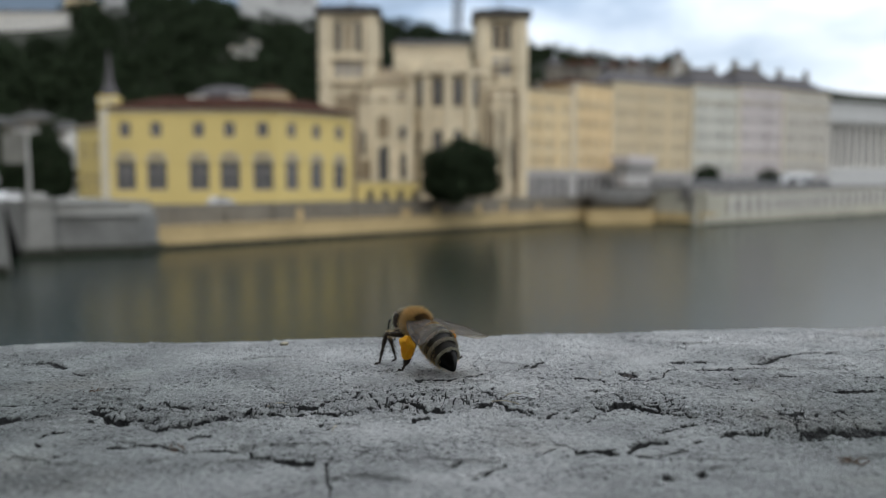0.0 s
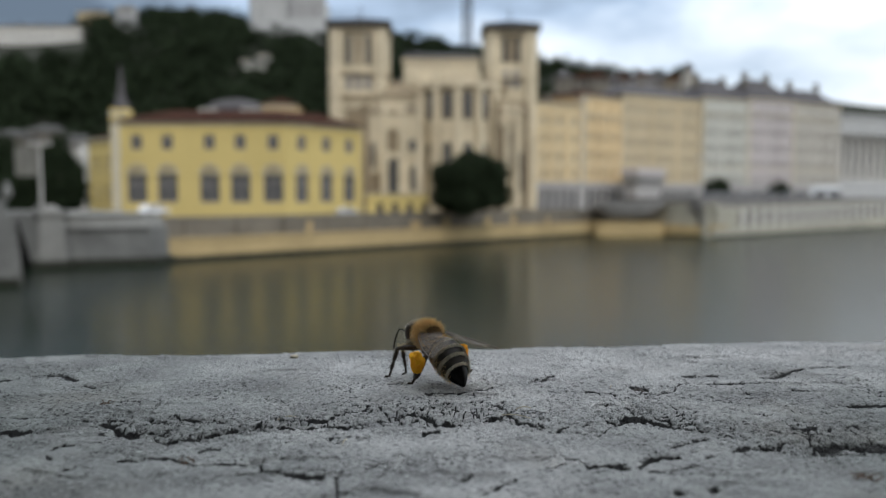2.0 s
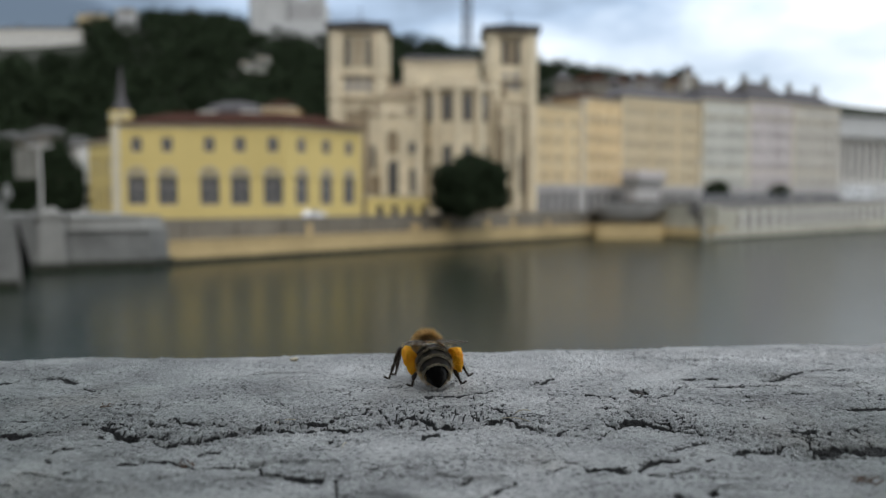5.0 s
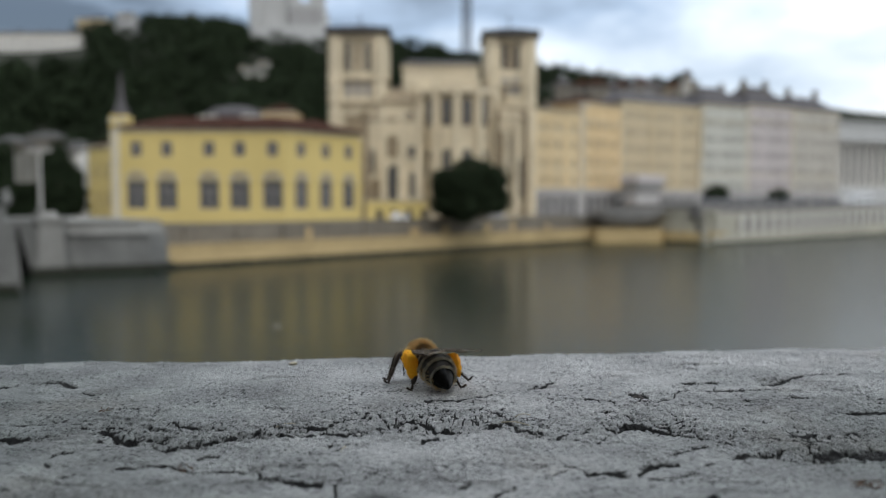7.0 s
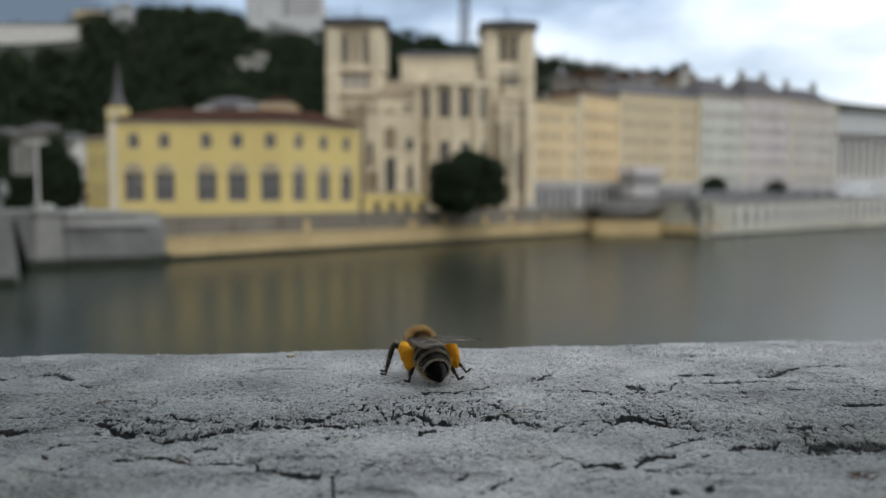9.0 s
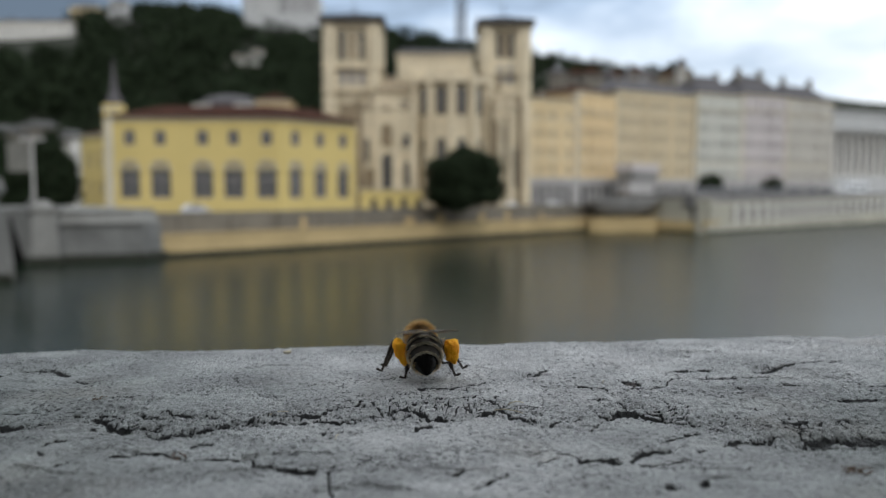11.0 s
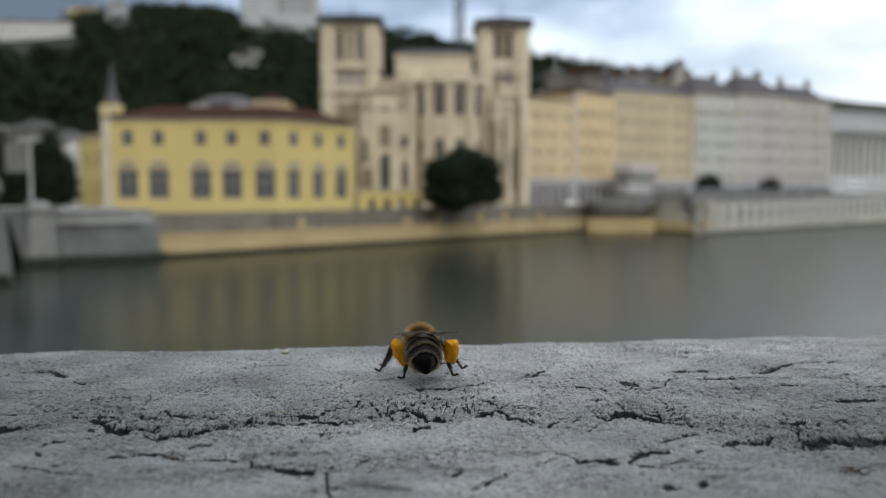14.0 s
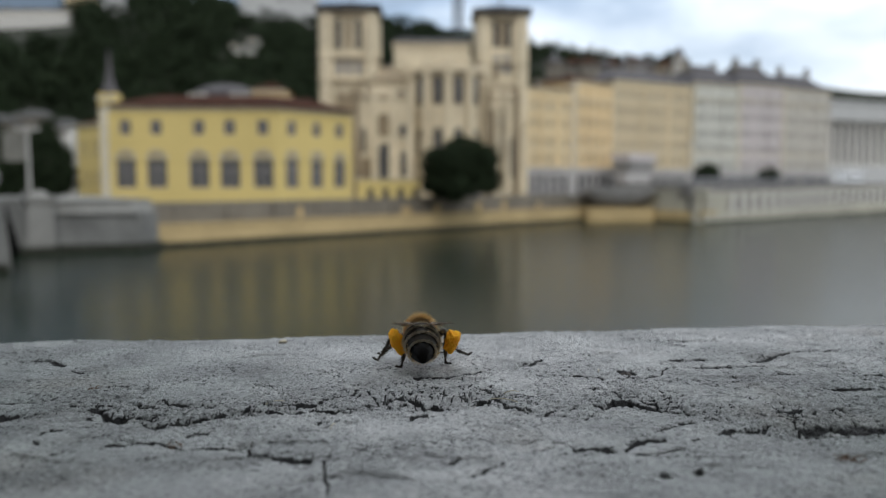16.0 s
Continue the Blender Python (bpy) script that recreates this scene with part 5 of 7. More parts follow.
        r = Build().prism([(x0 - 0.3, y0 - 0.3), (x1 + 0.3, y0 - 0.3), (x1 + 0.3, 206), (x0 - 0.3, 206)], z1, z1 + 3.2, [(x0 + 2, 200), (x1 - 1, 200), (x1 - 1, 206), (x0 + 2, 206)])
        part("chapel_roof", r.mesh("chapel_roof", M_CATH_DARK), ob)
        for w in wins:
            e = Build()
            arch(e, w[0], w[1], y0 - 0.06, w[2], w[3], 0.3)
            part("chapel_window", e.mesh("chapel_window", M_GLASS), ob)
        k = x0
        while k < x1 + 0.1:
            bt = Build().box(k - 0.6, k + 0.6, y0 - 1.6, y0, STREET_Z, z1 * 0.6).box(k - 0.5, k + 0.5, y0 - 0.9, y0, z1 * 0.6, z1 + 1.4).box(k - 0.3, k + 0.3, y0 - 0.6, y0 - 0.1, z1 + 1.4, z1 + 3.0)
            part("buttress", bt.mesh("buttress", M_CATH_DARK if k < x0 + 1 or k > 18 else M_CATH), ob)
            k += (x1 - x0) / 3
    # flat brown panels: shade of buttresses and recesses put into the colour
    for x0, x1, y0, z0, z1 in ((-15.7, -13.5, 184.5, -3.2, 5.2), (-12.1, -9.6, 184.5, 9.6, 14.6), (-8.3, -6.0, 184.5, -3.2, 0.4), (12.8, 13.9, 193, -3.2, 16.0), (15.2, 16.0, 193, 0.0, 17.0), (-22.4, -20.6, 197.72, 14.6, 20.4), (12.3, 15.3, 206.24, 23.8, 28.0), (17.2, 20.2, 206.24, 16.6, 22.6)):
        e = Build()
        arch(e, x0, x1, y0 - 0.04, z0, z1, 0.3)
        part("shade_panel", e.mesh("shade_panel", M_CATH_DARK), ob, "flat brown panel painted as recess shade")
    # transept block behind the left chapel
    b = Build().box(-14.5, -5.5, 196, 212, STREET_Z, 22.5)
    part("transept_wall", b.mesh("transept_wall", M_CATH), ob)
    e = Build()
    arch(e, -8.4, -6.6, 195.9, 16.6, 20.6, 0.3)
    part("transept_window", e.mesh("transept_window", M_GLASS), ob)
    part("transept_roof", Build().prism([(-15, 195.5), (-5, 195.5), (-5, 212), (-15, 212)], 22.5, 26.5, [(-12, 200), (-8, 200), (-8, 212), (-12, 212)]).mesh("transept_roof", M_CATH_DARK), ob)


cathedral()


# ---- hill ----
def crest(bearing):
    xs = [-300, 0, 160, 300, 450, 580, 700, 850, 970, 1100, 1200, 1400, 1700]
    ys = [92, 90, 76, 53, 70, 84, 88, 114, 130, 147, 151, 172, 200]
    return np.interp(bearing, xs, ys)


def hill_height(x, y):
    bearing = 784 + 1502.8 * x / np.maximum(y, 50)
    top = (345 - crest(bearing)) / 1502.8 * 430
    foot = np.interp(bearing, [900, 1250], [225, 345])
    t = np.clip((y - foot) / (430 - foot), 0, 1)
    return np.where(t > 0, STREET_Z - 0.3 + (top - STREET_Z) * (t * t * (3 - 2 * t)) ** 0.8, -16.0)


def hill():
    xs, ys = np.arange(-420, 421, 12.0), np.concatenate([np.arange(222, 440, 8.0), np.array([470, 520, 600, 800])])
    X, Y = np.meshgrid(xs, ys)
    Z = hill_height(X, Y) + 1.5 * grain(X, Y, 30, 2, 2)
    n, k = X.shape
    idx = np.arange(n * k).reshape(n, k)
    F = np.stack([idx[:-1, :-1], idx[:-1, 1:], idx[1:, 1:], idx[1:, :-1]], -1).reshape(-1, 4)
    me = mesh("hillside", np.stack([X, Y, Z], -1).reshape(-1, 3).tolist(), F.tolist(), M_HILL, True)
    tagged(new("hillside", me), "steep dark wooded hillside above the old town", "hill", kind="structure")
    rng = random.Random(3)
    b = Build()
    count = 0
    while count < 1350:
        y = rng.uniform(232, 436)
        bearing = rng.uniform(-80, 1210)
        if bearing > 600 and rng.random() < 0.35:
            continue
        # clearings before the hillside houses
        if (345 < y < 408 and bearing < 172) or (y > 372 and (215 < bearing < 262 or 440 < bearing < 590)) or (331 < y < 342 and 422 < bearing < 486):
            continue
        x = (bearing - 784) / 1502.8 * y
        z = float(hill_height(np.array([x]), np.array([y]))[0])
        r = rng.uniform(3.2, 5.6)
        if bearing > 650:
            r *= 0.8
        leaves(b, (x, y, z + r * 0.9), (r, r, r * rng.uniform(0.9, 1.4)), 85, 1.0, rng)
        count += 1
    ob = new("woodland", b.mesh("woodland", M_LEAF))
    tagged(ob, "dense dark green woodland covering the hillside", "trees", kind="stuff")


hill()


def hill_buildings():
    def at(bearing, y):
        return (bearing - 784) / 1502.8 * y
    def z_of(rise, y):
        return (345 - rise) / 1502.8 * y
    # long pale institution at the crest
    y = 392
    house("hill_institution", "long pale building among the trees on the hill", (at(-40, y), y), (at(160, y), y), 14, z_of(52, y), 14, [(z_of(84, y), 2.2, 1.4), (z_of(70, y), 2.2, 1.4)], M_WHITE, M_SLATE, 2.5, z0=50)
    y = 420
    house("hill_house", "pale yellow villa at the hill's crest", (at(128, y), y + 12), (at(180, y), y + 12), 10, z_of(16, y), 4, [(z_of(36, y), 2.0, 1.3), (z_of(26, y), 2.0, 1.3)], M_FACADES[0], M_SLATE, 2, z0=60)
    house("hill_house", "pale plastered villa at the hill's crest", (at(222, y), y - 6), (at(254, y), y - 6), 10, z_of(22, y), 3, [(z_of(50, y), 2.2, 1.3), (z_of(34, y), 2.2, 1.3)], M_FACADES[6], M_SLATE, 2, z0=60)
    house("hill_house", "small pale house at the hill's crest", (at(338, y), y), (at(352, y), y), 6, z_of(18, y), 1, [(z_of(34, y), 2.0, 1.3)], M_WHITE, M_SLATE, 1.5, z0=60)
    y2 = 336
    house("hill_house", "white house standing among the hillside trees", (at(458, y2), y2), (at(480, y2), y2), 8, z_of(99, y2), 3, [(z_of(110, y2), 1.8, 1.1)], M_WHITE, M_SLATE, 1.2, z0=30)
    house("hill_house", "low white house among the hillside trees", (at(428, y2), y2 + 2), (at(446, y2), y2 + 2), 8, z_of(106, y2), 2, [(z_of(117, y2), 1.8, 1.1)], M_WHITE, M_SLATE, 1.0, z0=30)
    # houses stepping down the slope behind the quay
    rng = random.Random(21)
    for k in range(9):
        bearing, rise, yy = 985 + k * 27 + rng.uniform(-5, 5), 144 - 10 * rng.random(), 300 + rng.uniform(-15, 25)
        w = rng.uniform(24, 40)
        house("slope_house", "grey-brown old house on the slope behind the quay", (at(bearing, yy), yy), (at(bearing + w, yy), yy), 9, z_of(rise, yy), 3, [(z_of(rise + 12, yy), 1.6, 1.0)], (M_QUAY_DARK, M_GREYPLASTER, M_CATH_DARK)[rng.choice((0, 1, 2))], rng.choice((M_TILE, M_SLATE)), 2.2, z0=5, cornice=False)
    house("slope_tower_house", "tall dark narrow house above the roofs", (at(1208, 290), 290), (at(1221, 290), 290), 5, z_of(124, 290), 1, [(z_of(140, 290), 1.8, 1.0)], M_FACADES[5], M_SLATE, 2.5, z0=5, cornice=False)
    # old town roofs by the bridge
    for bearing0, bearing1, rise, yy, mat in ((114, 150, 250, 200, M_WHITE), (-20, 42, 240, 222, M_QUAY_DARK), (44, 112, 232, 240, M_QUAY_DARK)):
        house("old_town_house", "old plastered house behind the riverside trees", (at(bearing0, yy), yy), (at(bearing1, yy), yy), 9, z_of(rise, yy), 4, [(z_of(rise + 16, yy), 1.6, 1.0)], mat, M_NEAR, 2.0, cornice=False)
    # basilica on the crest
    ob = thing("hilltop_basilica", "massive pale stone basilica with tall towers on the hilltop", "basilica")
    y = 425
    b = Build().box(at(452, y), at(580, y), y, y + 40, 60, z_of(38, y))
    b.box(at(470, y), at(580, y), y - 4, y, 60, z_of(55, y)).box(at(460, y), at(520, y), y + 8, y + 30, 60, z_of(-20, y))
    part("basilica_wall", b.mesh("basilica_wall", M_FACADES[6]), ob)
    for bearing0, bearing1, top in ((441, 462, -60), (508, 532, -80), (548, 578, -80)):
        w = (bearing1 - bearing0) / 1502.8 * y / 2
        cx = at((bearing0 + bearing1) / 2, y)
        b = Build().prism([(cx + w * math.cos(k * math.pi / 4 + math.pi / 8), y + 6 + w * math.sin(k * math.pi / 4 + math.pi / 8)) for k in range(8)], 60, z_of(top, y))
        part("basilica_tower", b.mesh("basilica_tower", M_FACADES[6]), ob)
    b = Build().box(at(515, y), at(572, y), y + 2, y + 30, z_of(38, y), z_of(-5, y))
    part("basilica_nave", b.mesh("basilica_nave", M_FACADES[6]), ob)
    for bearing in (520, 536, 552, 566):
        e = Build()
        arch(e, at(bearing, y) - 1, at(bearing, y) + 1, y + 1.9, z_of(34, y), z_of(4, y), 0.3)
        part("basilica_window", e.mesh("basilica_window", M_GREYPLASTER), ob)
    # lattice mast
    ob = thing("lattice_tower", "tall dark steel lattice tower on the hill", "tower")
    x, y = at(826, 440), 440
    for sx in (-1, 1):
        for sy in (-1, 1):
            part("leg", Build().tube([(x + sx * 2.6, y + sy * 2.6, 55), (x + sx * 1.5, y + sy * 1.5, 140)], [0.55, 0.4], 6).mesh("leg", M_STEEL), ob)
    for k in range(16):
        z, w = 60 + k * 5, 2.55 - k * 0.066
        for (ax, ay), (bx, by) in zip(((-1, -1), (1, -1), (1, 1), (-1, 1)), ((1, -1), (1, 1), (-1, 1), (-1, -1))):
            for up in (0, 5):
                b = Build().tube([(x + ax * w, y + ay * w, z + up), (x + bx * w, y + by * w, z + 5 - up)], [0.3, 0.3], 5)
                part("brace", b.mesh("brace", M_STEEL), ob)


hill_buildings()


# ---- quayside things ----
def tree(x, y, z, r, h, label, count, rng):
    ob = thing("tree", label, "tree", pose(x, y, z))
    t = Build().tube([(0, 0, -0.1), (0.1, 0, h * 0.25), (0.0, 0.1, h * 0.45), (0.15, 0, h * 0.7)], [0.5, 0.36, 0.3, 0.1], 8)
    for k in range(6):
        a = k * 1.05 + rng.uniform(0, 0.5)
        t.tube([(0, 0, h * 0.3), (math.cos(a) * r * 0.4, math.sin(a) * r * 0.4, h * 0.5), (math.cos(a) * r * 0.75, math.sin(a) * r * 0.75, h * 0.62)], [0.22, 0.15, 0.05], 6)
    part("trunk", t.mesh("trunk", M_BARK, True), ob)
    b = Build()
    leaves(b, (0, 0, h * 0.46), (r * 0.86, r * 0.86, h * 0.36), count, 0.42, rng)
    leaves(b, (r * 0.08, 0, h * 0.72), (r * 0.5, r * 0.5, h * 0.27), count // 3, 0.42, rng)
    for k in range(11):
        a = rng.uniform(0, 6.28)
        q = rng.uniform(0.45, 0.75) * r
        leaves(b, (math.cos(a) * q, math.sin(a) * q, h * rng.uniform(0.2, 0.62)), (r * 0.36,) * 3, count // 7, 0.4, rng)
    leaves(b, (0, 0, h * 0.25), (r * 0.95, r * 0.95, h * 0.22), count // 3, 0.42, rng)
    part("crown", b.mesh("crown", M_LEAF), ob)
    return ob


RNG = random.Random(12)
tree(4.9, 166.0, STREET_Z, 8.1, 12.6, "broad dark green tree before the cathedral chevet", 5200, RNG)
tree(-68.0, 150.0, STREET_Z, 5.4, 12.2, "dark green tree beside the bridge head", 2600, RNG)
tree(-75.0, 146.0, STREET_Z, 4.5, 9.5, "dark green tree beside the bridge head", 2000, RNG)
tree(-84.0, 152.0, STREET_Z, 5.0, 11.5, "dark green tree beside the bridge head", 2000, RNG)
tree(-88.0, 170.0, STREET_Z, 6.0, 15.0, "dark green tree beside the bridge head", 2200, RNG)
tree(-99.0, 178.0, STREET_Z, 6.5, 16.0, "dark green tree beside the bridge head", 2200, RNG)
tree(-80.0, 176.0, STREET_Z, 6.0, 16.5, "dark green tree beside the bridge head", 2200, RNG)
tree(-106.0, 205.0, STREET_Z, 7.0, 19.0, "dark green tree beside the bridge head", 2400, RNG)
tree(-92.0, 208.0, STREET_Z, 7.0, 20.0, "dark green tree beside the bridge head", 2400, RNG)
tree(-78.0, 205.0, STREET_Z, 6.5, 19.0, "dark green tree beside the bridge head", 2400, RNG)
tree(-90.0, 142.0, STREET_Z, 4.6, 10.0, "dark green tree beside the bridge head", 2000, RNG)
tree(72.5, 225.0, -0.6, 3.8, 5.6, "small dark street tree on the far quay", 420, RNG)
tree(98.0, 248.0, -0.6, 3.2, 5.0, "small dark street tree on the far quay", 300, RNG)


def mast(x, y, z, h, label, arm=True):
    ob = thing("lamp_mast", label, "street lamp", pose(x, y, z))
    part("pole", Build().tube([(0, 0, 0), (0, 0, 1.2), (0, 0, h * 0.6), (0, 0, h)], [0.3, 0.2, 0.16, 0.11], 10).mesh("pole", M_MAST, True), ob)
    part("base_plate", Build().box(-0.7, 0.7, -0.7, 0.7, -0.02, 0.6).mesh("base_plate", M_ABUT), ob)
    part("lamp_head", Build().box(-1.5, 1.5, -0.3, 0.3, h, h + 0.35).mesh("lamp_head", M_MAST), ob)
    return ob


mast(-53.8, 141.5, STREET_Z, 17.0, "tall pale lamp mast on the quay street")
sheet_mast = mast(-53.2, 112.6, -1.9, 8.6, "pale mast with an added grey sheet on the bridge abutment")
# made-up folded sheet in place of a pale house front behind the mast
sheet = Build()
folds = [(-0.25 - k * 0.25, 0.16 * math.sin(k * 0.9)) for k in range(13)]
sheet.prism(folds + [(x, y + 0.05) for x, y in reversed(folds)], 4.5, 8.3)
part("facade_sheet", sheet.mesh("facade_sheet", M_PANEL), sheet_mast, "folded grey sheet standing in for a pale house front")
mast(31.0, 190.0, STREET_Z, 25.0, "tall pale lamp mast on the quay street")
mast(68.2, 225.0, STREET_Z, 13.5, "pale lamp mast on the quay street")


def lookout():
    """Half-round dark lookout that swells from the quay wall, with a kiosk on it."""
    ob = thing("quay_lookout", "dark half-round stone lookout swelling from the quay wall", "terrace")
    o = Vector((44.2, 202.0))
    base = math.atan2(ALONG.y, ALONG.x)
    def ring(r, n=14):
        turns = [math.pi * k / n for k in range(n + 1)]
        return [(o.x - r * math.cos(a), o.y - 0.3 * r * math.sin(a)) for a in turns] + [(o.x + r, o.y + 7), (o.x - r * 0.6, o.y + 9)]
    b = Build().prism(ring(4.0), -5.4, -4.6, ring(6.4)).prism(ring(6.4), -4.6, -3.3, ring(8.0)).prism(ring(8.0), -3.3, -2.4, ring(8.6))
    part("lookout_wall", b.mesh("lookout_wall", M_LOOKOUT), ob)
    part("plinth", Build().prism(ring(8.3), -12.8, -6.3).mesh("plinth", M_QUAY), ob, "sandy limestone plinth")
    part("lookout_parapet", Build().prism(ring(8.7), -2.4, -1.5).mesh("lookout_parapet", M_LOOKOUT), ob)
    ob = thing("kiosk", "grey quayside kiosk with a flat dark roof", "kiosk")
    c = Vector(quay_point(143.5, 4.6))
    m = pose(c.x, c.y, STREET_Z, 0, 0, math.degrees(base))
    b = Build().box(-6.4, 6.4, -1.6, 1.6, 0, 7.2, m)
    part("kiosk_wall", b.mesh("kiosk_wall", M_GROUNDFLOOR), ob)
    part("kiosk_roof", Build().box(-7.2, 7.2, -2.4, 2.4, 7.2, 9.0, m).mesh("kiosk_roof", M_LOOKOUT), ob)
    part("kiosk_eave", Build().box(-7.4, 7.4, -2.6, 2.6, 9.0, 11.0, m).mesh("kiosk_eave", M_FACADES[4]), ob)


lookout()


# ---- vehicles and bird ----
def car(label, paint):
    ob = thing("car", label, "car")
    b = Build()
    prof = [(-2.1, 0.35), (2.1, 0.35), (2.15, 0.75), (1.25, 0.95), (0.55, 1.5), (-1.2, 1.52), (-1.95, 1.0), (-2.15, 0.8)]
    i, n = 0, len(prof)
    b.v += [Vector((x, -0.85, z)) for x, z in prof] + [Vector((x, 0.85, z)) for x, z in prof]
    b.f += [tuple(range(n)), tuple(reversed(range(n, 2 * n)))] + [(k, n + k, n + (k + 1) % n, (k + 1) % n) for k in range(n)]
    part("body", b.mesh("body", paint), ob)
    for sy in (-0.856, 0.856):
        g = Build().box(-1.3, 0.65, sy - 0.01, sy + 0.01, 0.98, 1.38)
        part("side_window", g.mesh("side_window", M_GLASS), ob)
    w = Build()
    w.prism([(0.33 * math.cos(k * math.pi / 8), 0.33 * math.sin(k * math.pi / 8)) for k in range(16)], -0.1, 0.1)
    wm = w.mesh("wheel", M_TYRE)
    for x in (-1.3, 1.3):
        for y in (-0.78, 0.78):
            part("wheel", wm, ob, m=pose(x, y, 0.33, 90, 0, 0))
    return ob


def bus():
    ob = thing("bus", "long pale grey city bus on the far quay", "bus")
    part("body", Build().box(-7.5, 7.5, -1.25, 1.25, 0.4, 3.2).box(-7.2, 7.2, -1.1, 1.1, 3.2, 3.45).mesh("body", M_BUS), ob)
    for k in range(7):
        x = -6.3 + k * 2.1
        part("bus_window", Build().box(x - 0.9, x + 0.9, -1.27, -1.24, 1.4, 2.5).mesh("bus_window", M_GLASS), ob)
    wm = Build().prism([(0.5 * math.cos(k * math.pi / 8), 0.5 * math.sin(k * math.pi / 8)) for k in range(16)], -0.15, 0.15).mesh("wheel", M_TYRE)
    for x in (-5, 5):
        for y in (-1.1, 1.1):
            part("wheel", wm, ob, m=pose(x, y, 0.5, 90, 0, 0))
    return ob


def gull():
    ob = thing("gull", "pale gull gliding low over the river", "bird")
    part("body", Build().ball((0, 0, 0), (0.018, 0.06, 0.018), 14, 10).mesh("body", M_FEATHER, True), ob)
    part("head", Build().ball((0, 0.11, 0.02), (0.022, 0.03, 0.022), 10, 8).mesh("head", M_FEATHER, True), ob)
    part("tail", Build().prism([(-0.015, -0.08), (0.015, -0.08), (0.03, -0.17), (-0.03, -0.17)], -0.005, 0.006).mesh("tail", M_FEATHER), ob)
    for s in (-1, 1):
        w = Build().tube([(s * 0.015, 0.025, 0.015), (s * 0.14, 0.05, 0.05), (s * 0.27, -0.01, 0.035)], [0.015, 0.012, 0.003], 8)
        part("wing", w.mesh("wing", M_FEATHER, True), ob)
    return ob


CAR_WHITE = car("white car driving along the far quay", M_CARWHITE)
CAR_SILVER = car("silver car driving along the far quay", M_CARGREY)
CAR_GREY = car("grey car driving along the far quay", M_CARGREY)
BUS = bus()
GULL = gull()
for bearing, y in ((1252, 206), (1272, 209), (1292, 212), (1318, 216), (1340, 220), (1366, 224), (1392, 229), (1420, 234), (1450, 240), (1478, 246)):
    c = car("dark parked car on the far quay", M_CARDARK)
    tagged(c, group="cars parked on the far quay")
    c.matrix_world = pose((bearing - 784) / 1502.8 * y, y, -0.6, 0, 0, 41)


# ---- the bee ----
# body space: x right, y toward the head, z up; origin on the ground under the thorax, lengths in millimetres
THORAX_Z = 4.5


def strands(name, roots, dirs, lengths, width, mat, rng, curl=0.3):
    """Hairs as slim bent blades of three triangles each. Roots and directions in millimetres."""
    V, F = [], []
    for p, d, l in zip(roots, dirs, lengths):
        p, d = Vector(p), Vector(d).normalized()
        j = Vector((rng.gauss(0, 1), rng.gauss(0, 1), rng.gauss(0, 1)))
        d = (d + j * 0.22).normalized()
        side = d.cross(Vector((rng.gauss(0, 1), rng.gauss(0, 1), rng.gauss(0, 1)))).normalized()
        bend = j.cross(d).normalized() * curl * l * 0.5
        w = width * rng.uniform(0.7, 1.3)
        mid, tip = p + d * l * 0.55 + bend * 0.3, p + d * l + bend
        i = len(V)
        V += [p - side * w, p + side * w, mid + side * w * 0.8, mid - side * w * 0.8, tip]
        F += [(i, i + 1, i + 2, i + 3), (i + 3, i + 2, i + 4)]
    return mesh(name, mm_points(V), F, mat)


def ellipsoid_points(c, r, n, rng, keep=lambda d: True):
    P, D = [], []
    while len(P) < n:
        d = Vector((rng.gauss(0, 1), rng.gauss(0, 1), rng.gauss(0, 1))).normalized()
        if not keep(d):
            continue
        P.append(Vector(c) + Vector((d.x * r[0], d.y * r[1], d.z * r[2])))
        D.append(Vector((d.x / r[0], d.y / r[1], d.z / r[2])).normalized())
    return P, D


ABD_T = [0.0, 0.06, 0.14, 0.25, 0.40, 0.56, 0.70, 0.82, 0.91, 0.97, 1.0]
ABD_R = [0.45, 1.15, 1.74, 2.07, 2.18, 2.05, 1.68, 1.20, 0.76, 0.40, 0.10]
ABD_LEN = 7.1


def abd_point(t, a, k=1.0, lift=0.0):
    """Surface of the abdomen in its own space: t from waist to tip, a round it (0 on top). The tip curls down."""
    r = np.interp(t, ABD_T, ABD_R) * k + lift
    bend = 1.15 * t * t
    return Vector((math.sin(a) * r, -t * ABD_LEN, math.cos(a) * r * (0.92 if math.cos(a) > 0 else 0.78) - bend))


def abd_shell(name, t0, t1, mat, k0=1.0, k1=1.0, n=8, seg=36):
    V, F = [], []
    for i in range(n + 1):
        f = i / n
        for s in range(seg):
            V.append(abd_point(t0 + (t1 - t0) * f, 2 * math.pi * s / seg, k0 + (k1 - k0) * f))
    for i in range(n):
        for s in range(seg):
            a, b = i * seg + s, i * seg + (s + 1) % seg
            F.append((a, b, b + seg, a + seg))
    F += [tuple(range(seg - 1, -1, -1)), tuple(n * seg + s for s in range(seg))]
    return mesh(name, mm_points(V), F, mat, True)


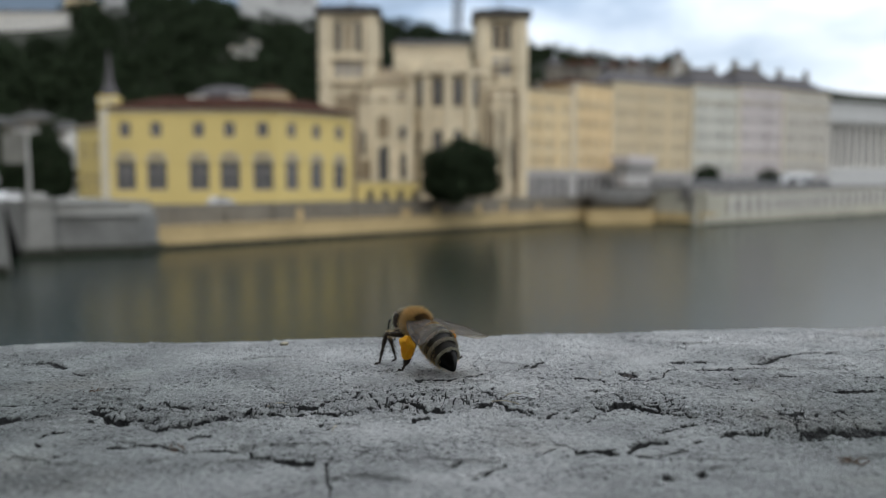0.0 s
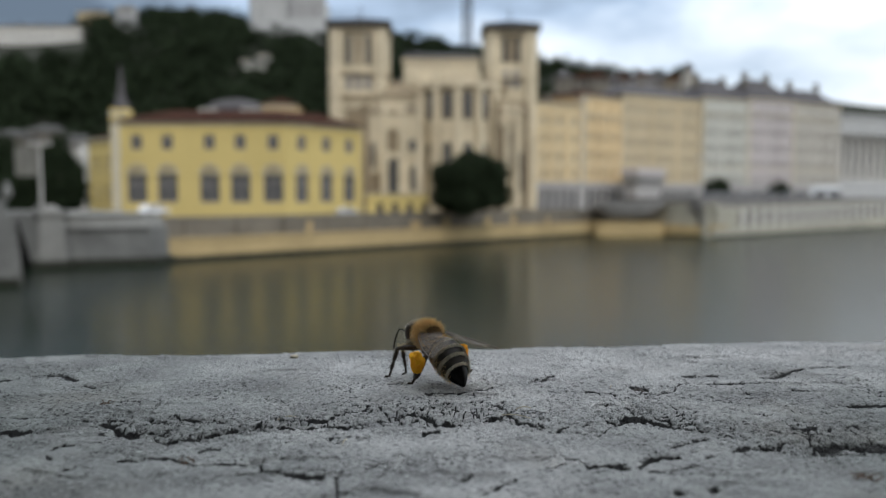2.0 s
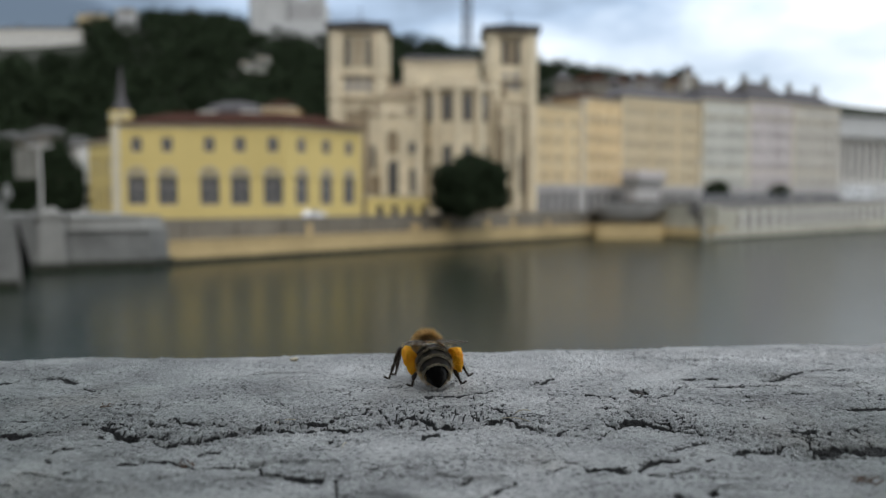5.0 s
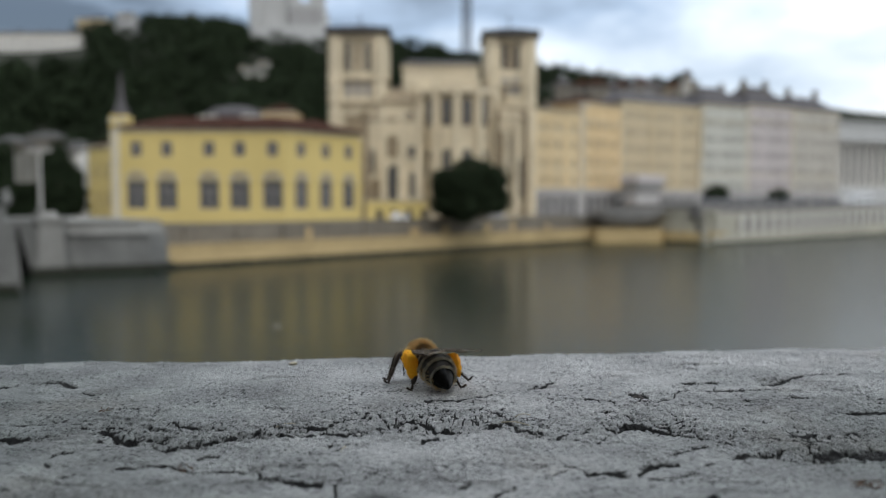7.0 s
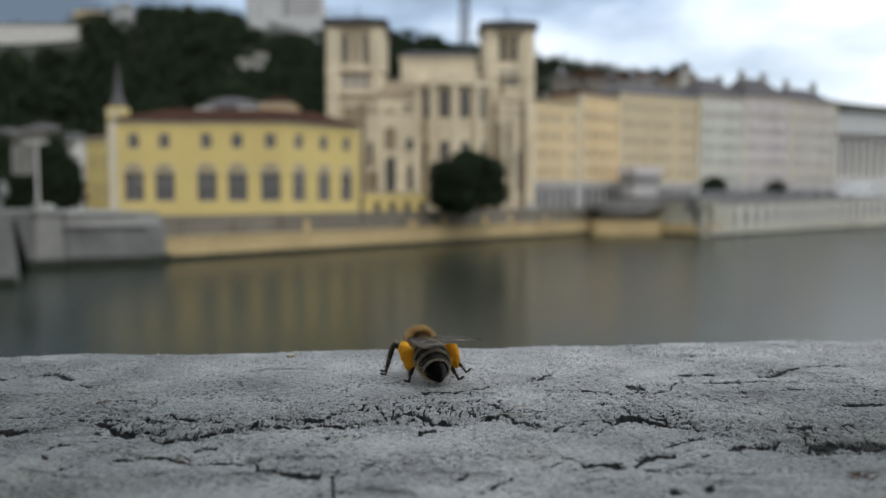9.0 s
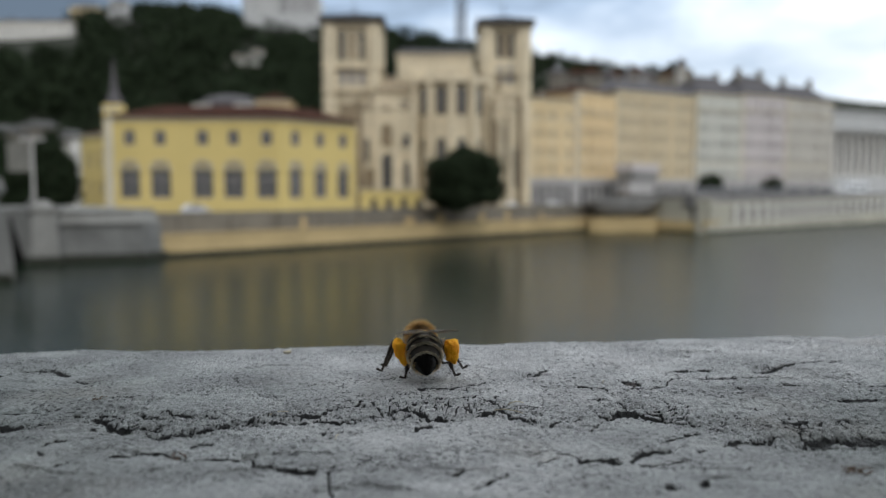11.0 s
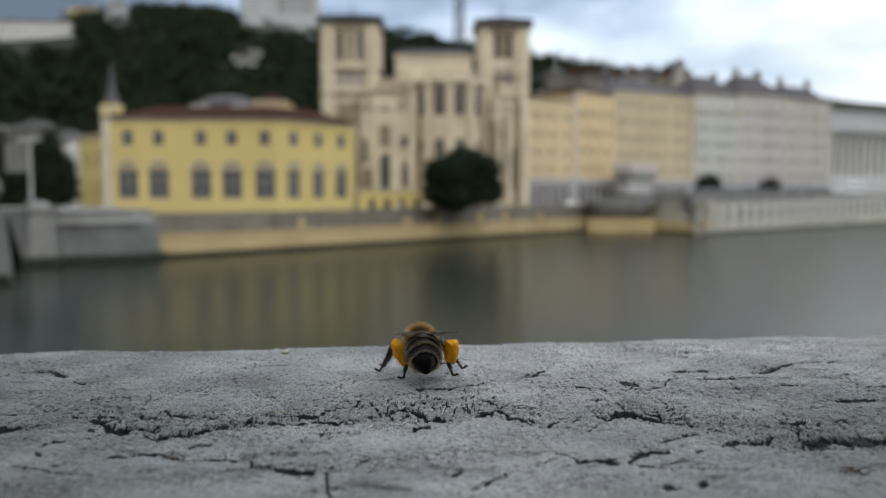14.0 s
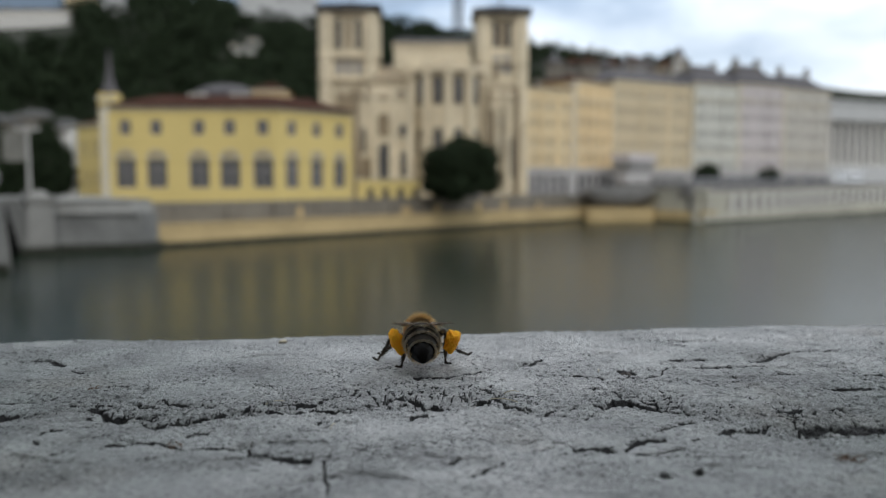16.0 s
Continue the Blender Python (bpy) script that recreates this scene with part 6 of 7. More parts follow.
def wing_mesh(name, length, chord, side, hind=False):
    """Membrane with a slight camber, and its veins."""
    n, m = 18, 8
    V, F = [], []
    def edges(s):
        lead = chord * (0.16 + 0.10 * math.sin(math.pi * min(s * 1.1, 1))) * (1 if s < 0.86 else math.sqrt(max(0, 1 - ((s - 0.86) / 0.14) ** 2)) * 0.9 + 0.1)
        trail = -chord * (0.08 + 0.80 * math.sin(math.pi * min(s * 0.62, 0.5)) ** 1.5) * (1 if s < 0.7 else math.sqrt(max(0.0, 1 - ((s - 0.7) / 0.3) ** 2)))
        return lead, trail
    def at(s, c, dz=0.0):
        lead, trail = edges(s)
        y = lead + (trail - lead) * c
        z = 0.16 * math.sin(math.pi * c) + 0.05 * math.sin(s * 13 + c * 4) * c - 0.25 * s * s + dz
        return Vector((s * length, side * y, z))
    for thick in (0.0, 0.012):
        for i in range(n + 1):
            for j in range(m + 1):
                V.append(at(i / n, j / m, thick))
    k = (n + 1) * (m + 1)
    for i in range(n):
        for j in range(m):
            a = i * (m + 1) + j
            F.append((a, a + 1, a + m + 2, a + m + 1))
            F.append((k + a + m + 1, k + a + m + 2, k + a + 1, k + a))
    memb = mesh(name, mm_points(V), F, M_WING, True)
    lines = [[(0, 0), (0.3, 0.0), (0.6, 0.0), (0.85, 0.0), (0.97, 0.02)], [(0, 0.1), (0.25, 0.2), (0.45, 0.3), (0.62, 0.32), (0.8, 0.12)], [(0.02, 0.3), (0.2, 0.5), (0.42, 0.62), (0.62, 0.72)],
             [(0.42, 0.3), (0.46, 0.62)], [(0.62, 0.32), (0.72, 0.6), (0.66, 0.8)], [(0.05, 0.5), (0.2, 0.75), (0.36, 0.95)], [(0.55, 0.0), (0.62, 0.32)], [(0.22, 0.2), (0.24, 0.52)]]
    if hind:
        lines = lines[:3]
    vb = Build()
    for k2, ln in enumerate(lines):
        vb.tube(mm_points([at(s, c, 0.006) for s, c in ln]), [(0.075 if k2 == 0 else 0.04) * MM] * len(ln), 5)
    return memb, vb.mesh("vein", M_VEIN, True)


LEGS = {  # hip in body space from the thorax centre, thigh, shin with foot, resting place of the foot on the stone
    "front": ((0.85, 1.35, -1.35), 2.5, 3.7),
    "middle": ((1.05, 0.15, -1.55), 2.7, 4.3),
    "hind": ((1.15, -1.05, -1.45), 2.75, 4.7),
}


def build_bee():
    rng = random.Random(44)
    bee = thing("honey_bee", "honey bee carrying two orange pollen loads on the stone", "bee")
    tc = Vector((0, 0, THORAX_Z))
    # thorax
    b = Build().ball(mm_points([tc])[0], (1.58 * MM, 1.95 * MM, 1.6 * MM), 24, 16, 0.04)
    b.ball(mm_points([tc + Vector((0, -1.55, 0.55))])[0], (1.05 * MM, 0.55 * MM, 0.5 * MM), 16, 10)
    b.ball(mm_points([tc + Vector((0, -1.75, -0.35))])[0], (1.0 * MM, 0.6 * MM, 0.8 * MM), 16, 10)
    thorax = part("thorax", b.mesh("thorax", M_SKIN, True), bee)
    P, D = ellipsoid_points(tc, (1.5, 1.85, 1.5), 9000, rng, lambda d: d.z > -0.75 and not (d.y < -0.38 and d.z > 0.05 and abs(d.x) < 0.68))
    D = [d + Vector((0, -0.25, 0.05)) for d in D]
    part("fur", strands("fur", P, D, [rng.uniform(0.40, 0.92) for _ in P], 0.021, M_FUR, rng), thorax, "dense golden brown fur")
    P, D = ellipsoid_points(tc, (1.55, 1.9, 1.55), 900, rng, lambda d: d.z > -0.5 and not (d.y < -0.35 and d.z > 0.05 and abs(d.x) < 0.65))
    part("long_fur", strands("long_fur", P, D, [rng.uniform(0.7, 1.15) for _ in P], 0.011, M_FUR, rng), thorax, "sparse long golden hairs")
    P, D = ellipsoid_points(tc, (1.54, 1.88, 1.54), 2600, rng, lambda d: d.y < -0.3 and d.z > 0.0 and abs(d.x) < 0.72)
    part("back_fur", strands("back_fur", P, [d + Vector((0, -0.6, 0)) for d in D], [rng.uniform(0.15, 0.34) for _ in P], 0.018, M_FUR_BROWN, rng), thorax, "short dark brown fur")
    P, D = ellipsoid_points(tc + Vector((0, 0.2, -0.3)), (1.6, 1.7, 1.5), 2600, rng, lambda d: d.z < 0.1)
    part("underside_fur", strands("underside_fur", P, D, [rng.uniform(0.3, 0.6) for _ in P], 0.02, M_FUR_PALE, rng), thorax, "pale tan fur")
    # head
    hc = Vector((0, 2.5, THORAX_Z - 0.5))
    b = Build().ball(mm_points([hc])[0], (1.55 * MM, 0.95 * MM, 1.5 * MM), 20, 14)
    b.ball(mm_points([hc + Vector((0, 0.25, -1.3))])[0], (0.75 * MM, 0.6 * MM, 0.7 * MM), 14, 10)
    head = part("head", b.mesh("head", M_CHITIN, True), bee)
    for s in (-1, 1):
        e = Build().ball(mm_points([hc + Vector((s * 1.35, 0.0, 0.15))])[0], (0.34 * MM, 0.62 * MM, 0.98 * MM), 16, 12)
        part("eye", e.mesh("eye", M_EYE, True), head, "glossy dark compound eye")
        jaw = Build().tube(mm_points([hc + Vector((s * 0.35, 0.55, -1.7)), hc + Vector((s * 0.3, 0.75, -2.1)), hc + Vector((s * 0.05, 0.8, -2.3))]), [0.18 * MM, 0.15 * MM, 0.05 * MM], 7)
        part("mandible", jaw.mesh("mandible", M_LEG, True), head)
    P, D = ellipsoid_points(hc, (1.45, 0.95, 1.45), 3200, rng, lambda d: abs(d.x) < 0.86)
    part("face_fur", strands("face_fur", P, D, [rng.uniform(0.28, 0.6) for _ in P], 0.02, M_FUR_PALE, rng), head, "short tan fur")
    part("tongue", Build().tube(mm_points([hc + Vector((0, 0.5, -1.8)), hc + Vector((0, 0.4, -2.5)), hc + Vector((0, 0.1, -3.0))]), [0.16 * MM, 0.12 * MM, 0.05 * MM], 7).mesh("tongue", M_LEG, True), head)
    # waist and abdomen, drooping behind
    abd = part("abdomen", abd_shell("abdomen", 0.0, 0.985, M_CHITIN, 0.95, 0.95, 16), bee, "dark abdomen with pale hair bands", pose(0, -1.95 * MM, (THORAX_Z - 0.15) * MM, 16, 0, 0))
    cuts = [0.03, 0.19, 0.37, 0.54, 0.71, 0.86, 0.995]
    for k in range(5):
        t0, t1 = cuts[k], (cuts[k + 1] + 0.02 if k < 4 else 0.998)
        mat = M_BAND if k < 4 else M_CHITIN
        part("abdomen_segment", abd_shell("abdomen_segment", t0, t1, mat, *((0.985, 1.02) if k < 4 else (0.99, 1.01)), 8 if k < 4 else 22), abd)
    for k in range(5):
        t0, t1 = cuts[k], cuts[k + 1]
        P, D, Ls = [], [], []
        dense = (400, 1900, 2100, 2000, 1500)[k]
        for _ in range(dense):
            t = t0 + (t1 - t0) * (0.02 + (0.34 if k < 4 else 0.22) * rng.random())
            a = rng.uniform(-2.3, 2.3)
            P.append(abd_point(t, a, 1.01))
            nrm = (abd_point(t, a, 1.1) - abd_point(t, a, 1.0)).normalized()
            D.append(Vector((0, -1, 0)) * 0.9 + nrm * 0.42)
            Ls.append(rng.uniform(0.22, 0.42))
        part("hair_band", strands("hair_band", P, D, Ls, 0.026, M_FUR_PALE, rng, 0.2), abd, "pale tan hair band")
    P, D, Ls = [], [], []
    for _ in range(2000):
        t, a = rng.uniform(0.03, 0.80), rng.choice((-1, 1)) * rng.uniform(1.15, 3.1)
        P.append(abd_point(t, a, 1.0))
        nrm = (abd_point(t, a, 1.1) - abd_point(t, a, 1.0)).normalized()
        D.append(Vector((0, -0.8, 0)) + nrm)
        Ls.append(rng.uniform(0.18, 0.48) * (1.3 if abs(a) > 1.3 else 0.7))
    part("abdomen_hair", strands("abdomen_hair", P, D, Ls, 0.016, M_FUR, rng), abd, "sparse short golden hair")
    P, D, Ls = [], [], []
    for _ in range(1500):
        t, a = rng.uniform(0.0, 0.14), rng.uniform(-3.1, 3.1)
        P.append(abd_point(t, a, 1.0))
        D.append((abd_point(t, a, 1.1) - abd_point(t, a, 1.0)).normalized() + Vector((0, -0.3, 0)))
        Ls.append(rng.uniform(0.25, 0.5))
    part("waist_fur", strands("waist_fur", P, D, Ls, 0.02, M_FUR, rng), abd, "golden fur at the waist")
    # wings
    wings = []
    for s in (1, -1):
        for hind in (False, True):
            me, ve = wing_mesh("wing", 6.3 if hind else 8.9, 2.0 if hind else 3.1, s, hind)
            w = part("wing", me, bee, "clear brownish wing")
            part("vein", ve, w, "fine dark veins")
            wings.append((w, s, hind))
    # legs
    legs = []
    for s in (-1, 1):
        for kind, (hip, la, lb) in LEGS.items():
            fat = 1.25 if kind == "hind" else 1.0
            f = Build().tube(mm_points([(0, 0, -0.1), (0, 0, 0.25), (0.05, 0, la * 0.35), (0.06, 0, la * 0.7), (0, 0, la)]), [x * fat * MM for x in (0.24, 0.32, 0.38, 0.33, 0.22)], 10)
            thigh = part("thigh", f.mesh("thigh", M_LEG, True), bee)
            P = [(rng.gauss(0, 0.25), rng.gauss(0, 0.25), rng.uniform(0.2, la)) for _ in range(320)]
            part("leg_hair", strands("leg_hair", P, [Vector((p[0], p[1], 0.12)) for p in P], [rng.uniform(0.15, 0.35) for _ in P], 0.014, M_FUR, rng), thigh)
            sh = Build()
            if kind == "hind":
                sh.tube(mm_points([(0, 0, -0.05), (0.02, 0, 0.5), (0.05, 0, 1.5), (0.05, 0, 2.4), (0.0, 0, 2.7)]), [x * MM for x in (0.17, 0.32, 0.46, 0.55, 0.3)], 12, 0.5)
                sh.tube(mm_points([(0, 0, 2.6), (0, 0, 2.8), (0, 0, 3.4), (0, 0, 3.9)]), [x * MM for x in (0.28, 0.52, 0.48, 0.26)], 12, 0.55)
                z0 = 3.9
            else:
                sh.tube(mm_points([(0, 0, -0.05), (0, 0, 0.4), (0.02, 0, lb * 0.3), (0, 0, lb * 0.5)]), [x * MM for x in (0.19, 0.27, 0.29, 0.18)], 10)
                sh.tube(mm_points([(0, 0, lb * 0.48), (0, 0, lb * 0.58), (0, 0, lb * 0.72), (0, 0, lb * 0.8)]), [x * MM for x in (0.15, 0.23, 0.2, 0.12)], 10)
                z0 = lb * 0.8
            z = z0
            while z < lb - 0.05:
                q = min(0.3, lb - z)
                sh.tube(mm_points([(0, 0, z - 0.02), (0, 0, z + q * 0.75), (0, 0, z + q)]), [x * MM for x in (0.11, 0.18, 0.12)], 8)
                z += q
            shin = part("shin", sh.mesh("shin", M_LEG, True), bee)
            P = [(rng.gauss(0, 0.2), rng.gauss(0, 0.22), rng.uniform(0.2, lb * 0.85)) for _ in range(380)]
            part("leg_hair", strands("leg_hair", P, [Vector((p[0], p[1], 0.15)) for p in P], [rng.uniform(0.12, 0.32) for _ in P], 0.014, M_FUR_DARK, rng), shin)
            foot = Build().tube(mm_points([(0, 0, lb - 0.12), (0.3, 0.02, lb - 0.06), (0.62, 0.05, lb - 0.1), (0.8, 0.05, lb)]), [x * MM for x in (0.12, 0.14, 0.15, 0.04)], 8)
            foot.tube(mm_points([(0.55, 0, lb - 0.08), (0.78, -0.14, lb - 0.02)]), [0.06 * MM, 0.02 * MM], 6)
            part("foot", foot.mesh("foot", M_LEG, True), shin)
            if kind == "hind":
                pb = Build()
                n, m = 34, 40
                for i in range(n + 1):
                    th = math.pi * i / n
                    for j in range(m):
                        ph = 2 * math.pi * j / m
                        d = Vector((math.sin(th) * math.cos(ph), math.sin(th) * math.sin(ph), math.cos(th)))
                        g = 1 + 0.22 * noise.fractal(d * 1.5 + Vector((s * 3, 0, 0)), 1.0, 2.0, 4) + 0.10 * noise.noise(d * 5) + 0.05 * noise.noise(d * 11)
                        # wide at the knee, drawn in toward the foot
                        girth = (1.05 - 0.30 * d.z) * (0.92 if s > 0 else 0.86)
                        pb.v.append(Vector((d.x * girth + (0.75 if s > 0 else 1.0) - (0.28 if s > 0 else 0.85) * d.z, d.y * 1.0 * girth, d.z * 1.55 + 1.7)) * MM + d * (g - 1) * 1.3 * MM)
                for i in range(n):
                    for j in range(m):
                        a, c = i * m + j, i * m + (j + 1) % m
                        pb.f.append((a, a + m, c + m, c))
                part("pollen_load", pb.mesh("pollen_load", M_POLLEN, True), shin, "packed bright orange pollen load")
            legs.append((s, kind, hip, la, lb, thigh, shin))
    # antennae
    feelers = []
    for s in (-1, 1):
        a = Build().tube(mm_points([(0, 0, 0), (0, 0.4, 0.55), (0, 0.75, 1.05), (0, 1.0, 1.25)]), [0.09 * MM, 0.08 * MM, 0.085 * MM, 0.1 * MM], 8)
        pts = [(0, 0.98 + 0.29 * k, 1.25 - 0.05 * k - 0.008 * k * k) for k in range(10)]
        a.tube(mm_points(pts), [(0.1 if k % 2 else 0.12) * MM for k in range(10)], 8)
        fe = part("antenna", a.mesh("antenna", M_CHITIN, True), head)
        feelers.append((fe, s))
    return bee, head, abd, wings, legs, feelers


BEE, BEE_HEAD, BEE_ABD, BEE_WINGS, BEE_LEGS, BEE_FEELERS = build_bee()

# seconds, thorax centre (mm), heading to the left, nose up (degrees)
BEE_PATH = [
    (0.0, -2.14, 106.2, 5.4, 37, 12),
    (0.6, -2.05, 106.0, 5.4, 37, 13),
    (1.0, -2.10, 106.1, 5.25, 37, 11),
    (1.8, -1.55, 105.4, 5.95, 34, 17),
    (2.2, -2.20, 106.0, 5.2, 37, 10),
    (3.0, -2.60, 106.2, 4.9, 34, 8),
    (3.4, -2.78, 106.3, 4.8, 32, 8),
    (3.8, -2.20, 107.2, 4.65, 19, 7),
    (4.0, -2.0, 107.8, 4.5, 8, 6),
    (4.2, -1.85, 108.0, 4.5, 5, 5),
    (6.3, -2.65, 108.2, 3.8, 24, 0),
    (7.0, -2.72, 108.4, 3.45, 23, -3),
    (8.0, -2.72, 108.3, 3.7, 23, -1),
    (8.3, -2.6, 108.1, 4.2, 18, 2),
    (9.2, -2.55, 108.1, 4.2, 18, 2),
    (11.3, -2.05, 107.6, 4.5, 6, -7),
    (12.1, -1.85, 107.3, 4.5, 6, -8),
    (12.4, -1.9, 107.2, 4.15, 6, -14),
    (12.6, -1.9, 107.2, 4.15, 6, -13),
    (13.0, -1.90, 107.2, 4.75, 6, -7),
    (13.7, -1.855, 107.1, 4.3, 6, -8),
    (14.0, -1.850, 107.1, 4.3, 6, -8),
    (14.4, -1.70, 106.9, 3.95, 4, -14),
    (14.9, -1.70, 106.9, 3.95, 4, -14),
    (15.2, -1.95, 107.0, 4.35, 6, -8),
    (15.6, -1.90, 106.8, 4.3, 9, -8),
    (16.0, -1.50, 106.4, 4.2, 3, -9),
]
# seconds, then left and right wing: sweep out from the body's axis, lift, twist
WING_PATH = [
    (0.0, 26, 2, 34, 22, 2, 0),
    (1.6, 26, 4, 34, 22, 4, 14),
    (2.0, 26, 4, 34, 22, 4, 14),
    (2.4, 15, 5, 30, 24, 10, 12),
    (3.4, 9, 6, 16, 24, 12, 12),
    (3.8, 10, 9, 6, 22, 13, 0),
    (4.1, 20, 15, 0, 8, 16, 0),
    (6.3, 10, 6, 0, 22, 5, 6),
    (7.9, 10, 6, 0, 22, 5, 6),
    (8.2, 4, 5, 5, 26, 8, 0),
    (9.2, 4, 5, 5, 26, 8, 0),
    (11.3, 14, 3, 4, 14, 4, 0),
    (12.2, 14, 3, 4, 14, 4, 0),
    (12.4, 15, 2, 4, 20, 4, 0),
    (12.7, 14, 3, 4, 14, 4, 0),
    (14.0, 14, 3, 4, 15, 4, 0),
    (14.4, 13, 3, 4, 20, 5, 0),
    (14.9, 13, 3, 4, 20, 5, 0),
    (15.3, 12, 6, 0, 20, 7, 0),
    (16.0, 14, 3, 0, 14, 3, 0),
]
# where each foot stands on the stone (mm), with the times of its steps
FOOT_PATH = {
    (-1, "hind"): [(0, -3.87, 102.6), (16, -3.80, 103.0)],
    (-1, "middle"): [(0, -6.90, 107.0), (16, -7.0, 107.1)],
    (-1, "front"): [(0, -4.9, 109.4), (3.0, -4.8, 109.2), (3.4, -4.6, 107.9), (3.8, -5.4, 110.0), (6.3, -7.2, 108.9), (8.5, -7.2, 108.9), (11.3, -6.6, 110.2), (16, -6.6, 110.2)],
    (1, "hind"): [(0, 2.0, 104.4), (2.5, 2.0, 104.4), (2.8, 2.31, 104.1), (11.3, 2.4, 104.3), (15.7, 2.3, 104.6), (16, 1.71, 105.4)],
    (1, "middle"): [(0, 3.2, 108.7), (11.3, 3.5, 108.6), (15.3, 3.7, 108.8), (15.7, 4.6, 110.0), (16, 4.9, 110.4)],
    (1, "front"): [(0, 0.2, 111.0), (3.4, 0.2, 111.2), (4.2, 0.9, 111.8), (16, 0.9, 111.8)],
}
# left feeler: seconds, swing, tilt
FEELER_PATH = [(0.0, 8, -72), (0.3, 14, -62), (0.45, 30, -45), (0.65, 58, -32), (0.8, 12, -66), (1.3, 22, -60), (1.8, 38, -52), (2.1, 24, -60), (2.5, 8, -75), (9.0, 10, -70), (16.0, 10, -65)]


def glide(rows, t):
    """Eased value between the rows round t."""
    for a, b in zip(rows, rows[1:]):
        if t <= b[0]:
            f = (t - a[0]) / (b[0] - a[0])
            f = f * f * (3 - 2 * f)
            return [p + (q - p) * f for p, q in zip(a[1:], b[1:])]
    return list(rows[-1][1:])


def bone(p, q, out):
    """Pose of a limb piece from p to q, its outer side toward out."""
    z = (q - p).normalized()
    x = (out - z * out.dot(z)).normalized()
    y = z.cross(x)
    m = Matrix((x, y, z)).transposed().to_4x4()
    m.translation = p
    return m


def bee_motions():
    times = sorted({round(0.2 * k, 2) for k in range(81)} | {r[0] for r in BEE_PATH})
    body, limbs, wings, feel, tail = [], {}, {}, {}, []
    for t in times:
        x, y, z, yaw, pitch = glide(BEE_PATH, t)
        turn = pose(0, 0, 0, pitch, 0, 0)
        turn = pose(0, 0, 0, 0, 0, yaw) @ turn
        m = Matrix.Translation(Vector((x, y, z)) * MM) @ turn @ Matrix.Translation((0, 0, -THORAX_Z * MM))
        body.append((t, m))
        back = m.inverted()
        for s, kind, hip, la, lb, thigh, shin in BEE_LEGS:
            H = Vector((hip[0] * s, hip[1], hip[2] + THORAX_Z)) * MM
            fx, fy = glide(FOOT_PATH[(s, kind)], t)
            F = back @ (Vector((fx, fy, 0.12)) * MM)
            d = F - H
            L, a, b = d.length, la * MM, lb * MM
            if L > (a + b) * 0.995:
                d = d * ((a + b) * 0.995 / L)
                F = H + d
                L = d.length
            along = (a * a - b * b + L * L) / (2 * L)
            lift = math.sqrt(max(a * a - along * along, 1e-12))
            hint = {"hind": Vector((-0.15 * s, -0.45, 1.1)), "middle": Vector((0.9 * s, 0.5, 0.7)), "front": Vector((0.6 * s, 0.6, 1.0))}[kind]
            u = d.normalized()
            h = (hint - u * hint.dot(u)).normalized()
            K = H + u * along + h * lift
            out = Vector((s, -0.25, 0.25))
            limbs.setdefault(thigh, []).append((t, bone(H, K, out)))
            limbs.setdefault(shin, []).append((t, bone(K, F, out)))
        w = glide(WING_PATH, t)
        for ob, s, hind in BEE_WINGS:
            sweep, lift_, twist = w[3:] if s > 0 else w[:3]
            if hind:
                sweep, lift_ = sweep - 3, lift_ - 0.5
            X = Vector((s * math.sin(radians(sweep)) * math.cos(radians(lift_)), -math.cos(radians(sweep)) * math.cos(radians(lift_)), math.sin(radians(lift_))))
            Y = Vector((0, 0, 1)).cross(X).normalized()
            Z = X.cross(Y)
            q = Matrix((X, Y, Z)).transposed().to_4x4() @ pose(0, 0, 0, -s * twist, 0, 0)
            q.translation = Vector((s * 1.30, (-0.7 if hind else -0.25), THORAX_Z + (0.60 if hind else 0.67))) * MM
            wings.setdefault(ob, []).append((t, q))
        swing, tilt = glide(FEELER_PATH, t)
        for ob, s in BEE_FEELERS:
            q = pose(s * 0.35 * MM, 3.6 * MM, (THORAX_Z - 0.8) * MM, tilt, 0, -s * swing)
            feel.setdefault(ob, []).append((t, q))
        breath = 1.2 * math.sin(t * 2 * math.pi / 0.9)
        droop = glide([(0, 15), (9.2, 15), (11.3, 23), (12.1, 23), (12.4, 25), (12.6, 25), (13.0, 21), (14.0, 21), (14.4, 24), (14.9, 24), (15.2, 21), (16, 21)], t)[0]
        tail.append((t, pose(0, -1.95 * MM, (THORAX_Z - 0.15) * MM, droop + breath, 0, 0)))
    walk(BEE, body)
    for group in (limbs, wings, feel):
        for ob, rows in group.items():
            walk(ob, rows)
    walk(BEE_ABD, tail)


def street_pose(s, inland, dz=0.0):
    p = quay_point(s, inland)
    return pose(p[0], p[1], STREET_Z + dz, 0, 0, math.degrees(math.atan2(ALONG.y, ALONG.x)))


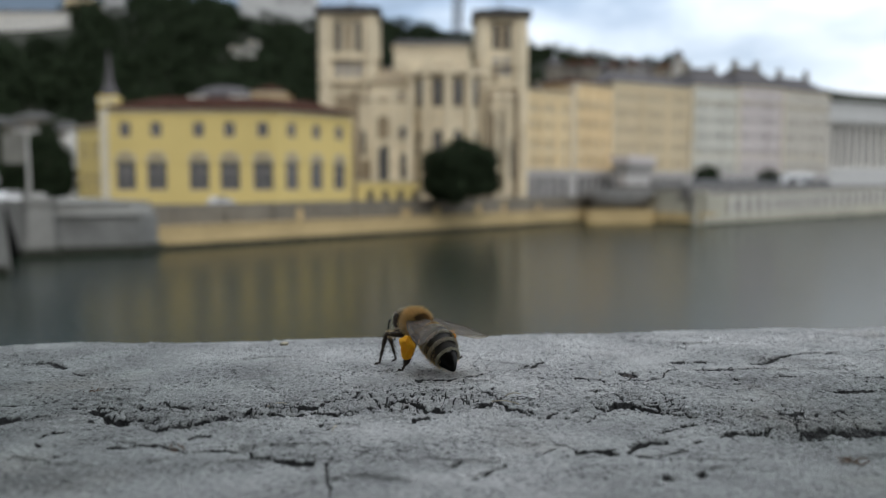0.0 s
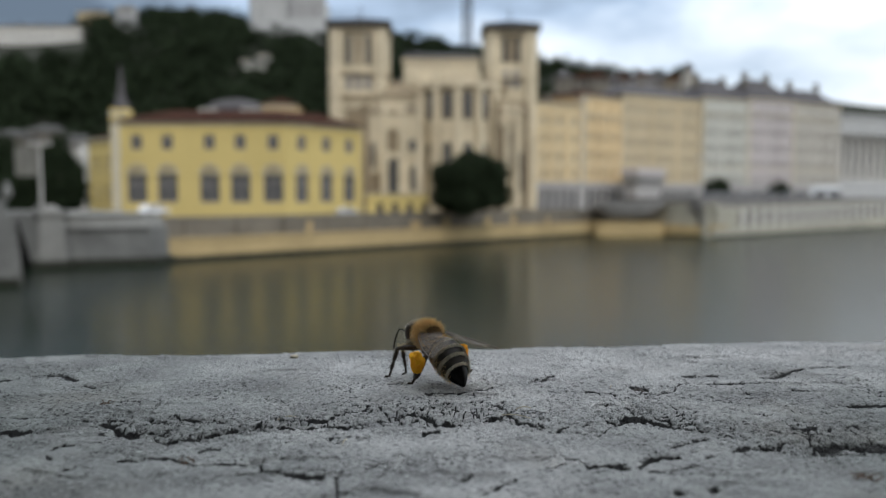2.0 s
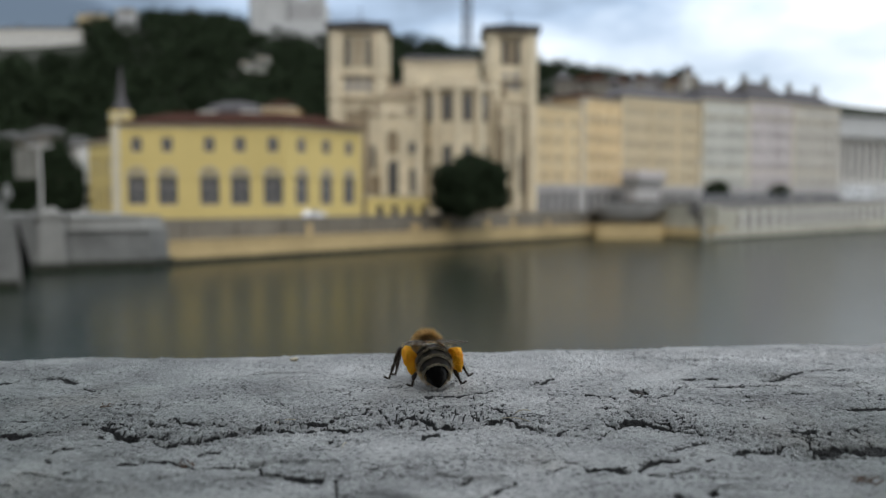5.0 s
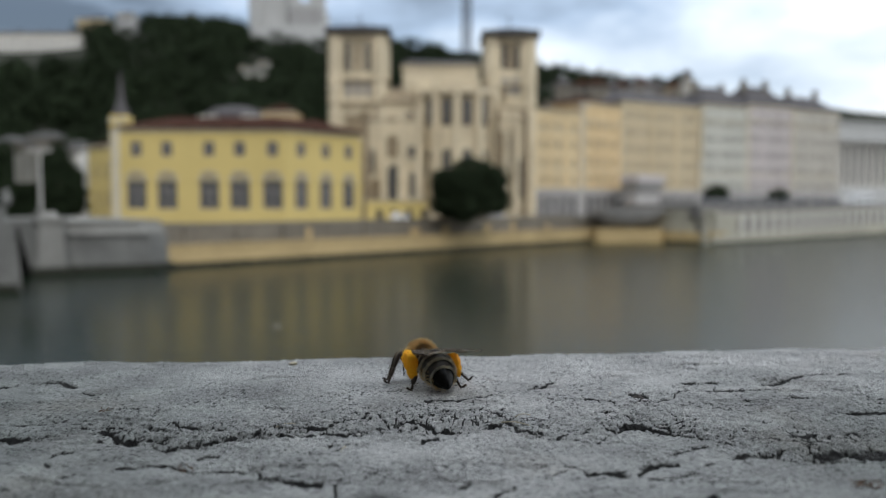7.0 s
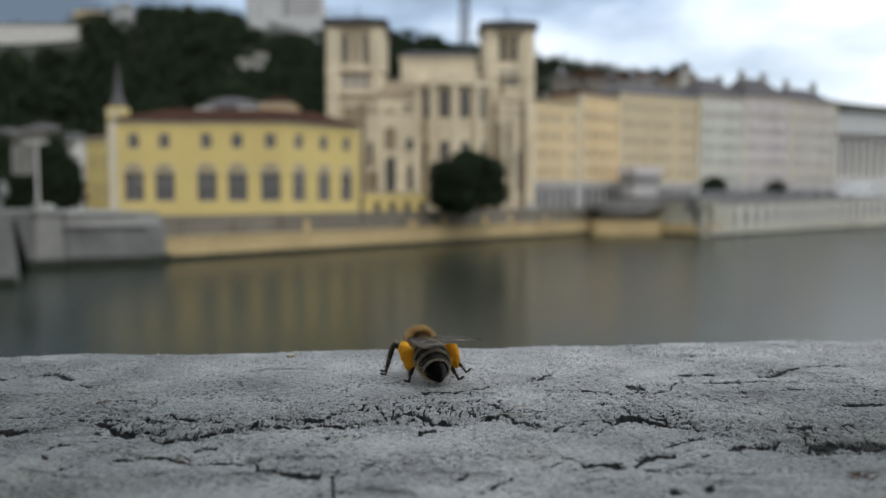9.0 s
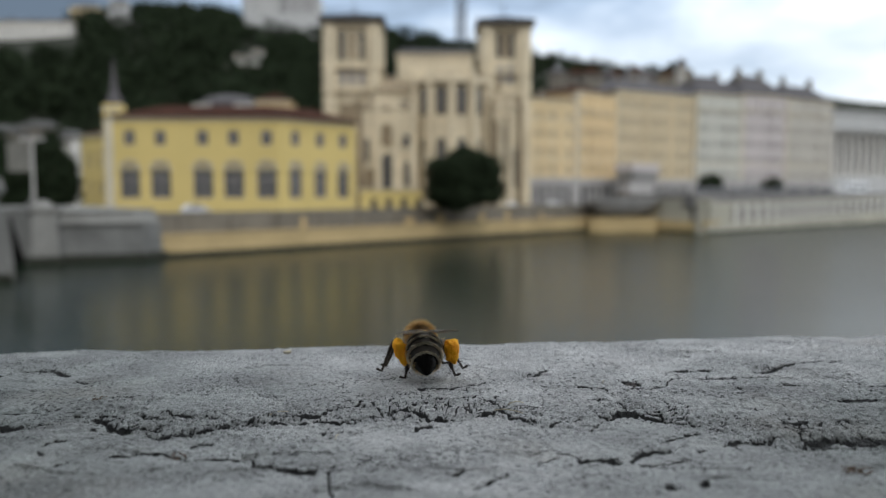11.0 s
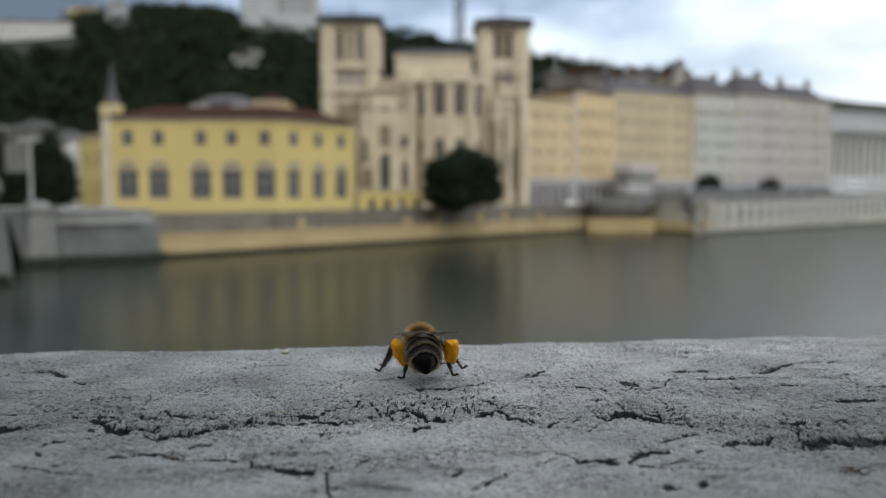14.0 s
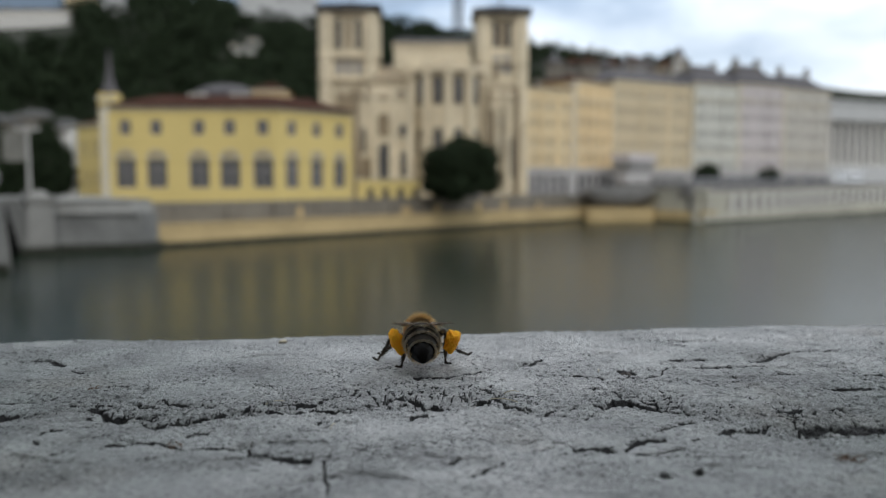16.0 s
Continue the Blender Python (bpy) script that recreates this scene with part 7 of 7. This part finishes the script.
# seconds and metres along the quay
CAR_WHITE_PATH = [(0, -17.4, 1.10), (1, -9.2, 1.10), (1.5, -4.10, 1.10), (3, 10.94, -0.00), (3.5, 15.96, -0.00), (4, 21.38, -0.00), (6.5, 46.89, -0.00), (7, 53.04, -0.00), (7.5, 58.41, -0.00), (8, 62.69, -0.00), (8.5, 66.96, -0.00), (9, 72.84, -0.00), (11.5, 94.74, -0.00), (12.5, 103.48, -0.00), (13.5, 111.58, -0.00), (14.5, 119.65, -0.00), (15, 123.60, -0.00), (16, 129.86, -0.00)]
CAR_SILVER_PATH = [(0, 14.47, 0.00), (1, 27.24, 0.00), (1.5, 33.73, 0.00), (2, 39.01, 0.00), (3, 48.21, 0.00), (4, 57.44, 0.00), (6, 74.69, 0.00), (9, 94.74, 0.00), (16, 134.66, 0.00)]
CAR_GREY_PATH = [(0, -90.0, 1.10), (8, -42.0, 1.10), (9.2, -25.5, 1.10), (11.5, 19.02, 0.00), (12.5, 36.47, 0.00), (13.5, 49.69, 0.00), (16, 76.55, 0.00)]
BUS_PATH = [(0, 67.86), (1, 70.30), (2, 78.18), (3, 91.84), (4, 98.64), (6.5, 103.59), (16, 102.76)]
GULL_PATH = [(0, -54.18, 10.00, -2.00), (5.6, -9.18, 20.00, -3.12), (6.3, -7.92, 24.00, -3.56), (6.5, -7.72, 26.00, -4.00), (7, -5.89, 30.00, -4.41), (7.5, -3.76, 35.00, -5.31), (8, -1.41, 42.00, -6.26), (8.5, 1.37, 50.00, -7.29), (9, 3.90, 60.00, -8.26), (9.2, 4.96, 65.00, -8.73), (11, 11.16, 95.00, -7.90), (13, 21.60, 150.00, -8.47), (16, 30.10, 200.00, -8.62)]


def motions():
    bee_motions()
    for ob, rows, lane in ((CAR_WHITE, CAR_WHITE_PATH, 6.0), (CAR_SILVER, CAR_SILVER_PATH, 6.0), (CAR_GREY, CAR_GREY_PATH, 6.0)):
        walk(ob, [(t, street_pose(s, lane, dz)) for t, s, dz in rows])
    turn = math.degrees(math.atan2(RIGHT_DIR.y, RIGHT_DIR.x))
    walk(BUS, [(t, pose(*right_point(s, 9.0), -0.59, 0, 0, turn)) for t, s in BUS_PATH])
    walk(GULL, [(t, pose(x, y, z, 0, 0, -60)) for t, x, y, z in GULL_PATH])


motions()
